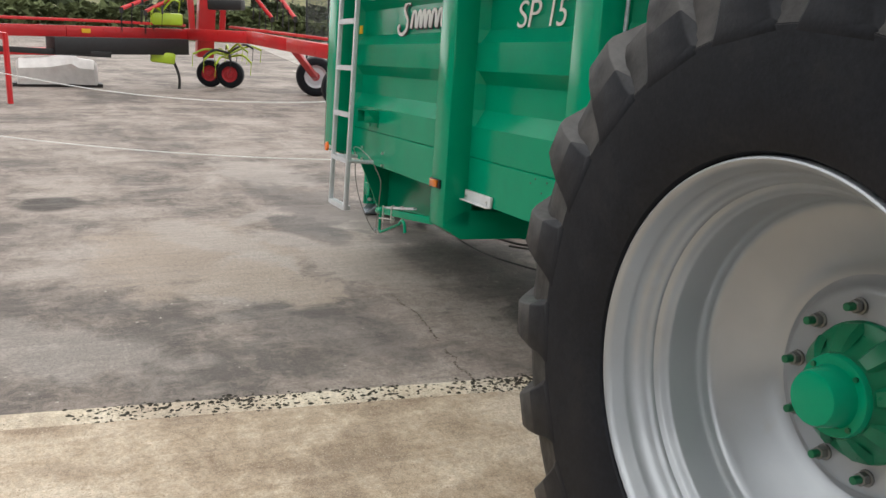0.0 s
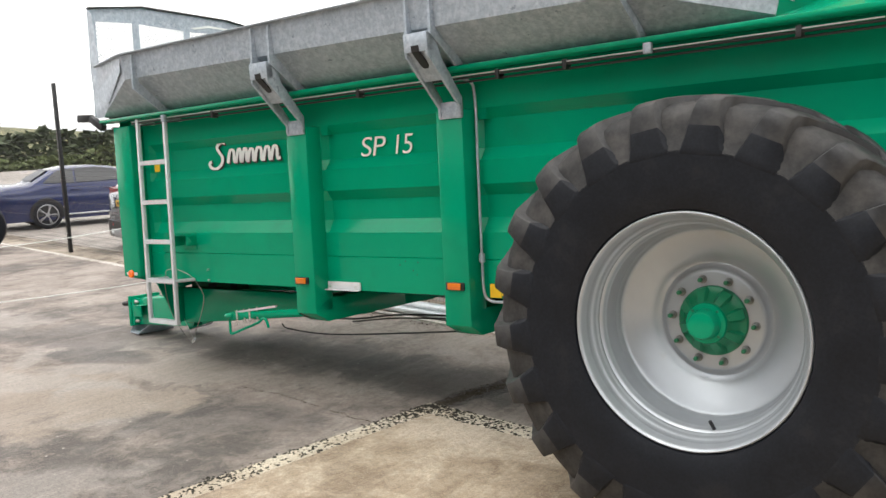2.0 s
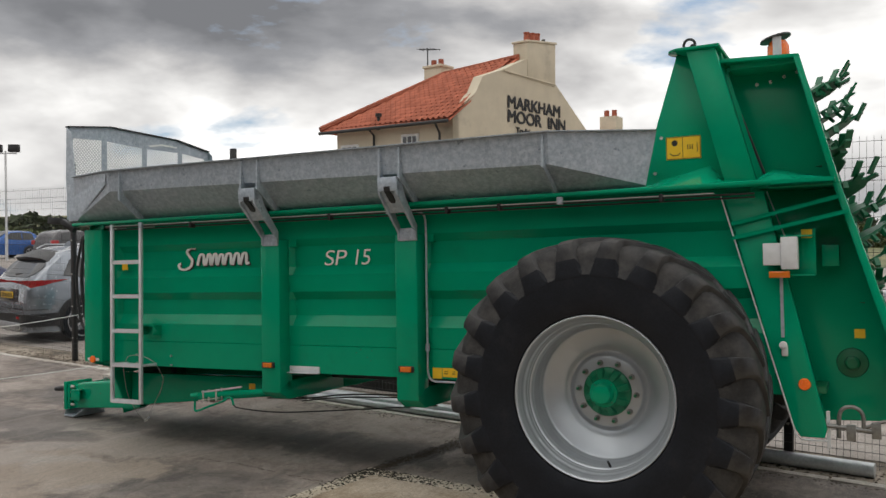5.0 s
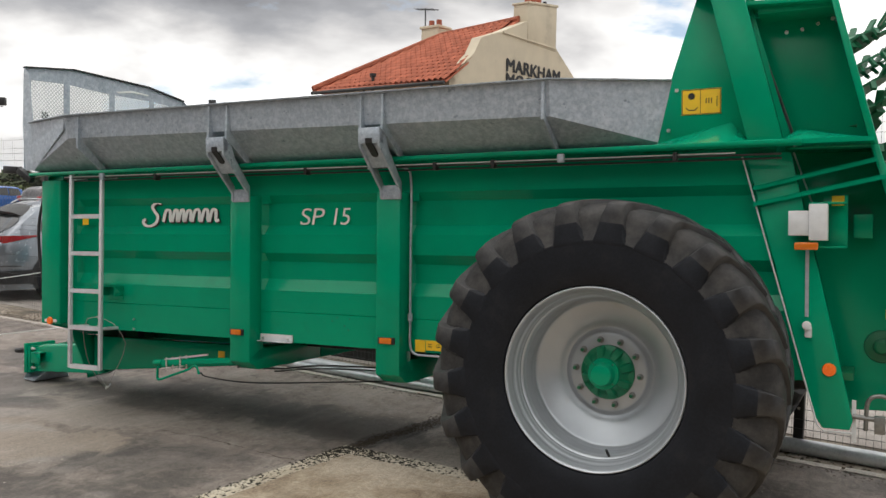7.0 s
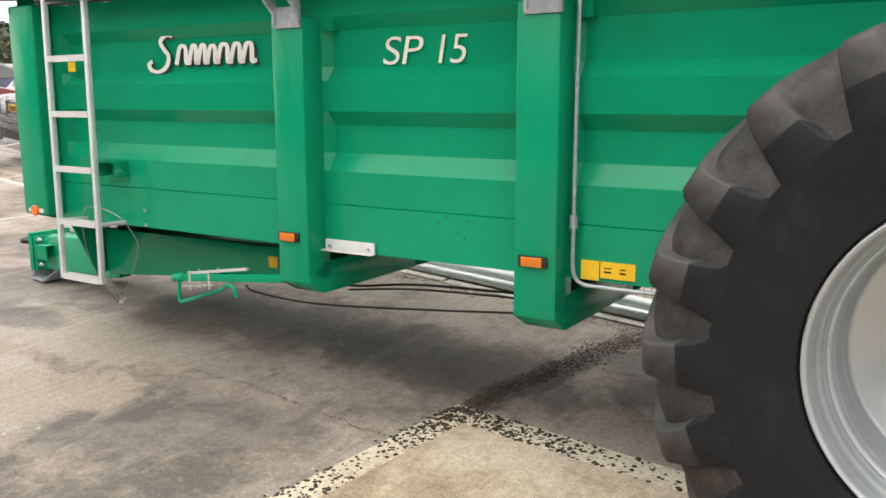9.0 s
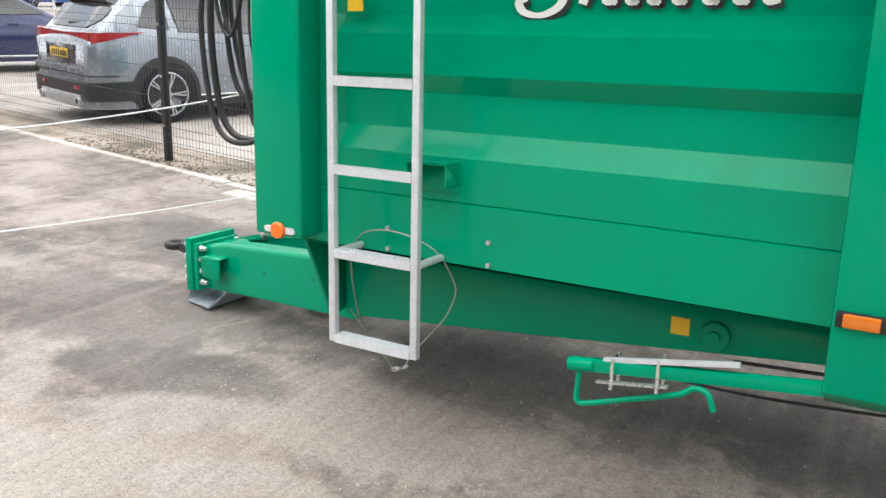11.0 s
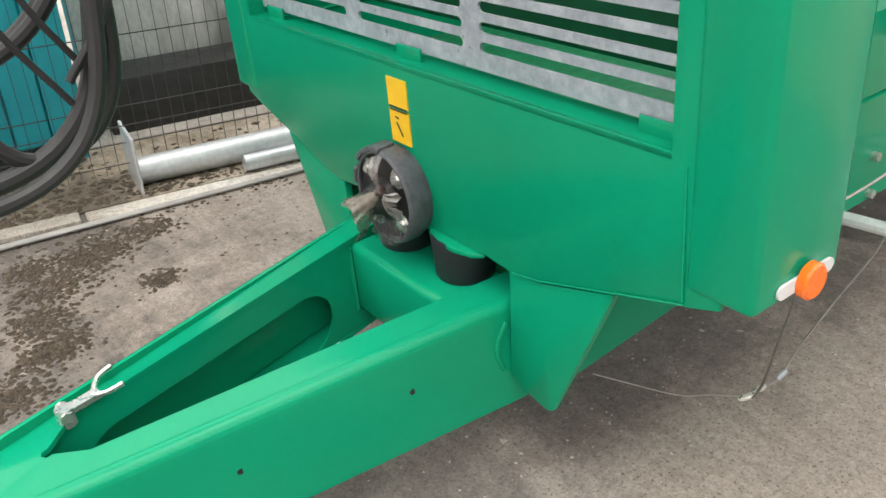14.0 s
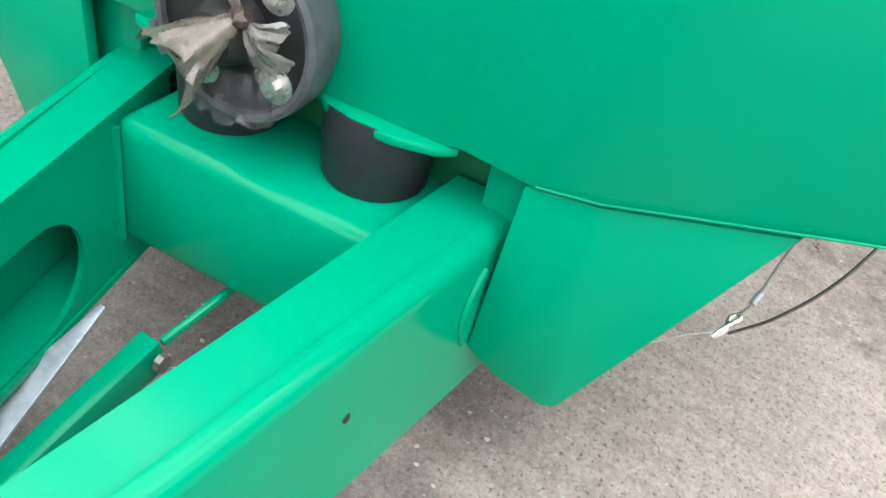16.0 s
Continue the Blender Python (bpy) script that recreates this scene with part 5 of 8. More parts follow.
for a in ((0.287, 0.503, 2.40, 2.403), (0.287, 0.503, 2.26, 2.263), (0.287, 0.290, 2.26, 2.403), (0.500, 0.503, 2.26, 2.403), (0.389, 0.392, 2.26, 2.403), (0.42, 0.425, 2.32, 2.35), (0.435, 0.44, 2.32, 2.35), (0.45, 0.455, 2.32, 2.35), (0.48, 0.484, 2.30, 2.36)):
    bm = BM()
    box(bm, a[0], a[1], YS + 0.0245, YS + 0.026, a[2], a[3])
    part("decal_line", bm, INK, wd)
bm = BM()
lathe(bm, [(0.0245, 0.001), (0.0245, 0.02), (0.026, 0.02)], (0.34, YS, 2.365), "y", 12)
part("decal_mark", bm, INK, wd)
bm = BM()
tube(bm, [(0.31, YS + 0.0255, 2.30), (0.325, YS + 0.0255, 2.285), (0.36, YS + 0.0255, 2.285), (0.375, YS + 0.0255, 2.30)], 0.003, 5)
part("decal_mark", bm, INK, wd)
# rear lamp cluster on its bracket
bm = BM()
box(bm, 0.98, 1.16, 0.03, 0.15, 1.725, 1.735)
box(bm, 0.98, 1.16, 0.03, 0.15, 1.495, 1.505)
box(bm, 1.05, 1.165, 0.145, 0.15, 1.50, 1.775)
lb = part("lamp_bracket", bm, GREEN, spreader, bevel=0.002)
bm = BM()
box(bm, 0.985, 1.075, -0.01, 0.10, 1.535, 1.725)
box(bm, 0.885, 0.985, 0.0, 0.07, 1.56, 1.69)
part("tail_lamp", bm, LAMPGREY, lb, "pale grey lamp housings", bevel=0.004)
bm = BM()
box(bm, 0.915, 1.03, 0.0, 0.04, 1.485, 1.525)
part("marker_lens", bm, AMBER, lb, bevel=0.005)
bm = BM()
box(bm, 1.19, 1.285, 0.28, 0.412, 1.55, 1.68)
part("junction_box", bm, GREEN, spreader, bevel=0.006)
bm = BM()
box(bm, 0.965, 0.983, 0.092, 0.098, 1.13, 1.49)
part("mounting_strip", bm, GALV, spreader)
bm = BM()
cyl(bm, (0.975, 0.10, 1.085), (0.975, 0.06, 1.085), 0.022, 14)
box(bm, 0.965, 1.0, 0.08, 0.10, 1.02, 1.08)
part("sensor", bm, LAMPGREY, spreader, bevel=0.004)
bm = BM()
lathe(bm, [(-0.014, 0.001), (-0.014, 0.031), (-0.006, 0.035), (0.0, 0.035)], (1.085, YS - 0.10, 0.855), "y", 28)
part("rear_reflector", bm, ORANGE, spreader, "round orange reflector")
bm = BM()
box(bm, 1.088, 1.148, 0.138, 0.144, 1.720, 1.772)
part("rear_decal", bm, YELLOW, spreader, "small yellow decal")
bm = BM()
box(bm, 1.35, 1.41, YS + 0.204, YS + 0.208, 1.11, 1.165)
part("rear_decal", bm, YELLOW, spreader, "small yellow decal")
bm = BM()
lathe(bm, [(0.05, 0.09), (0.038, 0.085), (0.03, 0.045), (0.0, 0.04), (-0.01, 0.028), (-0.01, 0.001)], (1.335, YS + 0.16, 0.96), "y", 24)
part("gear_cover", bm, GREEN_DARK, spreader)
for pts_, r_ in (([(0.64, YS - 0.105, 1.99), (1.03, YS - 0.105, 0.56), (1.06, YS - 0.1, 0.53), (1.20, YS - 0.1, 0.53)], 0.005), ([(0.89, YS + 0.045, 2.02), (1.0, YS + 0.045, 1.70)], 0.005), ([(0.68, YS + 0.04, 2.72), (0.885, YS + 0.04, 2.12)], 0.009)):
    bm = BM()
    tube(bm, pts_, r_, 6)
    part("leg_hose", bm, LADDER if r_ == 0.005 else HOSE, spreader)
bm = BM()
tube(bm, curve_pts([(1.26, YS - 0.09, 0.55), (1.27, YS - 0.09, 0.70), (1.33, YS - 0.09, 0.735), (1.385, YS - 0.09, 0.70), (1.39, YS - 0.09, 0.60)], 6), 0.012, 8)
tube(bm, [(1.20, YS - 0.09, 0.62), (1.45, YS - 0.09, 0.60)], 0.014, 8)
box(bm, 1.30, 1.35, YS - 0.11, YS - 0.07, 0.54, 0.63)
box(bm, 1.43, 1.48, YS - 0.11, YS - 0.07, 0.56, 0.65)
tube(bm, curve_pts([(1.40, YS - 0.09, 0.62), (1.52, YS - 0.1, 0.66), (1.58, YS - 0.1, 0.56), (1.56, YS - 0.1, 0.45)], 6), 0.011, 8)
part("tap_block", bm, DULLBOLT, spreader, "plated hydraulic tap block", bevel=0.003)
bm = BM()
box(bm, 1.195, 1.215, YS - 0.08, YS - 0.06, 0.48, 0.70)
part("mud_flap_bracket", bm, LAMPGREY, spreader)
# shredding beaters behind the tower: an upright tube with broad paddles that end in forked knives
def beater(yb, turn):
    bm = BM()
    foot, head = Vector((1.45, yb, 0.75)), Vector((1.00, yb, 2.68))
    cyl(bm, foot, head, 0.10, 16)
    # the dark green puts the beater's shade into its colour
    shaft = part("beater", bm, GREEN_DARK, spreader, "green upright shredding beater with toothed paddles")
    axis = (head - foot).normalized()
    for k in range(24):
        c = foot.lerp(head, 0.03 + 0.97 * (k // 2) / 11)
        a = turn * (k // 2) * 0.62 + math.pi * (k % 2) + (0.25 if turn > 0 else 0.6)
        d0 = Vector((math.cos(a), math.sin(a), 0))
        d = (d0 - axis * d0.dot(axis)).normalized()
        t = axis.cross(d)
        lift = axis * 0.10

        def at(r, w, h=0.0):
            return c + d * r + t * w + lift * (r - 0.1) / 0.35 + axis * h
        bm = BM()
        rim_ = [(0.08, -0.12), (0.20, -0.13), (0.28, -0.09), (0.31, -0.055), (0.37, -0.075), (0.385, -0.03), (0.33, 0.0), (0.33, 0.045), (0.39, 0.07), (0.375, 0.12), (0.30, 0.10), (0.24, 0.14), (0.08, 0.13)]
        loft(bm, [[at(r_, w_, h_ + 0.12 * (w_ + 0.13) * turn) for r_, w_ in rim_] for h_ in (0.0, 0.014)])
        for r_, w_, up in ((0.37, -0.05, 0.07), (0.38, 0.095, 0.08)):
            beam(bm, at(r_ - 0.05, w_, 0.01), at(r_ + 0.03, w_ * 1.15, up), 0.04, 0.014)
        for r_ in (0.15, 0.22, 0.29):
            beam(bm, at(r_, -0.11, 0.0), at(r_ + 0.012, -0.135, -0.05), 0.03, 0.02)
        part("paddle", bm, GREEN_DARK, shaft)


beater(0.83, 1)
beater(0.944, -1)

# --- hydraulic hoses gathered at the front
def hose(ctrl, r, mat=HOSE):
    bm = BM()
    tube(bm, curve_pts(ctrl, 10), r * 0.84, 10)
    part("hose", bm, mat, spreader)


def loop(cx, cy, top, low, half, r, skew=0.0, out=0.0, mat=HOSE):
    hose([(cx - half * 0.75, cy, top), (cx - half, cy - out, (top + low) / 2 + 0.1), (cx - half * 0.75 + skew, cy - out, low + 0.10), (cx + skew, cy - out, low), (cx + half * 0.75 + skew, cy - out * 0.5, low + 0.13),
          (cx + half, cy, (top + low) / 2 + 0.12), (cx + half * 0.8, cy, top)], r, mat)


HX, HY = -5.72, 0.87
loop(HX, HY, 1.98, 1.03, 0.265, 0.021)
loop(HX - 0.01, HY - 0.05, 1.98, 1.02, 0.25, 0.017, 0.01, 0.02)
loop(HX + 0.02, HY + 0.05, 1.98, 1.20, 0.25, 0.017, 0.0, -0.02)
loop(HX + 0.01, HY + 0.09, 1.98, 1.21, 0.22, 0.015, 0.03, 0.0)
loop(HX + 0.09, HY, 1.98, 1.05, 0.16, 0.016, 0.03)
loop(HX - 0.02, HY - 0.1, 1.98, 1.56, 0.075, 0.012)
loop(HX - 0.02, HY - 0.12, 1.98, 1.54, 0.09, 0.011)
loop(HX + 0.27, HY, 1.98, 1.42, 0.085, 0.010)
loop(HX + 0.28, HY + 0.03, 1.98, 1.48, 0.07, 0.009)
RED = material("red_hose_sleeve", (0.35, 0.02, 0.03), 0.5)
hose([(HX + 0.20, HY - 0.06, 1.98), (HX + 0.22, HY - 0.06, 1.65), (HX + 0.19, HY - 0.06, 1.42), (HX + 0.15, HY - 0.06, 1.33)], 0.008, RED)
hose([(HX + 0.02, HY, 1.98), (HX + 0.0, HY, 1.55), (HX + 0.07, HY, 1.30), (HX + 0.16, HY, 1.13)], 0.007)
hose([(HX + 0.06, HY + 0.02, 1.98), (HX + 0.07, HY + 0.02, 1.55), (HX + 0.12, HY, 1.33), (HX + 0.2, HY, 1.17)], 0.007)
hose([(HX + 0.22, HY - 0.02, 1.98), (HX + 0.27, HY - 0.02, 1.5), (HX + 0.26, HY - 0.02, 1.3), (HX + 0.16, HY - 0.02, 1.17)], 0.009)
bm = BM()
tube(bm, curve_pts([(-4.90, HY, 1.90), (-5.2, HY, 2.08), (-5.5, HY, 2.06), (-5.98, HY, 1.98)], 6), 0.025, 8)
beam(bm, (HX, HY - 0.2, 1.985), (HX, HY + 0.2, 1.985), 0.06, 0.04)
beam(bm, (HX + 0.26, HY - 0.1, 1.985), (HX + 0.26, HY + 0.1, 1.985), 0.05, 0.04)
part("hose_rack", bm, BLACK, spreader, bevel=0.003)
bm = BM()
beam(bm, (-5.0, -0.02, 2.00), (-5.14, -0.04, 2.09), 0.05, 0.05)
beam(bm, (-5.14, -0.04, 2.09), (-5.30, -0.05, 2.10), 0.05, 0.06)
part("rail_hook", bm, BLACK, spreader, bevel=0.004)

# ---------------------------------------------------------------- ground
def sheet(name, pts, z, mat, label, category, th=0.05, kind="structure"):
    bm = BM()
    prism(bm, pts, "z", z - th, z)
    return thing(name, label, category, kind=kind, bm=bm, mat=mat, smooth=0)


def kerb_y(x):
    return 1.90 - 0.136 * x


def fence_y(x):
    return kerb_y(x) + 0.27


bm = BM()
steps = (-1500, -300, -80, -30, -15, -5, 0, 5, 15, 30, 80, 300, 1500)
rows = [[bm.verts.new((x, y, 0)) for x in steps] for y in steps]
for a, b in zip(rows, rows[1:]):
    for i in range(len(a) - 1):
        bm.faces.new((a[i], a[i + 1], b[i + 1], b[i]))
thing("ground", "worn brown-grey yard surface with pale scuffs, dark stains and painted shade", "ground", kind="structure", bm=bm, mat=YARD, smooth=0)

# concrete slab with a mossy rim
C0, CR, CL = Vector((-2.19, 0.49, 0)), Vector((1, -0.075, 0)).normalized(), Vector((-0.135, -1, 0)).normalized()


def on_slab(a, b):
    p = C0 + CR * a + CL * b
    return (p.x, p.y)


sheet("concrete_slab", [on_slab(0.15, 0.17), on_slab(16, 0.17), on_slab(16, 14), on_slab(0.15, 14)], 0.012, SLAB, "pale weathered concrete slab, brushed and stained", "pavement")
sheet("slab_rim_front", [on_slab(0, 0), on_slab(0.15, 0.17), on_slab(0.15, 14), on_slab(0, 14)], 0.010, MOSSY, "pale concrete rim with dark moss", "pavement")
sheet("slab_rim_side", [on_slab(0, 0), on_slab(16, 0), on_slab(16, 0.17), on_slab(0.15, 0.17)], 0.010, MOSSY, "pale concrete rim with dark moss", "pavement")
MOSS = material("dark_moss", (0.030, 0.026, 0.018), 0.95, vary=0.5, scale=60, grain=0.4, grain_scale=150)
DEBRIS = material("leaf_litter", (0.060, 0.045, 0.031), 0.95, vary=0.5, scale=40, grain=0.4, grain_scale=120)


def clumps(name, spots, mat, label, category, seed):
    """Low uneven crumbs lying on the ground."""
    r = random.Random(seed)
    verts, faces = [], []
    for x, y, z, s in spots:
        n = r.choice((5, 6, 7))
        a0 = r.uniform(0, 6.28)
        base = len(verts)
        el, tw = r.uniform(0.5, 1.0), r.uniform(0, 3.14)
        for k in range(n):
            a = a0 + 2 * math.pi * k / n
            rr = s * r.uniform(0.6, 1.25)
            dx, dy = rr * math.cos(a), rr * el * math.sin(a)
            verts.append((x + dx * math.cos(tw) - dy * math.sin(tw), y + dx * math.sin(tw) + dy * math.cos(tw), z))
        verts.append((x, y, z + s * r.uniform(0.25, 0.6)))
        for k in range(n):
            faces.append((base + k, base + (k + 1) % n, base + n))
    me = bpy.data.meshes.new(name)
    me.from_pydata(verts, [], faces)
    me.materials.append(mat)
    return tagged(new(name, me), label, category, kind="stuff")


r = random.Random(11)
spots = []
for k in range(1350):
    b = abs(r.gauss(0, 1.5))
    if noise.noise(Vector((b * 2.3, 3.1, 0))) + 0.25 * math.exp(-b) < r.uniform(-0.3, 0.3):
        continue
    p = on_slab(r.uniform(-0.005, 0.16) if r.random() < 0.8 else r.uniform(-0.03, 0.05), b + 0.02)
    spots.append((p[0], p[1], 0.010, r.uniform(0.003, 0.015)))
for k in range(520):
    a = abs(r.gauss(0, 0.55))
    p = on_slab(a, r.uniform(0.0, 0.17))
    spots.append((p[0], p[1], 0.010, r.uniform(0.004, 0.016)))
clumps("moss", spots, MOSS, "dark moss growing along the slab's edge", "moss", 3)
spots = []
for k in range(2400):
    s = r.random()
    x, y = -2.15 + 0.36 * s + r.gauss(0, 0.028 + 0.04 * s) + 0.03 * noise.noise(Vector((s * 6, 0.3, 0))), 0.50 + 1.55 * s + r.gauss(0, 0.03)
    spots.append((x, y, 0.0, r.uniform(0.002, 0.012)))
for px, py, w in ((-5.40, 2.33, 0.11), (-5.53, 2.20, 0.09), (-5.62, 2.01, 0.10), (-5.58, 1.84, 0.06), (-5.23, 2.03, 0.05), (-5.30, 2.38, 0.09), (-5.11, 2.42, 0.07), (-5.58, 2.38, 0.06), (-5.67, 1.82, 0.05), (-5.78, 1.68, 0.10)):    # drifts of dead leaves in front of the kerb
    for k in range(int(3600 * w)):
        spots.append((px + r.gauss(0, w * 0.7), py + r.gauss(0, w * 0.6), 0.0, r.uniform(0.003, 0.016)))
for k in range(360):      # a broken crack across the yard
    u = r.random()
    x = -3.65 + 1.35 * u
    y = 0.105 + 0.03 * math.sin(5 * u) - 0.05 * u * u + 0.02 * noise.noise(Vector((x * 9, 0.5, 0)))
    if noise.noise(Vector((x * 6.0, 2.0, 0))) > -0.18:
        spots.append((x, y + r.gauss(0, 0.005), 0.0, r.uniform(0.0015, 0.006)))
for k in range(160):
    x = r.gauss(-5.2, 0.45)
    spots.append((x, kerb_y(x) - abs(r.gauss(0, 0.4)), 0.0, r.uniform(0.003, 0.010)))
for k in range(900):
    x = r.uniform(-9, 2.5)
    spots.append((x, kerb_y(x) + r.uniform(-0.06, 0.02) - abs(r.gauss(0, 0.05)), 0.0, r.uniform(0.004, 0.014)))
for k in range(2600):    # the verge is strewn with dead leaves and crumbs of soil
    x = r.uniform(-11, 1.5) if k % 3 else r.gauss(-5.2, 0.8)
    spots.append((x, kerb_y(x) + 0.10 + abs(r.gauss(0, 0.22)), 0.010, r.uniform(0.005, 0.024)))
clumps("leaf_litter", spots, DEBRIS, "dark leaf litter and grit in the joint and along the kerb", "debris", 4)
PEBBLE = material("pale_grit", (0.36, 0.33, 0.29), 0.9, vary=0.4, scale=30)
spots = [(r.uniform(-9, 3), r.uniform(-2.6, 3), 0.0, r.uniform(0.004, 0.011)) for k in range(420)] + [(r.uniform(-5.5, -3.6), r.uniform(-0.6, 1.4), 0.0, r.uniform(0.002, 0.006)) for k in range(900)]
clumps("grit", spots, PEBBLE, "scattered pale grit on the yard", "grit", 6)
# kerb stones, verge, car park
xs = [-30 + 0.915 * k for k in range(44)]
bm0 = BM()
prism(bm0, [(0.006, 0.0), (0.909, 0.0), (0.909, 0.09), (0.006, 0.09)], "z", -0.1, 0.014)
kerb_me = finish("kerb_stone", bm0, KERB, 0.008)
kerb = thing("kerb", "weathered flush concrete kerb stones beside the fence", "kerb", kind="structure")
ang = math.atan(-0.136)
for k, x in enumerate(xs):
    part("kerb_stone", kerb_me, None, kerb, at=Matrix.Translation((x, kerb_y(x), r.uniform(-0.006, 0.004))) @ Matrix.Rotation(ang, 4, "Z"))
XA, XB = -30.0, 10.0
sheet("verge", [(XA, kerb_y(XA) + 0.09), (XB, kerb_y(XB) + 0.09), (XB, kerb_y(XB) + 0.75), (XA, kerb_y(XA) + 0.75)], 0.010, SOIL, "dusty dry verge with weeds below the fence", "ground")
sheet("car_park", [(-70, kerb_y(-70) + 0.75), (XB, kerb_y(XB) + 0.75), (10, 40), (-70, 60)], 0.02, CARPARK, "pale concrete car park behind the fence", "pavement")
bm = BM()
box(bm, 0, 0.39, 0, 0.19, -0.05, 0.03)
thing("paving_slab", "loose pale paving slab lying by the kerb", "slab", pose(-7.75, 2.65, 0, 0, 0, -2), bm=bm, mat=KERB, bevel=0.01)
bm = BM()
prism(bm, [(-0.20, -0.07), (-0.05, -0.11), (0.14, -0.09), (0.22, 0.02), (0.10, 0.10), (-0.14, 0.09)], "z", 0.0, 0.008)
thing("post_footing", "pale concrete footing at the fence post", "footing", pose(-5.72, fence_y(-5.72) - 0.05, 0.012, 0, 0, -8), bm=bm, mat=KERB, bevel=0.006)
LINE = material("worn_line_paint", (0.46, 0.43, 0.40), 0.85, vary=0.2, scale=8, dirt=(0.30, 0.265, 0.235), dirt_amount=0.6, dirt_scale=5)
for k in range(3):   # parking bay lines
    bm = BM()
    box(bm, -0.05, 0.05, 0, 4.8, 0, 0.004)
    thing("bay_line", "worn white parking bay line", "road marking", pose(-9.85 - 3.1 * k, 4.6 + 0.4 * k, 0.021, 0, 0, -13), bm=bm, mat=LINE, kind="structure", smooth=0)

# ---------------------------------------------------------------- weldmesh fence
FENCE = material("black_fence_steel", (0.012, 0.013, 0.014), 0.45, vary=0.2, scale=10)
MESHWIRE = material("dark_grey_mesh_wire", (0.045, 0.047, 0.05), 0.45, vary=0.2, scale=10)
POST_X = (-28.0, -23.05, -18.1, -13.1, -9.2, -5.72, -0.78, 0.80, 3.30, 5.8)
fence = thing("fence", "black weldmesh fence on tall steel posts", "fence", kind="structure")
bm = BM()
box(bm, -0.035, 0.035, -0.03, 0.03, 0.0, 2.95)
post_me = finish("fence_post", bm, FENCE, 0.004)
bm = BM()
for z in (0.35, 0.82, 1.3, 1.8, 2.3):
    cyl(bm, (0, -0.03, z), (0, -0.042, z), 0.011, 8)
bolt_me = finish("post_bolt", bm, CHROME)
for i, x in enumerate(POST_X):
    m = Matrix.Translation((x, fence_y(x), 0.0)) @ Matrix.Rotation(ang, 4, "Z")
    if x == -0.78:
        continue
    po = part("fence_post", post_me, None, fence, at=m)
    part("post_bolt", bolt_me, None, po)
for a, b in zip(POST_X, POST_X[1:]):
    bm = BM()
    L = math.hypot(b - a, fence_y(b) - fence_y(a))
    verts, faces = [], []
    def bar(x0, x1, z0, z1, y0, w):
        base = len(verts)
        for x, z in ((x0, z0), (x1, z0), (x1, z1), (x0, z1)):
            verts.append((x, y0, z))
        for x, z in ((x0, z0), (x1, z0), (x1, z1), (x0, z1)):
            verts.append((x, y0 + w, z))
        faces.extend([(base, base + 1, base + 2, base + 3), (base + 7, base + 6, base + 5, base + 4), (base, base + 4, base + 5, base + 1), (base + 1, base + 5, base + 6, base + 2), (base + 2, base + 6, base + 7, base + 3), (base + 3, base + 7, base + 4, base)])
    nb = int(L / 0.05)
    for k in range(nb + 1):
        x = L * k / nb
        bar(x - 0.0012, x + 0.0012, 0.06, 2.62, 0, 0.0024)
    for z, dy in ((0.10, 0), (0.20, 0.03), (0.27, 0.03), (0.34, 0), (0.62, 0), (0.90, 0), (1.18, 0), (1.28, 0.03), (1.35, 0.03), (1.45, 0), (1.73, 0), (2.0, 0), (2.28, 0), (2.38, 0.03), (2.45, 0.03), (2.58, 0)):
        bar(0, L, z - 0.0019, z + 0.0019, -0.005 - dy, 0.0038)
    me = bpy.data.meshes.new("mesh_panel")
    me.from_pydata(verts, [], faces)
    me.materials.append(MESHWIRE)
    part("mesh_panel", me, None, fence, at=Matrix.Translation((a, fence_y(a), 0)) @ Matrix.Rotation(math.atan2(fence_y(b) - fence_y(a), b - a), 4, "Z"))

# barrier ropes tied to the fence post
STAKE = Vector((-8.45, -3.07, 0))
for z0, z1, sag in ((0.53, 0.53, 0.17), (1.37, 1.24, 0.42)):
    bm = BM()
    A, B = Vector((-5.72, fence_y(-5.72) - 0.035, z0)), STAKE + Vector((0, 0, z1))
    tube(bm, [A.lerp(B, k / 30) - Vector((0, 0, 4 * sag * k / 30 * (1 - k / 30))) for k in range(31)], 0.0042, 6)
    for dz_ in (-0.008, 0.004):
        tube(bm, [(-5.72 + 0.05 * math.cos(t), fence_y(-5.72) + 0.045 * math.sin(t), z0 + dz_) for t in (2 * math.pi * j / 14 for j in range(15))], 0.006, 6)
    tube(bm, curve_pts([(-5.75, A.y, z0), (-5.80, A.y - 0.03, z0 + 0.05), (-5.88, A.y - 0.03, z0 + 0.06)], 6), 0.004, 6)
    thing("barrier_rope", "thin white rope tied to the fence post", "rope", group="barrier ropes", bm=bm, mat=ROPE)
bm = BM()
cyl(bm, (0, 0, 0), (0, 0, 1.3), 0.02, 8)
thing("rope_stake", "slim steel stake that holds the barrier ropes", "stake", Matrix.Translation(STAKE), bm=bm, mat=FENCE)

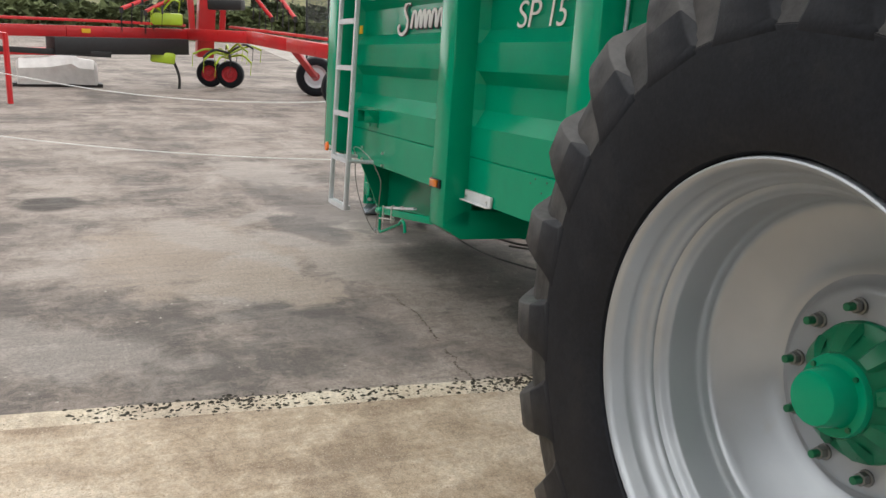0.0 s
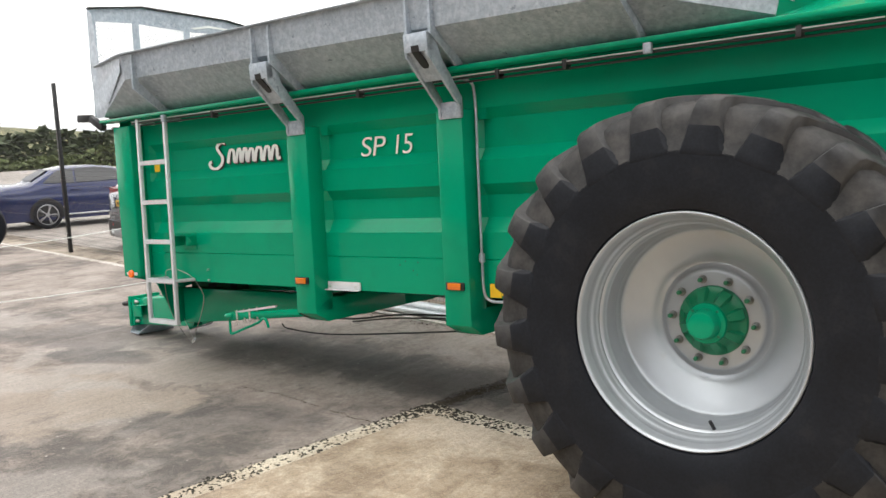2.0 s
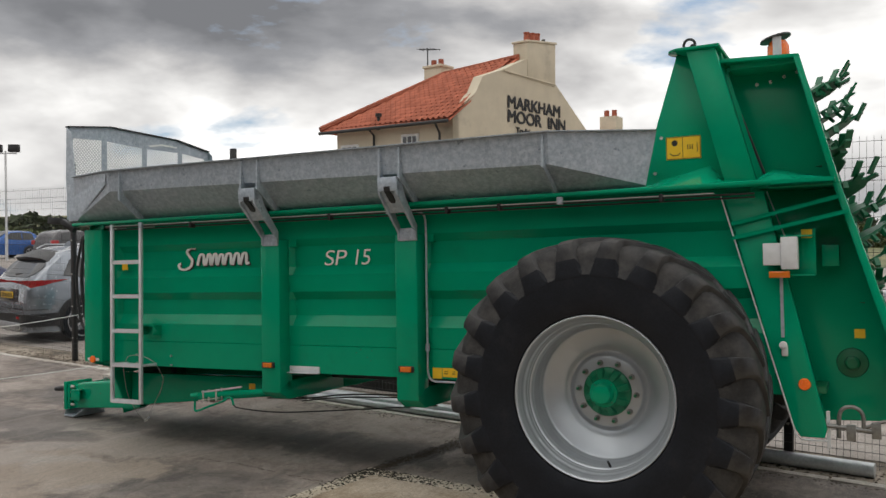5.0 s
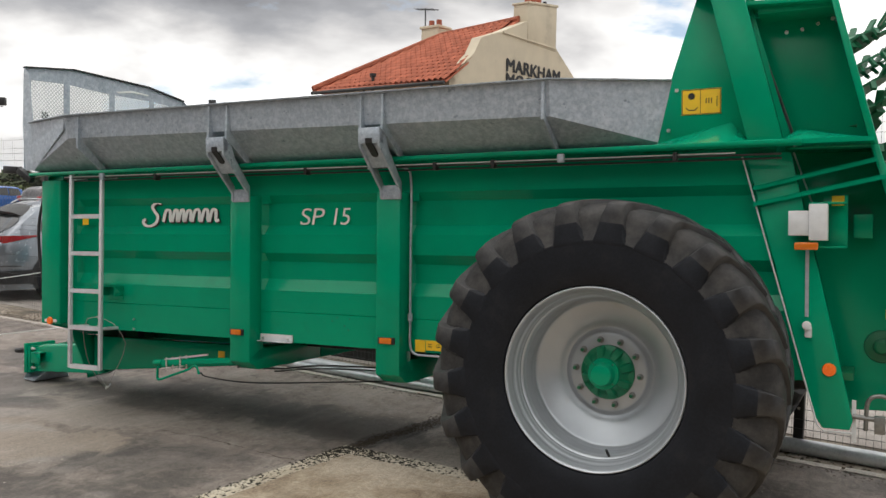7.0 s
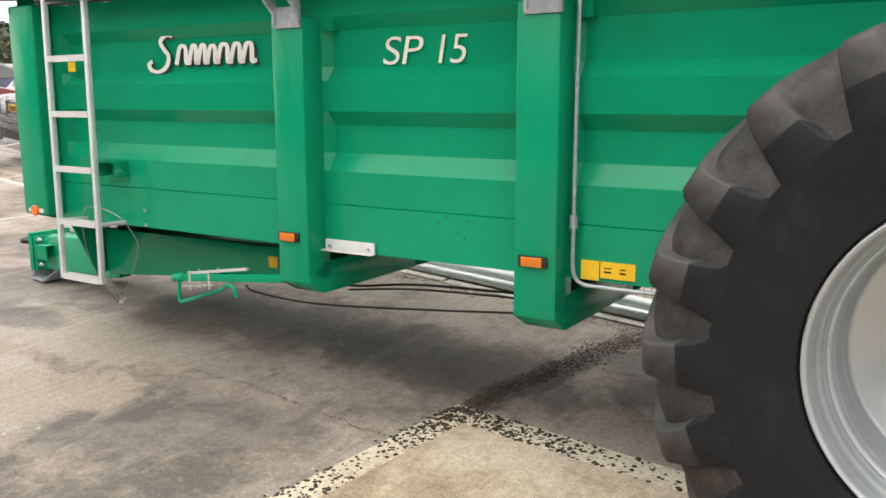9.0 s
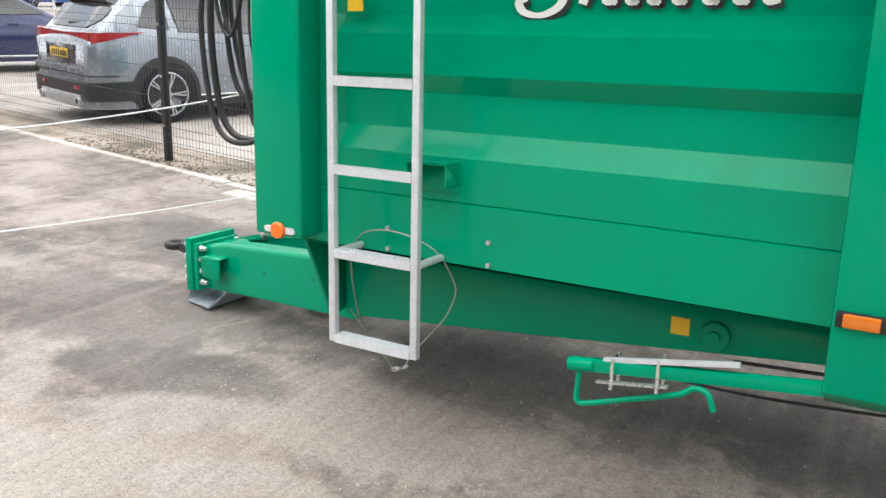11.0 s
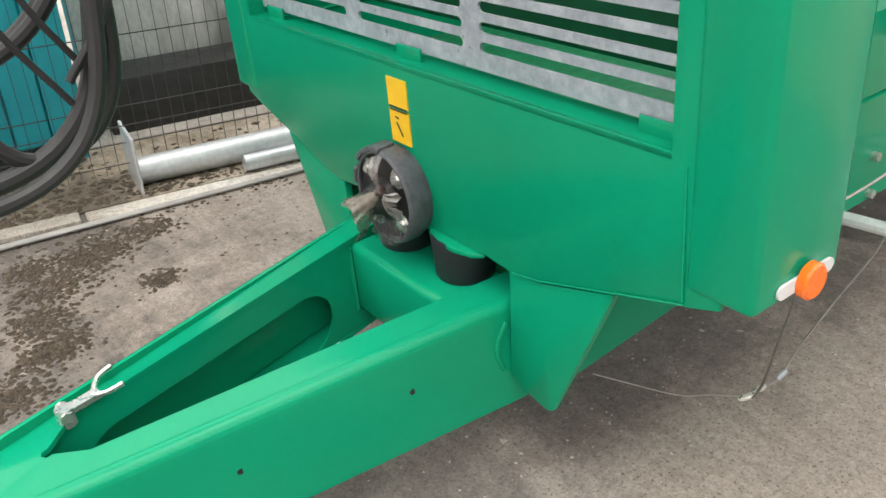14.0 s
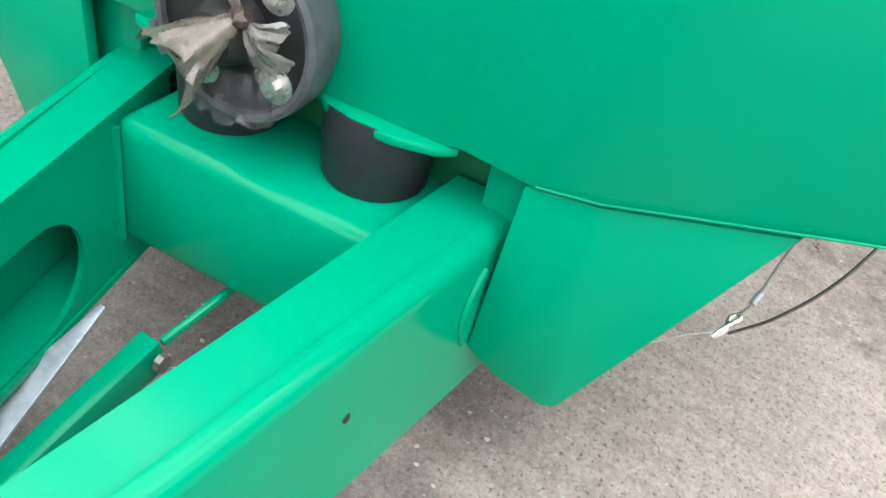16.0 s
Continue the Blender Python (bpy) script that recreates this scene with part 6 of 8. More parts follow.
# poles lying on the verge
def pole(x0, x1, off, rr, z, flange, label):
    bm = BM()
    tube(bm, [(x0, kerb_y(x0) + off, z), (x1, kerb_y(x1) + off, z)], rr, 20)
    t = thing("steel_pole", label, "pole", bm=bm, mat=GALV_POLE)
    if flange:
        b2 = BM()
        d = Vector((1, -0.136, 0)).normalized()
        p = Vector((x0, kerb_y(x0) + off, z))
        s = Vector((0.136, 1, 0)).normalized()
        u = Vector((0, 0, 1))
        loft(b2, [[p + d * w + s * a + u * b for a, b in ((-0.13, -0.075), (0.13, -0.075), (0.13, 0.185), (-0.13, 0.185))] for w in (-0.012, 0.0)])
        part("base_flange", b2, GALV_POLE, t, bevel=0.003)


GALV_POLE = material("bright_galvanised_pole", (0.60, 0.62, 0.64), 0.38, metal=0.5, vary=0.12, scale=7, grain=0.08, grain_scale=50)
pole(-5.02, 1.42, 0.235, 0.057, 0.068, True, "long galvanised pole with a square base flange lying on the verge")
pole(-4.62, 0.3, 0.115, 0.036, 0.048, False, "thinner galvanised pole lying beside the kerb")
RODSTEEL = material("dull_steel_rod", (0.36, 0.345, 0.33), 0.55, metal=0.3, vary=0.2, scale=9)
for off in (0.0, 0.016):
    bm = BM()
    tube(bm, [(-7.60, 2.743 + off, 0.018), (-4.30, 2.485 + off, 0.012)], 0.0075, 8)
    thing("steel_rod", "thin dull steel rod lying along the kerb", "rod", group="rods by the kerb", bm=bm, mat=RODSTEEL)

# ---------------------------------------------------------------- behind the fence
TEAL = material("teal_painted_steel", (0.012, 0.33, 0.40), 0.4, vary=0.1, scale=5, dirt=(0.03, 0.27, 0.31), dirt_amount=0.2)
store = thing("steel_store", "teal painted ribbed steel store behind the fence", "container", pose(-6.42, 3.20, 0.03, 0, 0, -1.5))
bm = BM()
rng = []
for k in range(23):
    x = 1.32 * k / 22
    rng.append((x, 0.0 if k % 2 else 0.018))
box(bm, 0, 1.34, 0.02, 1.6, 0.10, 2.1)
part("body", bm, TEAL, store, bevel=0.01)
me = None
for k in range(9):
    bm = BM()
    box(bm, 0.004, 0.142, -0.004, 0.02, 0.115, 2.08)
    me = me or finish("panel", bm, TEAL, 0.006)
    part("panel", me, None, store, at=Matrix.Translation((0.012 + 0.147 * k, 0, 0)))
for x in (0.02, 1.20):
    bm = BM()
    box(bm, x, x + 0.12, 0.05, 0.2, 0.0, 0.10)
    part("foot", bm, TEAL, store)
CONC = material("stained_concrete_wall", (0.60, 0.59, 0.57), 0.85, vary=0.2, scale=3, grain=0.12, grain_scale=70, dirt=(0.16, 0.155, 0.15), dirt_amount=0.35, dirt_scale=2.2, stretch=(1, 1, 0.4))
bm = BM()
box(bm, 0, 2.1, 0, 0.14, 0, 2.0)
thing("concrete_wall", "stained grey concrete wall panels behind the fence", "wall", pose(-4.92, 3.75, 0.0, 0, 0, -6), kind="structure", bm=bm, mat=CONC, bevel=0.01)
bm = BM()
box(bm, 0, 2.1, 0, 0.3, 0, 0.28)
thing("wall_plinth", "dark plinth of the concrete wall", "wall", pose(-4.92, 3.42, 0.0, 0, 0, -6), kind="structure", bm=bm, mat=DARK, bevel=0.01)

# ---------------------------------------------------------------- cars
GLASS = bpy.data.materials.new("tinted_car_glass")
GLASS.use_nodes = True
gb = GLASS.node_tree.nodes["Principled BSDF"]
gb.inputs["Base Color"].default_value, gb.inputs["Roughness"].default_value, gb.inputs["Specular IOR Level"].default_value = (0.02, 0.022, 0.025, 1), 0.05, 0.9
REDLENS = material("red_lamp_lens", (0.35, 0.008, 0.012), 0.15, vary=0.1, scale=30, coat=0.7)
ALLOY = material("alloy_wheel", (0.50, 0.51, 0.53), 0.32, metal=0.7, vary=0.06, scale=20)
PLATE = material("yellow_number_plate", (0.72, 0.45, 0.03), 0.4, vary=0.05)


def car(name, at, paint, label, prof, glass, width, wheel_r, wheels, tail=True, plate_z=0.75, spokes=10, trim=True, arch=0.055):
    """prof: side outline (x forward from the rear, z); glass: the cabin outline that is glazed; wheels: x of the axles."""
    t = thing(name, label, "car", at, group="parked cars")
    hw = width / 2
    zb = max(z for x, z in prof) * 0.56
    def half(x, z):
        k = max(0.0, (z - zb) / (max(q for _, q in prof) - zb))
        xs_ = [p[0] for p in prof]
        e = min(x - min(xs_), max(xs_) - x)
        nose = 0.79 + 0.21 * math.sqrt(1 - (1 - min(max(e, 0.0) / 0.5, 1.0)) ** 2)
        return hw * nose * (1 - 0.27 * k ** 1.1) * (0.965 if z < 0.35 else 1.0)
    # body from cross-cuts
    end = max(p[0] for p in prof)
    xs_ = sorted({round(p[0], 3) for p in prof} | {0.15 * k for k in range(int(end / 0.15) + 1)} | {0.04, 0.08, end - 0.04, end - 0.09})
    up = sorted(prof, key=lambda p: p[0])
    ux, uz = [p[0] for p in up], [p[1] for p in up]
    bm = BM()
    rings = []
    for x in xs_:
        zt = float(np.interp(x, ux, uz))
        levels = [0.20, 0.34, 0.55, min(zb, zt - 0.02), zt - 0.09 if zt > zb + 0.12 else zt - 0.012, zt - 0.03 if zt > zb + 0.12 else zt - 0.006, zt]
        levels = [max(levels[:i + 1]) for i in range(7)]
        left = [(x, half(x, z) * (1.0 if i < 5 else 0.88 if i == 5 else 0.6), z) for i, z in enumerate(levels)]
        rings.append([(a, -b, c) for a, b, c in left] + left[::-1])
    loft(bm, rings)
    body = part("body", bm, paint, t, smooth=50)
    for sgn in (-1, 1):
        for k, pane in enumerate(glass):
            bm = BM()
            lo_x, hi_x = min(p[0] for p in pane), max(p[0] for p in pane)
            cols = []
            for i in range(9):
                x = lo_x + 0.001 + (hi_x - lo_x - 0.002) * i / 8
                zs = [a[1] + (b[1] - a[1]) * (x - a[0]) / (b[0] - a[0]) for a, b in zip(pane, pane[1:] + pane[:1]) if (a[0] - x) * (b[0] - x) <= 0 and abs(a[0] - b[0]) > 1e-6]
                cols.append([bm.verts.new((x, sgn * (half(x, z) + 0.012), z)) for z in (min(zs) + (max(zs) - min(zs)) * j / 4 for j in range(5))])
            for a, b in zip(cols, cols[1:]):
                for j in range(4):
                    bm.faces.new((a[j], b[j], b[j + 1], a[j + 1]))
            part("side_window", bm, GLASS, body)
        if trim:
            bm = BM()
            tube(bm, [(wheels[0] + 0.45, sgn * (hw - 0.005), 0.30), (wheels[1] - 0.45, sgn * (hw - 0.005), 0.30)], 0.02, 6)
            part("sill_trim", bm, ALLOY if name == "saloon_car" else BLACK, body)
            for x in (wheels[0] + 0.55, wheels[0] + 1.35):
                bm = BM()
                box(bm, x, x + 0.20, sgn * (hw + 0.002) - 0.012, sgn * (hw + 0.002) + 0.012, 0.86, 0.89)
                part("door_handle", bm, paint, body, bevel=0.006)
        for x in wheels:
            bm = BM()
            lathe(bm, [(sgn * -0.20, wheel_r - 0.03), (sgn * -0.19, wheel_r), (sgn * -0.02, wheel_r), (sgn * 0.0, wheel_r - 0.03), (sgn * 0.005, wheel_r - 0.09), (sgn * -0.02, wheel_r - 0.10), (sgn * -0.06, wheel_r - 0.12), (sgn * -0.08, 0.02)], (x, sgn * (hw + 0.022), wheel_r), "y", 32)
            w = part("wheel", bm, RUBBER, t, smooth=40)
            bm = BM()
            lathe(bm, [(sgn * 0.0, wheel_r + 0.04), (sgn * 0.006, wheel_r + 0.035), (sgn * 0.006, 0.001)], (x, sgn * (hw + 0.003), wheel_r), "y", 32)
            bmesh.ops.delete(bm, geom=[v for v in bm.verts if v.co.z < 0.19], context="VERTS")
            part("wheel_well", bm, INK, body)
            bm = BM()
            lathe(bm, [(sgn * 0.004, wheel_r - 0.083), (sgn * 0.01, wheel_r - 0.095), (sgn * -0.01, wheel_r - 0.105)], (x, sgn * (hw + 0.022), wheel_r), "y", 32, True)
            for k in range(spokes):
                a = 2 * math.pi * k / spokes
                for da in (-0.09, 0.09):
                    beam(bm, (x + 0.04 * math.cos(a), sgn * (hw + 0.014), wheel_r + 0.04 * math.sin(a)), (x + (wheel_r - 0.1) * math.cos(a + da), sgn * (hw + 0.022), wheel_r + (wheel_r - 0.1) * math.sin(a + da)), 0.016, 0.02, (0, 1, 0))
            lathe(bm, [(sgn * 0.006, 0.001), (sgn * 0.006, 0.05), (sgn * -0.02, 0.05)], (x, sgn * (hw + 0.022), wheel_r), "y", 16)
            part("alloy", bm, ALLOY, w)
            bm = BM()
            lathe(bm, [(sgn * 0.004, wheel_r + arch), (sgn * 0.012, wheel_r + 0.03), (sgn * -0.05, wheel_r + 0.02)], (x, sgn * (hw + 0.008), wheel_r + 0.01), "y", 32, True)
            bmesh.ops.delete(bm, geom=[v for v in bm.verts if v.co.z < 0.24], context="VERTS")
            part("wheel_arch", bm, BLACK, body)
    return t, body, half


BLUE = material("dark_blue_metallic", (0.008, 0.017, 0.085), 0.2, metal=0.2, vary=0.05, coat=0.8)
SILVERCAR = material("silver_grey_metallic", (0.25, 0.275, 0.31), 0.22, metal=0.5, vary=0.05, coat=0.8)
BLUE2 = material("bright_blue_metallic", (0.008, 0.085, 0.32), 0.25, metal=0.3, vary=0.05, coat=0.7)
REDCAR = material("red_car_paint", (0.30, 0.012, 0.02), 0.25, vary=0.05, coat=0.7)
DARKCAR = material("dark_grey_car_paint", (0.035, 0.03, 0.035), 0.25, vary=0.05, coat=0.7)

SALOON = [(0.0, 0.62), (0.03, 0.95), (0.40, 1.03), (0.87, 1.06), (1.40, 1.36), (1.80, 1.42), (2.35, 1.42), (2.85, 1.36), (3.50, 1.02), (4.15, 0.92), (4.60, 0.80), (4.78, 0.60)]
S_GLASS = [[(1.17, 1.06), (1.53, 1.34), (1.87, 1.37), (1.87, 1.03)], [(1.91, 1.03), (1.91, 1.37), (2.45, 1.37), (2.80, 1.31), (3.23, 1.06)]]
SUV = [(0.0, 0.55), (0.02, 0.95), (0.10, 1.08), (0.40, 1.40), (0.62, 1.57), (0.95, 1.65), (1.7, 1.65), (2.3, 1.58), (3.05, 1.12), (3.5, 1.04), (4.2, 0.92), (4.42, 0.62)]
U_GLASS = [[(0.60, 1.16), (0.74, 1.42), (0.98, 1.53), (1.0, 1.12)], [(1.05, 1.10), (1.03, 1.56), (1.75, 1.57), (1.75, 1.08)], [(1.80, 1.08), (1.80, 1.57), (2.25, 1.51), (2.85, 1.12), (2.85, 1.06)]]
HATCH = [(0.0, 0.55), (0.03, 0.95), (0.25, 1.35), (0.5, 1.46), (1.2, 1.5), (1.8, 1.46), (2.5, 1.08), (3.2, 0.96), (3.75, 0.75), (3.85, 0.55)]
H_GLASS = [[(0.42, 1.0), (0.5, 1.34), (1.1, 1.40), (1.1, 0.98)], [(1.15, 0.98), (1.15, 1.40), (1.75, 1.38), (2.25, 1.05)]]


def at_wheel(wx, wy, head, axle, width, z=0.02):
    """Pose of a car whose rear offside wheel stands at (wx, wy), heading along head (degrees from +x)."""
    a = radians(head)
    f, rgt = Vector((math.cos(a), math.sin(a), 0)), Vector((math.sin(a), -math.cos(a), 0))
    o = Vector((wx, wy, z)) - f * axle - rgt * (width / 2)
    return Matrix.Translation(o) @ Matrix.Rotation(a, 4, "Z")


t, body, hf = car("saloon_car", at_wheel(-18.1, 6.15, 74, 1.20, 1.8), BLUE, "dark blue metallic saloon with multi-spoke alloy wheels, parked", SALOON, S_GLASS, 1.8, 0.325, (1.20, 4.0), spokes=5)
for sgn in (-1, 1):
    bm = BM()
    box(bm, -0.025, 0.22, sgn * 0.50 - 0.2, sgn * 0.50 + 0.2, 0.74, 0.90)
    part("tail_lamp", bm, REDLENS, body, bevel=0.03)
bm = BM()
for vv in [[bm.verts.new((0.95, s * 0.60, 1.125)) for s in (-1, 1)] + [bm.verts.new((1.37, s * 0.52, 1.365)) for s in (1, -1)]]:
    bm.faces.new(vv)
part("rear_window", bm, GLASS, body)

SUV_AT = Matrix.Translation((-12.12, 4.42, 0.02)) @ Matrix.Rotation(radians(75.1), 4, "Z")
t, body, hf = car("suv_car", SUV_AT, SILVERCAR, "silver-grey family SUV with black cladding and a red lamp bar, parked", SUV, U_GLASS, 1.86, 0.355, (0.90, 3.57), spokes=5, arch=0.095)
rear_x = lambda z: float(np.interp(z, [p[1] for p in SUV[:6]], [p[0] for p in SUV[:6]]))
roof_z = lambda x: float(np.interp(x, [p[0] for p in SUV], [p[1] for p in SUV]))


def rear_band(name, mat, z_of, side, off, parent, label="", y_min=0.0, bevel=0.0):
    """A band that follows the tail from y_min round the corners to x = side; z_of(s) gives its edges, s from 0 to 1."""
    for sgns in ((-1,), (1,)) if y_min > 0 else ((-1, 1),):
        bm, line = BM(), []
        for sg in sgns:
            half_line = []
            for k in range(19):
                s_ = k / 18
                z0, z1 = z_of(s_)
                xr = rear_x((z0 + z1) / 2)
                yc = hf(xr, (z0 + z1) / 2)
                if s_ < 0.6:
                    y = y_min + (yc - y_min) * s_ / 0.6
                    half_line.append((xr - off, sg * y, z0, z1))
                else:
                    x = xr + (side - xr) * ((s_ - 0.6) / 0.4) ** 1.5
                    half_line.append((x - off * (1 - (s_ - 0.6) / 0.4), sg * (hf(x, (z0 + z1) / 2) + off), z0, z1))
            line = half_line if y_min > 0 else (half_line[::-1][:-1] if sg < 0 else line) + (half_line if sg > 0 else [])
        loft(bm, [[(x, y, z0), (x + 0.03, y * 0.985, z0), (x + 0.03, y * 0.985, z1), (x, y, z1)] for x, y, z0, z1 in line])
        band = part(name, bm, mat, parent, label, smooth=40)
    return band


# rear window: broad and rounded below, drawn out to points under the spoiler
bm = BM()
rows = []
for i in range(9):
    x = 0.135 + 0.265 * i / 8
    wide = 0.60 + 0.30 * math.sin(min(1.0, i / 6) * math.pi / 2) - (0.06 if i == 8 else 0)
    rows.append([bm.verts.new((x - 0.004, hf(x, roof_z(x)) * wide * f / 8, roof_z(x) - 0.11 * max(0.0, abs(wide * f / 8) - 0.6) ** 1.0 + 0.012)) for f in range(-8, 9)])
for a, b in zip(rows, rows[1:]):
    for k in range(16):
        bm.faces.new((a[k], b[k], b[k + 1], a[k + 1]))
part("rear_window", bm, GLASS, body, smooth=50)
bm = BM()
loft(bm, [[(0.355 + dx, y, 1.435 - dz), (0.64, y, 1.56 - dz), (0.66, y, 1.60 - dz), (0.33 + dx, y, 1.475 - dz)] for y, dx, dz in ((-0.66, 0.10, 0.075), (-0.5, 0.02, 0.02), (0, 0, 0), (0.5, 0.02, 0.02), (0.66, 0.10, 0.075))])
part("roof_spoiler", bm, BLACK, body, smooth=40)
bm = BM()
loft(bm, [[(0.98 + 0.10 * k, -0.012 * (1 - k), 1.65 + 0.10 * k), (1.16 - 0.02 * k, -0.012 * (1 - k), 1.65 + 0.10 * k), (1.16 - 0.02 * k, 0.012 * (1 - k) + 0.002, 1.65 + 0.10 * k), (0.98 + 0.10 * k, 0.012 * (1 - k) + 0.002, 1.65 + 0.10 * k)] for k in (0.0, 0.5, 0.95)])
part("roof_fin", bm, SILVERCAR, body)
bm = BM()
tube(bm, [(0.17, 0.02, 1.165), (0.20, -0.22, 1.175)], 0.022, 8)
tube(bm, [(0.17, 0.02, 1.165), (0.19, 0.34, 1.165)], 0.010, 8)
part("rear_wiper", bm, BLACK, body)
rear_band("tail_lamp", REDLENS, lambda s_: (1.035 - 0.075 * math.sin(min(1.0, s_ / 0.62) * math.pi / 2) ** 2 + 0.13 * max(0.0, (s_ - 0.62) / 0.38) ** 1.3, 1.060 + 0.025 * min(1.0, s_ / 0.6) + 0.015 * max(0.0, s_ - 0.6)), 0.66, 0.014, body, "dark red full-width lamp bar")
bump = rear_band("rear_bumper", BLACK, lambda s_: (0.30, 0.50 + 0.04 * max(0.0, s_ - 0.4)), 0.47, 0.03, body, "black plastic bumper")
rear_band("bumper_crease", SILVERCAR, lambda s_: (0.60, 0.665), 0.40, 0.022, body)
rear_band("shut_line", BLACK, lambda s_: (0.585, 0.597), 0.30, 0.010, body)
bm = BM()
loft(bm, [[(-0.045, y, z0), (0.05, y, z0), (0.05, y, 0.36), (-0.035, y, 0.36)] for y, z0 in ((-0.60, 0.30), (-0.45, 0.22), (0.45, 0.22), (0.60, 0.30))])
part("bumper_skid", bm, ALLOY, bump, bevel=0.01)
for sgn in (-1, 1):
    bm = BM()
    loft(bm, [[(x - 0.045, y, z0), (x, y, z0), (x, y, z1), (x - 0.045, y, z1)] for x, y, z0, z1 in ((0.0, sgn * 0.46, 0.42, 0.46), (0.03, sgn * 0.66, 0.40, 0.47), (0.10, sgn * 0.78, 0.42, 0.47))])
    part("rear_reflector", bm, REDLENS, body, bevel=0.006)
    bm = BM()
    lathe(bm, [(-0.07, 0.035), (-0.07, 0.052), (0.08, 0.052), (0.08, 0.035)], (0, sgn * 0.56, 0.275), "x", 16, True)
    part("exhaust_tip", bm, CHROME, bump)
    bm = BM()
    loft(bm, [[(x, sgn * (hf(x, 0.8) + 0.01), z) for z in (0.20, 0.32)] + [(x, sgn * (hf(x, 0.8) - 0.04), z) for z in (0.32, 0.20)] for x in (1.30, 2.2, 3.16)])
    sill = part("sill_cladding", bm, BLACK, body)
    bm = BM()
    tube(bm, [(1.35, sgn * (hf(2, 0.8) + 0.012), 0.325), (3.12, sgn * (hf(2, 0.8) + 0.012), 0.325)], 0.012, 6)
    part("chrome_strip", bm, CHROME, sill)
    bm = BM()
    loft(bm, [[(2.60 + dx, sgn * y, z) for dx, z in ((0, 1.02), (0.14, 1.02), (0.16, 1.15), (0.02, 1.17))] for y in (0.86, 0.98, 1.09)])
    part("door_mirror", bm, SILVERCAR, body, bevel=0.03)
    bm = BM()
    tube(bm, [(0.75, sgn * 0.60, 1.60), (0.9, sgn * 0.60, 1.68), (2.1, sgn * 0.60, 1.675), (2.3, sgn * 0.60, 1.60)], 0.014, 6)
    part("roof_rail", bm, ALLOY, body)
bm = BM()
box(bm, -0.004, 0.03, -0.42, 0.42, 0.70, 0.93)
recess = part("plate_recess", bm, DARKCAR, body, bevel=0.012)
bm = BM()
box(bm, -0.014, -0.004, -0.26, 0.26, 0.765, 0.875)
part("number_plate", bm, PLATE, recess, "yellow number plate", bevel=0.003)
for k in range(7):
    bm = BM()
    box(bm, -0.0165, -0.0145, -0.225 + 0.066 * k, -0.185 + 0.066 * k, 0.785, 0.850)
    part("plate_bar", bm, INK, recess)

for nm, pt, lab, x, y, hd in (("hatchback_car", BLUE2, "bright blue hatchback parked in the far row", -23.5, 20.5, 205), ("hatchback_car", REDCAR, "dark red hatchback parked in the far row", -21.0, 21.5, 205), ("hatchback_car", DARKCAR, "dark grey hatchback parked in the far row", -18.6, 22.4, 205), ("hatchback_car", DARKCAR, "dark grey hatchback parked in the far row", -26.4, 19.5, 205)):
    car(nm, at_wheel(x, y, hd - 180, 0.75, 1.7), pt, lab, HATCH, H_GLASS, 1.7, 0.3, (0.75, 3.1), spokes=5, trim=False)
# the far corner of the car park lies higher
bm = BM()
loft(bm, [[(-29.5, y0, -0.1), (-62, y0 - 3, -0.1), (-62, y0 - 3, z), (-29.5, y0, z)] for y0, z in ((16.5, 0.02), (19.5, 0.56), (34, 0.60))])
thing("raised_car_park", "pale raised parking terrace beyond the fence", "pavement", kind="structure", bm=bm, mat=CARPARK)
for pt, lab, x, y, head in ((BLUE2, "bright blue hatchback parked on the raised terrace", -40.7, 26.4, -92), (DARKCAR, "dark grey hatchback with red tail lamps on the raised terrace", -33.6, 21.6, 88)):
    far_body = car("hatchback_car", Matrix.Translation((x, y, 0.58)) @ Matrix.Rotation(radians(head), 4, "Z"), pt, lab, HATCH, H_GLASS, 1.7, 0.31, (0.75, 3.1), spokes=5, trim=False)[1]
    for sgn in (-1, 1):
        bm = BM()
        box(bm, -0.01, 0.30, sgn * 0.72 - 0.12, sgn * 0.72 + 0.12, 0.80, 1.02)
        part("tail_lamp", bm, REDLENS, far_body, bevel=0.03)
        bm = BM()
        loft(bm, [[(x_, sgn * y_, 0.66), (x_ + 0.06, sgn * y_, 0.66), (x_ + 0.02, sgn * y_, 0.80), (x_ - 0.08, sgn * y_, 0.80)] for x_, y_ in ((3.72, 0.40), (3.62, 0.74))])
        part("head_lamp", bm, GLASS, far_body, bevel=0.02)
    bm = BM()
    bm.faces.new([bm.verts.new(p) for p in ((1.83, -0.58, 1.46), (2.46, -0.68, 1.115), (2.46, 0.68, 1.115), (1.83, 0.58, 1.46))])
    part("windscreen", bm, GLASS, far_body)

# ---------------------------------------------------------------- the inn
STUCCO = material("cream_stucco", (0.56, 0.49, 0.37), 0.85, vary=0.08, scale=1.2, grain=0.05, grain_scale=60, dirt=(0.38, 0.33, 0.25), dirt_amount=0.2, dirt_scale=1.1)
TILE = material("orange_clay_pantile", (0.36, 0.112, 0.066), 0.85, vary=0.25, scale=3.0, grain=0.15, grain_scale=30, per_object=0.22, dirt=(0.18, 0.06, 0.038), dirt_amount=0.3, spec=0.2)
POT = material("terracotta_pot", (0.34, 0.09, 0.05), 0.8, vary=0.15, scale=8)
FRAME = material("white_window_paint", (0.70, 0.70, 0.68), 0.5, vary=0.05)
LETTER = material("black_painted_letters", (0.012, 0.012, 0.014), 0.6, vary=0.1)
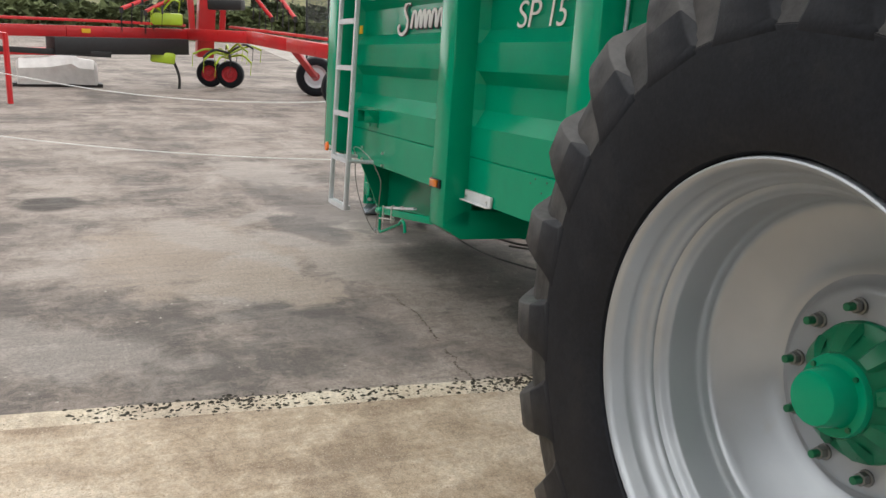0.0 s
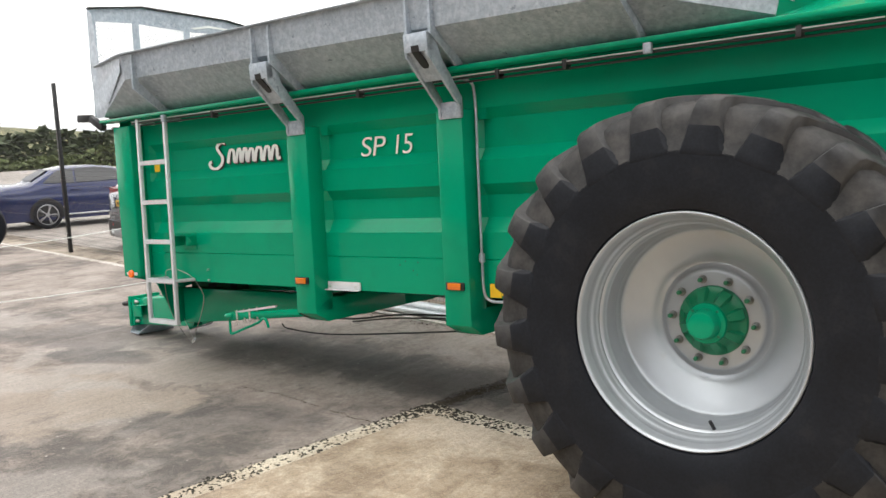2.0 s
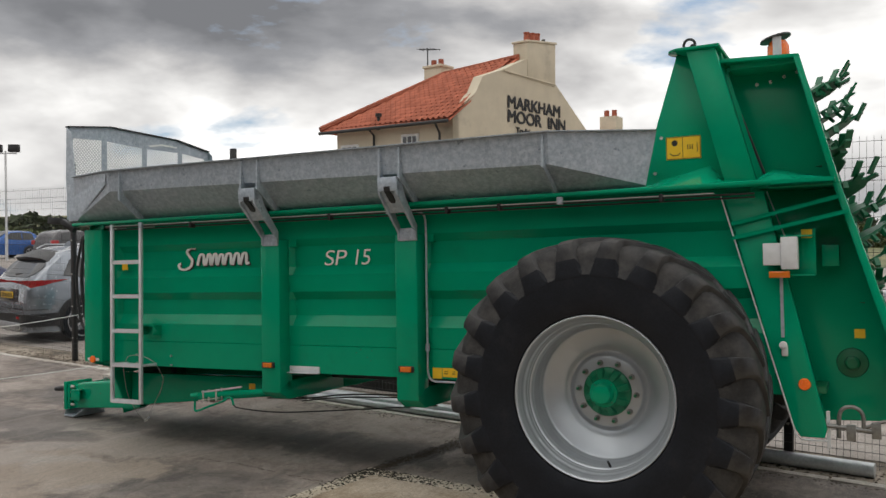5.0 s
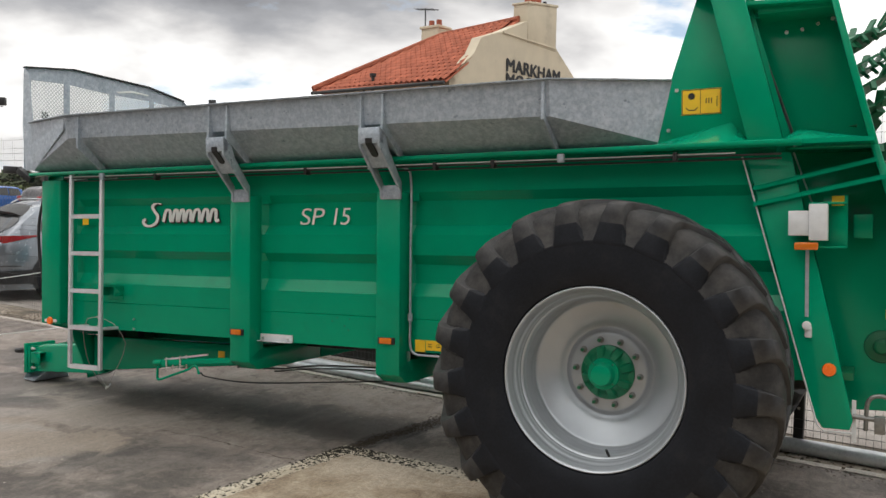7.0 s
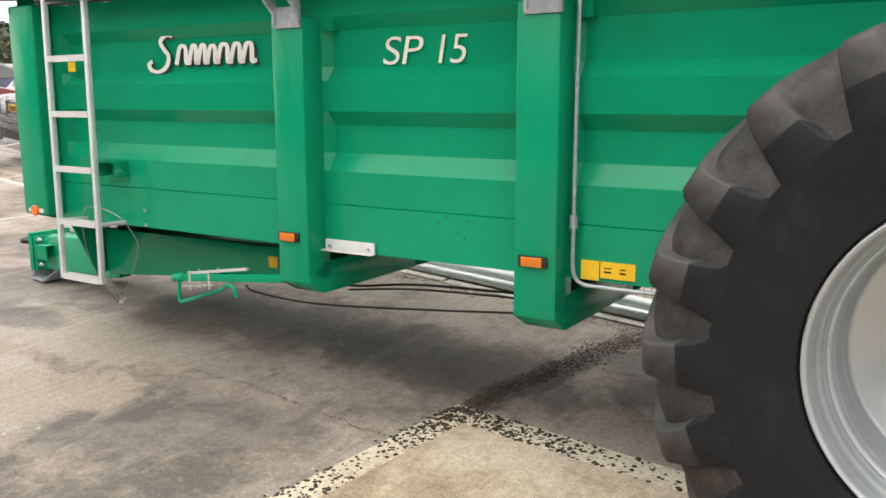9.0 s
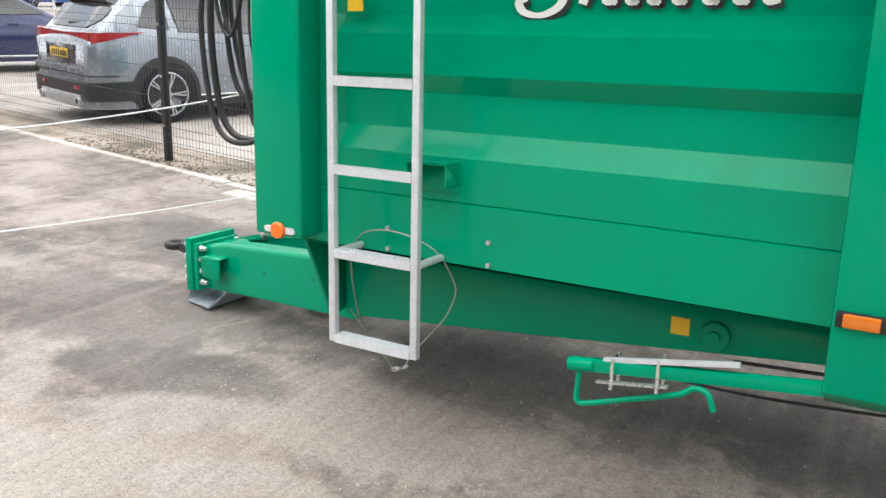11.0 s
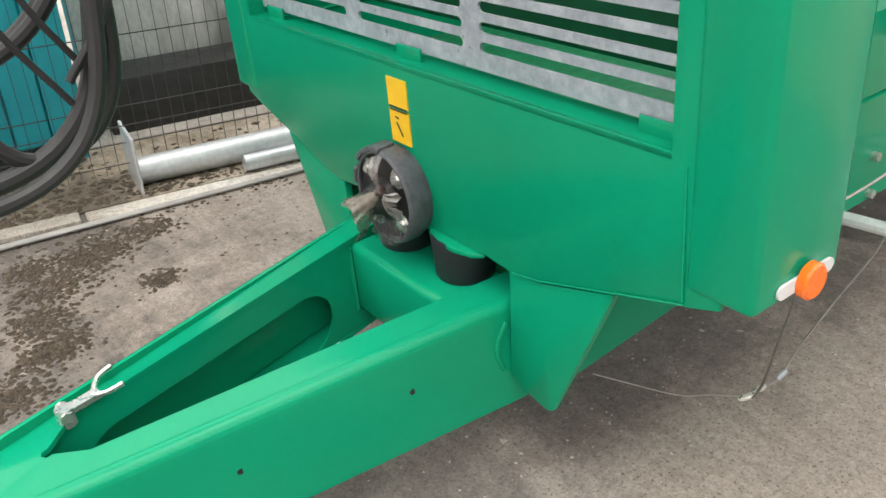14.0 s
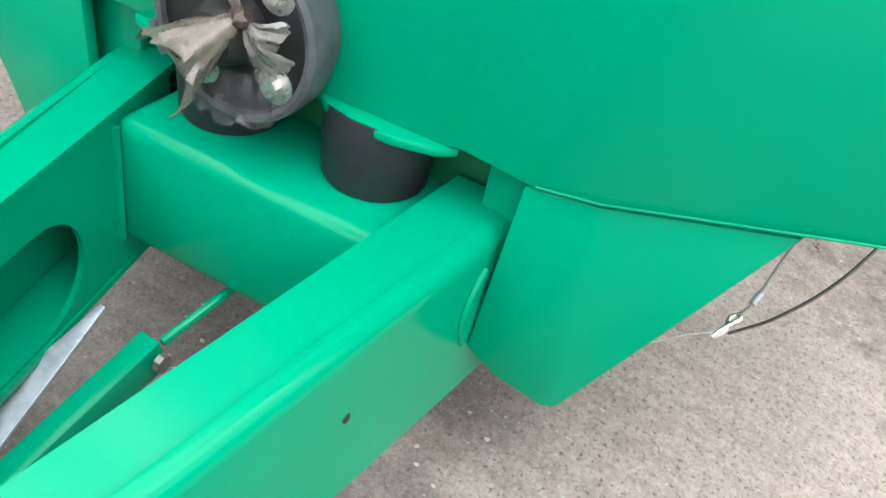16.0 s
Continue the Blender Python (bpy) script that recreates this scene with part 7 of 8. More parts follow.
inn = thing("inn", "cream rendered inn with an orange pantile roof and tall chimneys", "building", pose(-9.62, 16.9, 0, 0, 0, -11.5))
# own frame: +y runs along the gable wall, -x along the front wall
EZ = 5.33
gable = [(0, 0), (0, EZ), (1.15, 6.13), (1.5, 6.66), (2.55, 7.0), (3.93, 7.55), (5.70, 7.0), (7.9, 5.6), (8.4, 5.25), (8.4, 0)]
bm = BM()
prism(bm, gable, "x", -0.35, 0.0)
gw = part("gable_wall", bm, STUCCO, inn)
bm = BM()
prism(bm, [(0, 0), (0, EZ), (-4.8, EZ), (-4.8, 0)], "y", 0.0, 0.3)
fw = part("front_wall", bm, STUCCO, inn)
bm = BM()
prism(bm, [(8.1, 0), (8.1, 5.0), (8.4, 5.0), (8.4, 0)], "x", -6, -0.2)
part("back_wall", bm, STUCCO, inn)
bm = BM()
prism(bm, [(3.98, 6.9), (3.98, 8.12), (5.72, 8.32), (5.72, 6.85)], "x", -0.55, 0.02)
prism(bm, [(3.94, 8.11), (3.94, 8.18), (5.76, 8.39), (5.76, 8.31)], "x", -0.6, 0.06)
ch = part("chimney", bm, STUCCO, inn, bevel=0.02)
bm = BM()
tube(bm, [(0.03, 2.6, 6.98), (0.03, 5.68, 6.93)], 0.03, 6)
part("string_course", bm, STUCCO, gw)
for y in (4.35, 4.68, 5.01):
    bm = BM()
    lathe(bm, [(8.05, 0.10), (8.36, 0.09), (8.37, 0.105), (8.40, 0.105)], (-0.27, y, (y - 3.2) * 0.11), "z", 14)
    part("chimney_pot", bm, POT, ch)
bm = BM()
lathe(bm, [(8.3, 0.07), (8.47, 0.06)], (-0.27, 5.4, 0.0), "z", 10)
part("chimney_pot", bm, DARK, ch)
# pantile roof: rows of single tiles on the slope that faces the yard
RZ, RY = 7.62, 3.93
slope = math.atan2(RZ - EZ, RY)
ln = math.hypot(RY + 0.3, RZ - EZ + 0.22)
roof_bm = BM()
loft(roof_bm, [[(-5.1, -0.45, EZ - 0.22), (0.12, -0.30, EZ - 0.22), (0.12, -0.30, EZ - 0.16), (-5.1, -0.45, EZ - 0.16)], [(-3.45, RY, RZ - 0.26), (-0.3, RY, RZ - 0.06), (-0.3, RY, RZ), (-3.45, RY, RZ - 0.2)]])
loft(roof_bm, [[(-5.1, -0.45, EZ - 0.22), (-5.1, 8.6, EZ - 0.22), (-5.1, 8.6, EZ - 0.16)], [(-3.45, RY, RZ - 0.26), (-3.45, RY + 0.1, RZ - 0.26), (-3.45, RY + 0.1, RZ - 0.2)]])
loft(roof_bm, [[(-5.1, 8.6, EZ - 0.2), (0.0, 8.6, EZ - 0.2), (0.0, 8.6, EZ - 0.14)], [(-3.45, RY + 0.05, RZ - 0.26), (-0.3, RY + 0.05, RZ - 0.06), (-0.3, RY + 0.05, RZ)]])
roof = part("roof", roof_bm, TILE, inn)
bm = BM()
tw_, th_ = 0.21, 0.31
ring0 = []
for k in range(7):
    u = k / 6
    ring0.append((u * tw_, 0.032 * math.sin(u * 2 * math.pi)))
lo = [bm.verts.new((x, 0.0, z + 0.03)) for x, z in ring0]
hi = [bm.verts.new((x, th_ + 0.05, z)) for x, z in ring0]
for i in range(6):
    bm.faces.new((lo[i], lo[i + 1], hi[i + 1], hi[i]))
lo2 = [bm.verts.new((x, 0.0, z + 0.005)) for x, z in ring0]
for i in range(6):
    bm.faces.new((lo[i], lo2[i], lo2[i + 1], lo[i + 1]))
tile_me = finish("roof_tile", bm, TILE, 0, 40)
rows_n = int(ln / th_)
rr_ = random.Random(8)
for j in range(rows_n + 1):
    s = j * th_
    f = s / ln
    xl, xr = -5.1 + 1.65 * f, 0.12 - 0.42 * f - (0.22 if f > 0.40 else 0.0)
    nt_ = int((xr - xl) / tw_)
    for i in range(nt_ + 1):
        x = xr - tw_ * (i + 1)
        y = -0.32 + s * math.cos(slope)
        z = EZ - 0.12 + s * math.sin(slope) + 0.2 * f * min(0.0, (x + 0.3) / 3.15)
        part("roof_tile", tile_me, None, roof, at=Matrix.Translation((x, y, z)) @ Matrix.Rotation(slope + rr_.uniform(-0.01, 0.01), 4, "X"))
bm = BM()
for a, b in (((-3.45, RY, RZ - 0.17), (-0.3, RY, RZ + 0.03)), ((-5.1, -0.45, EZ - 0.1), (-3.45, RY, RZ - 0.17))):
    tube(bm, [Vector(a).lerp(Vector(b), k / 12) for k in range(13)], 0.11, 8)
part("ridge_tiles", bm, TILE, roof)
bm = BM()
tube(bm, [(-5.15, -0.46, EZ - 0.22), (0.1, -0.36, EZ - 0.22)], 0.055, 8)
tube(bm, [(-0.45, -0.30, EZ - 0.2), (-0.45, -0.06, EZ - 0.5), (-0.45, -0.06, 0)], 0.035, 8)
tube(bm, [(-3.1, -0.30, EZ - 0.2), (-3.1, -0.06, EZ - 0.4), (-3.1, -0.06, 0)], 0.035, 8)
part("gutter", bm, DARK, roof)
for x0, x1, z0, z1 in ((-1.98, -1.28, 3.75, 4.88), (-4.6, -3.8, 3.6, 4.72)):
    bm = BM()
    box(bm, x0, x1, -0.05, 0.02, z0, z1)
    w = part("window", bm, FRAME, fw, bevel=0.01)
    nx = 3
    for i in range(nx):
        for k in range(2):
            bm = BM()
            a, b = x0 + 0.06 + (x1 - x0 - 0.12) / nx * i, x0 + 0.06 + (x1 - x0 - 0.12) / nx * (i + 1)
            c, d = z0 + 0.06 + (z1 - z0 - 0.12) / 2 * k, z0 + 0.06 + (z1 - z0 - 0.12) / 2 * (k + 1)
            box(bm, a + 0.02, b - 0.02, -0.056, -0.05, c + 0.02, d - 0.02)
            part("pane", bm, GLASS, w)


def letters(body, size, y0, z0, sx, mat, depth=0.02):
    c = bpy.data.curves.new("lettering", "FONT")
    c.body, c.size, c.extrude = body, size, 0.004
    c.materials.append(mat)
    ob = new("lettering", c)
    ob.matrix_basis = Matrix.Translation((depth, y0, z0)) @ Matrix.Rotation(radians(90), 4, "Z") @ Matrix.Rotation(radians(90), 4, "X") @ Matrix.Diagonal((sx, 1, 1, 1))
    bpy.context.view_layer.update()
    thin = bpy.data.meshes.new_from_object(ob)
    bm_ = BM()
    for k_, (dy_, dz_) in enumerate(((-0.022, -0.012), (0.0, 0.0), (0.022, 0.012), (0.0, 0.016), (0.022, -0.012))):    # brush-thick strokes
        n0 = len(bm_.verts)
        bm_.from_mesh(thin)
        bm_.verts.ensure_lookup_table()
        for v_ in bm_.verts[n0:]:
            v_.co = ob.matrix_basis @ v_.co + Vector((0.0012 * k_, dy_ * size / 0.55, dz_ * size / 0.55))
    me_ = bpy.data.meshes.new("wall_lettering")
    bm_.to_mesh(me_)
    bm_.free()
    me_.materials.append(mat)
    bpy.data.meshes.remove(thin)
    bpy.data.objects.remove(ob)
    part("wall_lettering", me_, None, gw, "black painted wall lettering")


letters("MARKHAM", 0.55, 2.78, 5.85, 1.22, LETTER)
letters("MOOR  INN", 0.55, 2.78, 5.40, 1.22, LETTER)
letters("Traditional", 0.30, 3.3, 5.06, 1.0, LETTER)
# a second chimney behind the roof, with an aerial; another house beyond
bm = BM()
box(bm, -5.35, -4.55, 5.1, 5.8, 5.0, 8.15)
box(bm, -5.40, -4.50, 5.05, 5.85, 8.05, 8.15)
c2 = part("chimney", bm, STUCCO, inn, bevel=0.02)
for x in (-5.15, -4.8):
    bm = BM()
    lathe(bm, [(8.12, 0.11), (8.40, 0.10)], (x, 5.45, 0), "z", 12)
    part("chimney_pot", bm, POT, c2)
bm = BM()
cyl(bm, (-5.75, 5.8, 6.9), (-5.75, 5.8, 9.0), 0.025, 6)
cyl(bm, (-6.15, 5.7, 9.0), (-5.2, 5.9, 8.9), 0.016, 6)
for k in range(6):
    cyl(bm, (-6.1 + 0.16 * k, 5.55, 8.99 - 0.018 * k), (-6.1 + 0.16 * k, 6.0, 8.99 - 0.018 * k), 0.009, 5)
part("tv_aerial", bm, DARK, c2)
bm = BM()
cyl(bm, (-2.95, 0.0, 5.1), (-2.95, 0.0, 5.55), 0.05, 8)
lathe(bm, [(5.52, 0.10), (5.62, 0.10)], (-2.95, 0.0, 0), "z", 10)
part("flue", bm, DARK, inn)
house = thing("far_house", "rendered house with a red tiled roof beyond the inn", "building", pose(-14.2, 38, 0, 0, 0, -8))
bm = BM()
box(bm, -6, 2.2, 0, 7, 0, 5.6)
part("wall", bm, STUCCO, house)
bm = BM()
prism(bm, [(-0.4, 5.4), (3.5, 7.5), (7.4, 5.4)], "x", -6.2, 2.4)
part("roof", bm, TILE, house)
bm = BM()
box(bm, 1.45, 2.4, 2.9, 3.9, 6.6, 8.25)
c3 = part("chimney", bm, STUCCO, house, bevel=0.02)
for x in (1.7, 2.15):
    bm = BM()
    lathe(bm, [(8.2, 0.15), (8.62, 0.14)], (x, 3.3, 0), "z", 12)
    part("chimney_pot", bm, POT, c3)
BRICK = material("red_brick_wall", (0.30, 0.09, 0.055), 0.85, vary=0.2, scale=6, grain=0.2, grain_scale=40)
out = thing("brick_outbuilding", "low red brick outbuilding behind the fence", "building", pose(4.2, 14.5, 0, 0, 0, -8))
bm = BM()
box(bm, 0, 9, 0, 5, 0, 2.3)
part("wall", bm, BRICK, out)
bm = BM()
prism(bm, [(-0.3, 2.25), (2.5, 3.9), (5.3, 2.25)], "x", -0.3, 9.3)
part("roof", bm, TILE, out)
car("hatchback_car", at_wheel(3.6, 8.6, 170, 0.75, 1.7), DARKCAR, "dark grey hatchback parked by the outbuilding", HATCH, H_GLASS, 1.7, 0.3, (0.75, 3.1), spokes=5, trim=False)

# ---------------------------------------------------------------- hedge, field and hill
LEAF = material("hedge_leaves", (0.095, 0.115, 0.050), 0.9, vary=0.35, scale=1.1, grain=0.2, grain_scale=9, spec=0.2)
LEAF2 = material("dark_hedge_leaves", (0.065, 0.080, 0.045), 0.9, vary=0.35, scale=0.9, grain=0.2, grain_scale=7, spec=0.2)
sheet("field", [(-240, -120), (-72, -60), (-72, 110), (-240, 260)], 0.04, GRASS, "dry grass field beyond the car park", "field")
sheet("grass_bank", [(-62, 58), (10, 41), (60, 60), (60, 200), (-62, 260)], 0.03, GRASS, "dry grass field beyond the car park", "field")


def hedge(name, pts, height, depth, n, mat, label, seed, leaf=0.5):
    rr = random.Random(seed)
    verts, faces = [], []
    seg = [(Vector(a), Vector(b)) for a, b in zip(pts, pts[1:])]
    tot = sum((b - a).length for a, b in seg)
    for k in range(n):
        s = rr.random() * tot
        for a, b in seg:
            if s <= (b - a).length:
                break
            s -= (b - a).length
        d = (b - a).normalized()
        p = a + d * s
        hh = height * (0.72 + 0.5 * noise.noise(Vector((p.x * 0.10, p.y * 0.10, seed))) + 0.22 * noise.noise(Vector((p.x * 0.45, p.y * 0.45, seed + 5))))
        z = hh * (1 - rr.random() ** 1.6)
        p = p + Vector((-d.y, d.x)) * rr.gauss(0, depth * 0.35) * (1 - 0.6 * z / max(hh, 0.1))
        c = Vector((p.x, p.y, z))
        base = len(verts)
        q = leaf * rr.uniform(0.5, 1.2)
        for _ in range(4):
            verts.append(c + Vector((rr.gauss(0, q), rr.gauss(0, q), rr.gauss(0, q * 0.7))))
        faces += [(base, base + 1, base + 2), (base + 1, base + 3, base + 2), (base, base + 2, base + 3)]
    me_ = bpy.data.meshes.new(name)
    me_.from_pydata([tuple(v_) for v_ in verts], [], faces)
    me_.materials.append(mat)
    return tagged(new(name, me_), label, "hedge", kind="stuff")


hedge("hedge", [(-74, -60), (-74, 30), (-66, 75), (-20, 95), (40, 100)], 2.7, 3.0, 42000, LEAF, "tall dense green hedge along the field", 2, 0.24)
# the second row is out of view, added to dim the panels' reflections
hedge("tree_belt", [(-45, -24), (-20, -25), (10, -26), (40, -22), (60, -16)], 11.0, 4.0, 24000, LEAF2, "unseen dark tree screen added to dim reflections and side light", 5, 0.6)
hedge("woodland", [(-150, -140), (-150, 60), (-120, 170), (0, 220)], 6.0, 14.0, 26000, LEAF2, "dark woodland on the hillside", 3, 0.6)
bm = BM()
rows = []
for k in range(61):
    y = -500 + 25 * k
    h1 = 12 + 7 * noise.noise(Vector((y * 0.006, 1.0, 0))) + 4 * math.exp(-((y - 120) / 130) ** 2)
    rows.append([bm.verts.new((-330 - 60 * s_, y, h1 * math.sin(min(1.0, s_ * 1.0) * math.pi / 2) if s_ else 0)) for s_ in (0, 0.35, 0.7, 1.0, 2.5)])
for a, b in zip(rows, rows[1:]):
    for i in range(4):
        bm.faces.new((a[i], a[i + 1], b[i + 1], b[i]))
HILL = ground_material("distant_hill_fields", (0.11, 0.12, 0.05), (0.24, 0.21, 0.10), (0.05, 0.065, 0.03), (0.04, 0.05, 0.025), gs=0.02)
thing("hill", "low hill of fields and woods on the horizon", "hill", kind="structure", bm=bm, mat=HILL)

# floodlight mast and a notice board
mast = thing("lamp_post", "tall slim lamp post with twin floodlights", "lamp post", pose(-37.0, 22.2, 0, 0, 0, 30))
bm = BM()
cyl(bm, (0, 0, 0), (0, 0, 6.0), 0.07, 10, 0.05)
part("mast", bm, LAMPGREY, mast)
bm = BM()
box(bm, -0.55, 0.55, -0.03, 0.03, 5.85, 5.92)
part("crossbar", bm, LAMPGREY, mast)
for x in (-0.42, 0.42):
    bm = BM()
    box(bm, x - 0.26, x + 0.26, -0.12, 0.12, 5.94, 6.32)
    part("floodlight", bm, BLACK, mast, bevel=0.03)
sign = thing("notice_board", "small white and red notice board on posts", "sign", pose(-41.0, 29.0, 0, 0, 0, 50))
bm = BM()
box(bm, -0.5, 0.5, -0.03, 0.03, 0.9, 1.9)
part("board", bm, FRAME, sign)
bm = BM()
box(bm, -0.42, 0.0, -0.04, -0.031, 1.1, 1.8)
part("red_panel", bm, REDCAR, sign)
for x in (-0.45, 0.45):
    bm = BM()
    cyl(bm, (x, 0, 0), (x, 0, 2.0), 0.04, 8)
    part("sign_post", bm, LAMPGREY, sign)

# ---------------------------------------------------------------- hay rake and tractor across the yard
RAKE = material("red_machine_paint", (0.55, 0.018, 0.022), 0.35, vary=0.08, scale=3, coat=0.3)
LIME = material("lime_green_machine_paint", (0.36, 0.50, 0.02), 0.38, vary=0.1, scale=4, coat=0.3)
RIMPALE = material("pale_rim_paint", (0.55, 0.57, 0.60), 0.4, vary=0.06)
RIMRED = material("red_wheel_paint", (0.45, 0.02, 0.03), 0.4, vary=0.1)


def farm_wheel(parent, x, y, rr, w, mat_rim, hub=None, turn=0.0, lugs=0):
    m = Matrix.Translation((x, y, rr)) @ Matrix.Rotation(radians(turn), 4, "Z")
    bm = BM()
    lathe(bm, [(-w / 2, rr * 0.58), (-w / 2 - 0.01, rr * 0.75), (-w * 0.46, rr * 0.93), (-w * 0.3, rr), (w * 0.3, rr), (w * 0.46, rr * 0.93), (w / 2 + 0.01, rr * 0.75), (w / 2, rr * 0.58)], (0, 0, 0), "y", 32, True)
    for k in range(lugs):
        a = 2 * math.pi * k / lugs
        beam(bm, (rr * math.cos(a), -w * 0.48, rr * math.sin(a)), ((rr + 0.01) * math.cos(a + 0.2), 0, (rr + 0.01) * math.sin(a + 0.2)), 0.05, 0.06, (math.cos(a), 0, math.sin(a)))
        beam(bm, (rr * math.cos(a + 0.1), w * 0.48, rr * math.sin(a + 0.1)), ((rr + 0.01) * math.cos(a + 0.3), 0, (rr + 0.01) * math.sin(a + 0.3)), 0.05, 0.06, (math.cos(a), 0, math.sin(a)))
    wh = part("wheel", bm, RUBBER, parent, at=m)
    bm = BM()
    lathe(bm, [(-w * 0.46, rr * 0.62), (-w * 0.48, rr * 0.57), (-w * 0.40, rr * 0.54), (-w * 0.30, rr * 0.45), (-w * 0.30, 0.05), (w * 0.1, 0.05), (w * 0.1, rr * 0.5), (w * 0.42, rr * 0.6)], (0, 0, 0), "y", 28, True)
    part("rim", bm, mat_rim, wh)
    bm = BM()
    lathe(bm, [(-w * 0.5, 0.001), (-w * 0.5, rr * 0.18), (-w * 0.35, rr * 0.22), (-w * 0.1, rr * 0.24)], (0, 0, 0), "y", 16)
    part("hub", bm, hub or mat_rim, wh)


rake = thing("hay_rake", "red rotary hay rake with folded tine arms, parked", "farm machine")


def poly_beam(name, pts, w, h, mat, label=""):
    bm = BM()
    for a, b in zip(pts, pts[1:]):
        beam(bm, a, b, w, h)
    return part(name, bm, mat, rake, label, bevel=0.01)


poly_beam("drawbar", [(-18.6, -5.2, 1.24), (-19.6, -1.6, 1.28), (-20.85, 1.15, 1.29)], 0.18, 0.24, RAKE)
poly_beam("main_beam", [(-20.85, 1.15, 1.29), (-19.06, 2.29, 1.30), (-16.99, 2.72, 1.21), (-14.9, 3.22, 1.12)], 0.18, 0.27, RAKE)
poly_beam("upper_rail", [(-18.5, -5.0, 1.52), (-19.5, -0.6, 1.52), (-20.62, 1.06, 1.49)], 0.06, 0.06, RAKE)
poly_beam("rear_rail", [(-20.14, 2.03, 1.51), (-17.98, 2.52, 1.45), (-14.95, 3.23, 1.36)], 0.06, 0.06, RAKE)
poly_beam("tool_box", [(-19.2, -1.9, 0.98), (-20.5, 1.0, 1.0)], 0.45, 0.36, BLACK)
poly_beam("lower_frame", [(-18.4, -4.2, 0.95), (-19.5, -0.7, 0.80)], 0.12, 0.12, DARK)
bm = BM()
beam(bm, (-21.05, 1.55, 0.75), (-21.0, 1.75, 3.9), 0.42, 0.40, (0, 1, 0))
beam(bm, (-20.8, 1.95, 1.3), (-20.75, 2.05, 3.2), 0.14, 0.14, (0, 1, 0))
beam(bm, (-20.8, 1.25, 1.3), (-20.85, 1.2, 2.6), 0.16, 0.14, (0, 1, 0))
part("rotor_mast", bm, RAKE, rake, bevel=0.02)
bm = BM()
beam(bm, (-21.0, 1.0, 3.6), (-20.4, 2.4, 3.6), 0.5, 0.25)
part("mast_head", bm, RAKE, rake, bevel=0.03)
for p in ((-19.66, -1.35, 1.02), (-19.86, -0.9, 1.02), (-19.8, -1.1, 1.30)):
    bm = BM()
    beam(bm, (p[0] + 0.235, p[1] - 0.16, p[2]), (p[0] + 0.16, p[1] + 0.02, p[2]), 0.01, 0.09)
    part("beam_decal", bm, YELLOW, rake, "yellow decal")
for ctrl in (((-20.14, 2.04, 2.91), (-19.32, 2.52, 2.47), (-18.73, 2.81, 2.3), (-17.84, 3.04, 1.77)), ((-20.14, 2.03, 2.73), (-19.34, 2.4, 2.28), (-18.95, 2.78, 1.75)), ((-19.89, 2.25, 3.13), (-19.12, 2.5, 2.96), (-18.42, 2.81, 2.81), (-17.85, 3.01, 2.59)),
             ((-20.2, 2.1, 3.45), (-18.96, 2.72, 3.21), (-18.16, 3.0, 3.08), (-17.23, 3.34, 2.86)), ((-20.74, 1.53, 2.79), (-20.34, 0.9, 2.43), (-20.11, 0.38, 2.16), (-19.49, -0.43, 1.8)), ((-20.75, 1.52, 2.6), (-20.26, 0.75, 2.11), (-19.94, 0.11, 1.77)),
             ((-20.79, 1.23, 2.78), (-20.23, 0.21, 2.76), (-19.49, -0.5, 2.91)), ((-20.8, 1.21, 2.46), (-20.41, 0.32, 2.44), (-20.0, -0.49, 2.56)), ((-20.6, 1.3, 3.3), (-20.1, 0.2, 3.35), (-19.6, -1.2, 3.2))):
    bm = BM()
    pts = curve_pts(ctrl, 6)
    tube(bm, pts, 0.045, 8)
    arm = part("tine_arm", bm, RAKE, rake)
    for k in range(4):
        p = pts[-1].lerp(pts[-8], k / 4)
        bm = BM()
        beam(bm, p + Vector((0, 0, 0.03)), p - Vector((0, 0, 0.09)), 0.07, 0.08, (0, 1, 0))
        tube(bm, [p - Vector((0, 0, 0.05)), p - Vector((0.02, 0.03, 0.5))], 0.009, 5)
        tube(bm, [p - Vector((0, 0, 0.05)), p - Vector((0.06, 0.0, 0.5))], 0.009, 5)
        part("tine_set", bm, DARK, arm)
rr3 = random.Random(4)
for cx, cy, cz, n, reach, up in ((-20.15, 2.0, 0.75, 14, 0.85, 0.0), (-20.15, 0.5, 1.75, 8, 0.5, 0.5), (-20.3, 0.6, 2.4, 7, 0.6, 0.5), (-20.5, 2.1, 2.5, 6, 0.35, 0.4)):
    for k in range(n):         # lime arms that hang round the rotors
        a = 6.28 * k / n + rr3.uniform(-0.2, 0.2)
        p0 = Vector((cx, cy, cz + 0.2 * rr3.random()))
        p1 = p0 + Vector((math.cos(a), math.sin(a), rr3.uniform(-0.3, 0.3) + up * rr3.uniform(-1, 1))) * reach * rr3.uniform(0.6, 1.0)
        bm = BM()
        tube(bm, curve_pts([p0, p0.lerp(p1, 0.6) + Vector((0, 0, 0.12)), p1], 5), 0.026, 6)
        tube(bm, [p1, p1 - Vector((0.03, 0.02, 0.3))], 0.008, 5)
        part("rotor_arm", bm, LIME if k % 3 else DARK, rake, "lime-green rotor arm")
bm = BM()
tube(bm, curve_pts([(-20.16, 0.62, 0.80), (-20.16, 0.74, 0.60), (-20.15, 0.83, 0.3), (-20.15, 0.82, 0.03)], 6), 0.035, 6)
part("stabiliser_leg", bm, DARK, rake)
bm = BM()
beam(bm, (-20.2, 0.2, 0.78), (-20.15, 0.75, 0.72), 0.3, 0.26)
part("gearbox", bm, LIME, rake, bevel=0.05)
bm = BM()
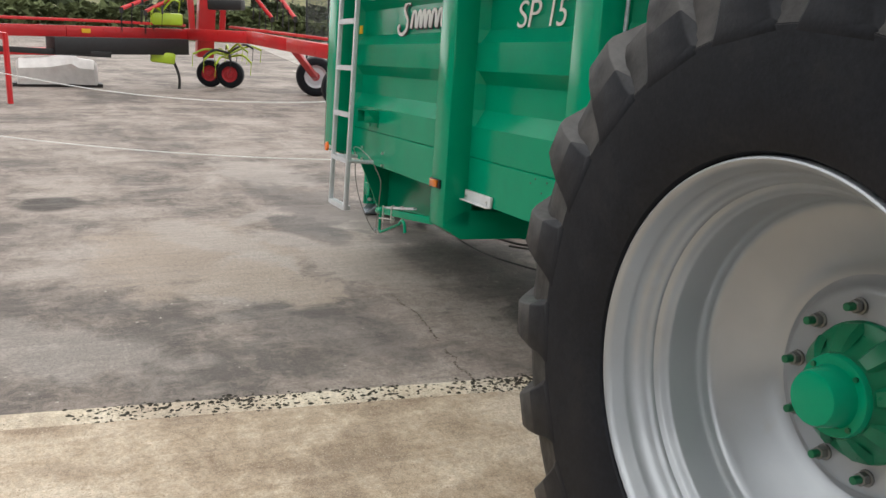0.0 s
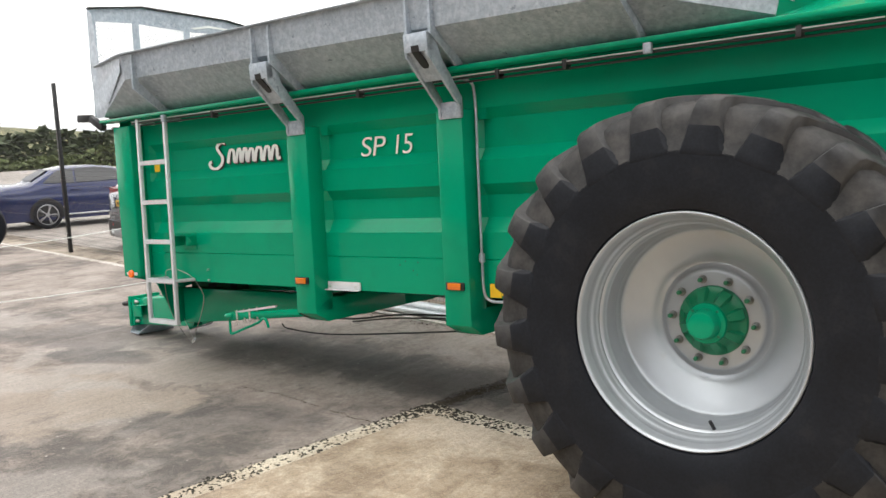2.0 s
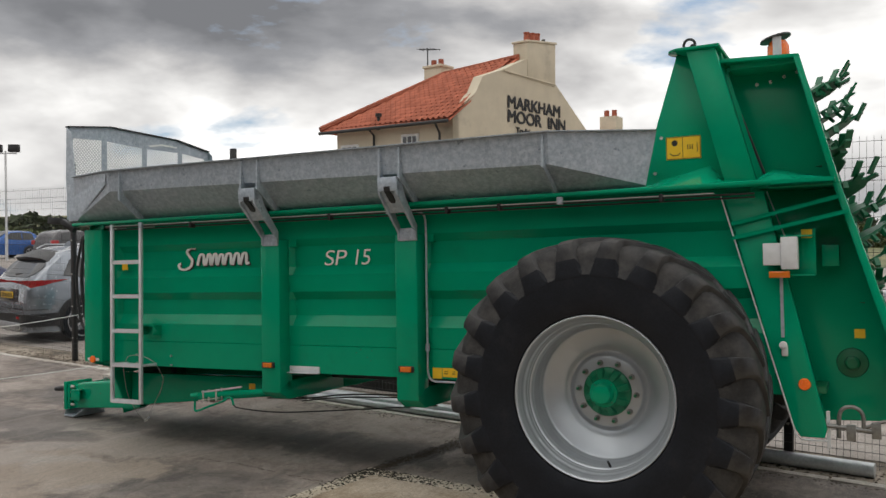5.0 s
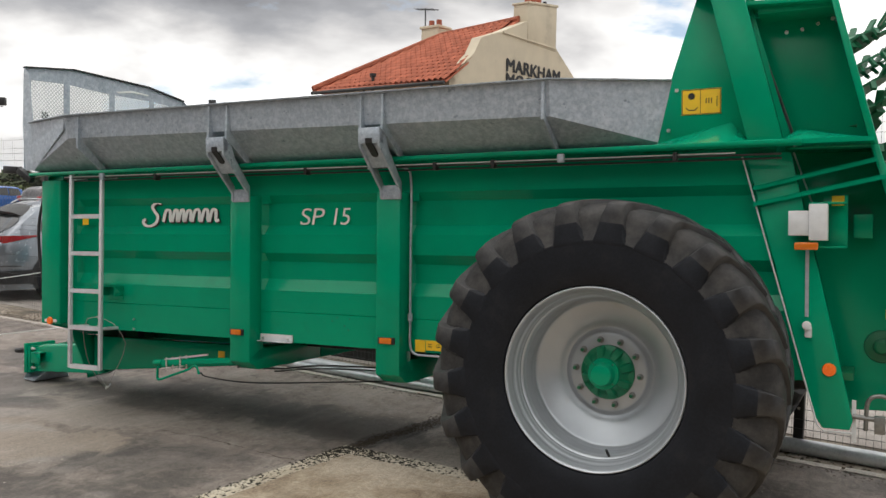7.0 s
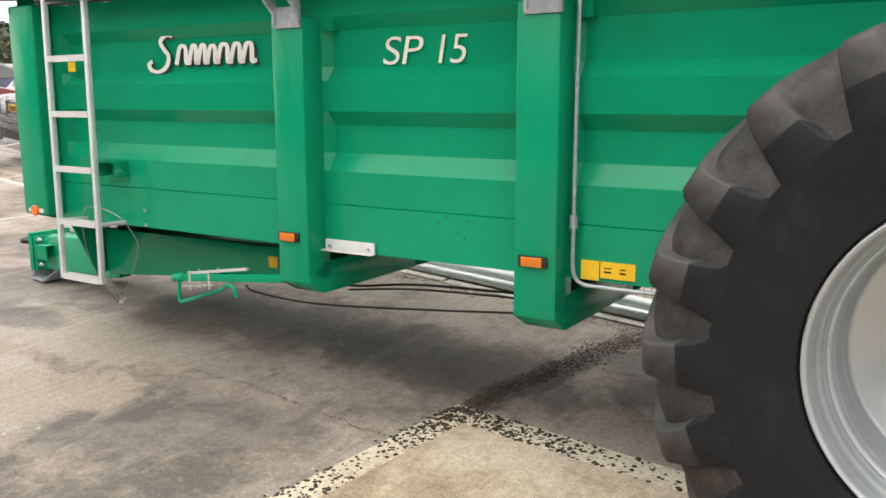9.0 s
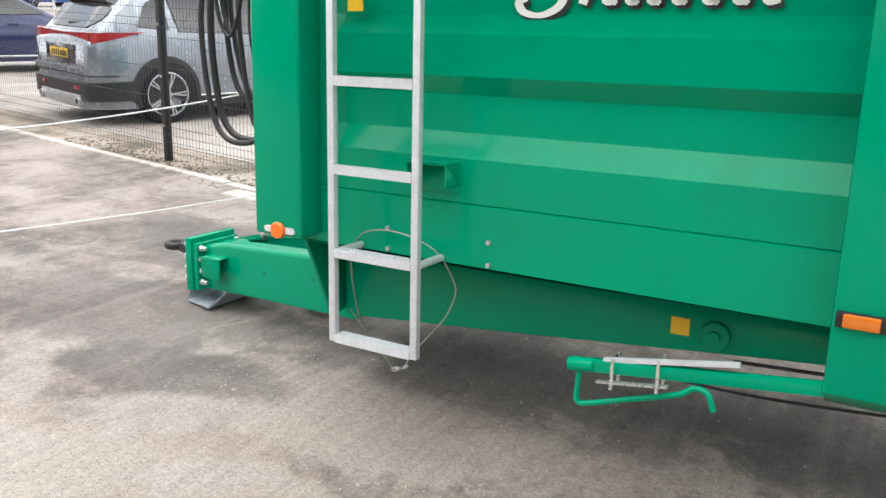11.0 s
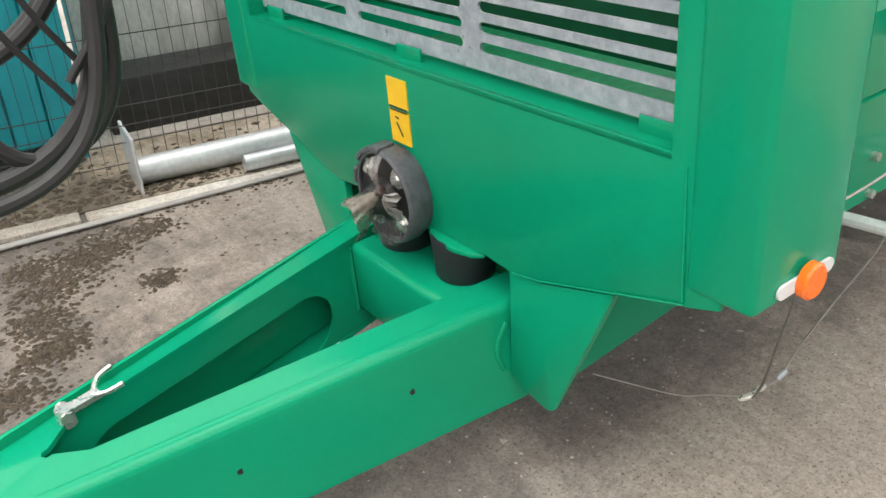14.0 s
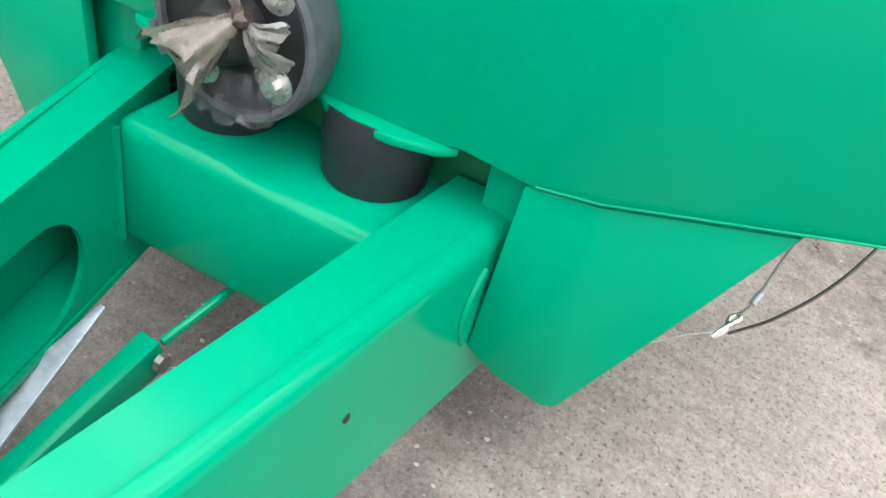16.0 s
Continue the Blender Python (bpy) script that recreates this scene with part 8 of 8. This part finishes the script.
beam(bm, (-20.2, 0.24, 1.62), (-20.13, 0.95, 1.62), 0.35, 0.28)
part("rotor_housing", bm, LIME, rake, bevel=0.06)
bm = BM()
beam(bm, (-20.23, 1.58, 2.0), (-19.78, 2.29, 2.02), 0.3, 0.24)
part("rotor_hood", bm, BLACK, rake, bevel=0.04)
bm = BM()
beam(bm, (-21.3, -0.8, 2.85), (-21.5, 0.8, 2.6), 0.6, 0.7)
part("folded_guard", bm, BLACK, rake, "dark folded guard cloth", bevel=0.08)
farm_wheel(rake, -21.15, 2.2, 0.34, 0.22, RIMRED, turn=68)
farm_wheel(rake, -21.45, 1.75, 0.34, 0.22, RIMRED, turn=68)
farm_wheel(rake, -18.9, 3.8, 0.46, 0.36, RIMPALE, RIMRED, turn=76)
farm_wheel(rake, -15.25, 3.38, 0.45, 0.36, RIMPALE, RIMRED, turn=76)
for a, b in (((-17.3, 2.85, 1.15), (-18.55, 3.7, 0.46)), ((-15.1, 3.2, 1.1), (-15.2, 3.45, 0.45)), ((-14.92, 3.2, 1.0), (-14.95, 3.25, 1.55))):
    bm = BM()
    beam(bm, a, b, 0.13, 0.13, (0, 1, 0))
    part("axle_leg", bm, RAKE, rake, bevel=0.01)
bm = BM()
beam(bm, (-14.9, 3.1, 1.28), (-14.93, 3.3, 1.42), 0.06, 0.30, (0, 0, 1))
part("lamp_board", bm, DARK, rake, bevel=0.01)
# mower unit in white wrapping in front of it
mower = thing("wrapped_mower", "red mower unit in white plastic wrapping, resting on the yard", "farm machine", pose(-20.9, -1.8, 0, 0, 0, 90))
bm = BM()
loft(bm, [[(x, y * k, z * kz) for y, z in ((-0.35, 0.06), (0.35, 0.06), (0.38, 0.42), (0.20, 0.62), (-0.20, 0.62), (-0.38, 0.42))] for x, k, kz in ((-0.85, 0.85, 0.9), (-0.80, 1.0, 1.0), (-0.2, 1.03, 1.06), (0.3, 0.98, 1.28), (0.45, 0.98, 1.05), (0.78, 1.0, 0.98), (0.85, 0.8, 0.85))])
WHITEWRAP = material("white_plastic_wrap", (0.66, 0.66, 0.64), 0.4, vary=0.12, scale=6, bump=0.6, bump_scale=14)
part("wrapping", bm, WHITEWRAP, mower, "white plastic wrapping")
bm = BM()
beam(bm, (-2.4, 0, 0.75), (0.3, 0.05, 0.80), 0.4, 0.16)
part("mower_frame", bm, RAKE, mower, bevel=0.02)
bm = BM()
box(bm, -0.95, 0.95, -0.30, 0.34, 0.0, 0.08)
part("cutter_bar", bm, DARK, mower)
bm = BM()
cyl(bm, (-0.8, -4.5, 0.0), (-0.8, -4.5, 1.25), 0.05, 8)
beam(bm, (-0.8, -4.5, 1.2), (-1.6, -2.0, 1.25), 0.1, 0.12)
beam(bm, (-1.6, -2.0, 1.25), (-1.6, 0.0, 0.8), 0.1, 0.12)
part("stand_leg", bm, RAKE, mower)
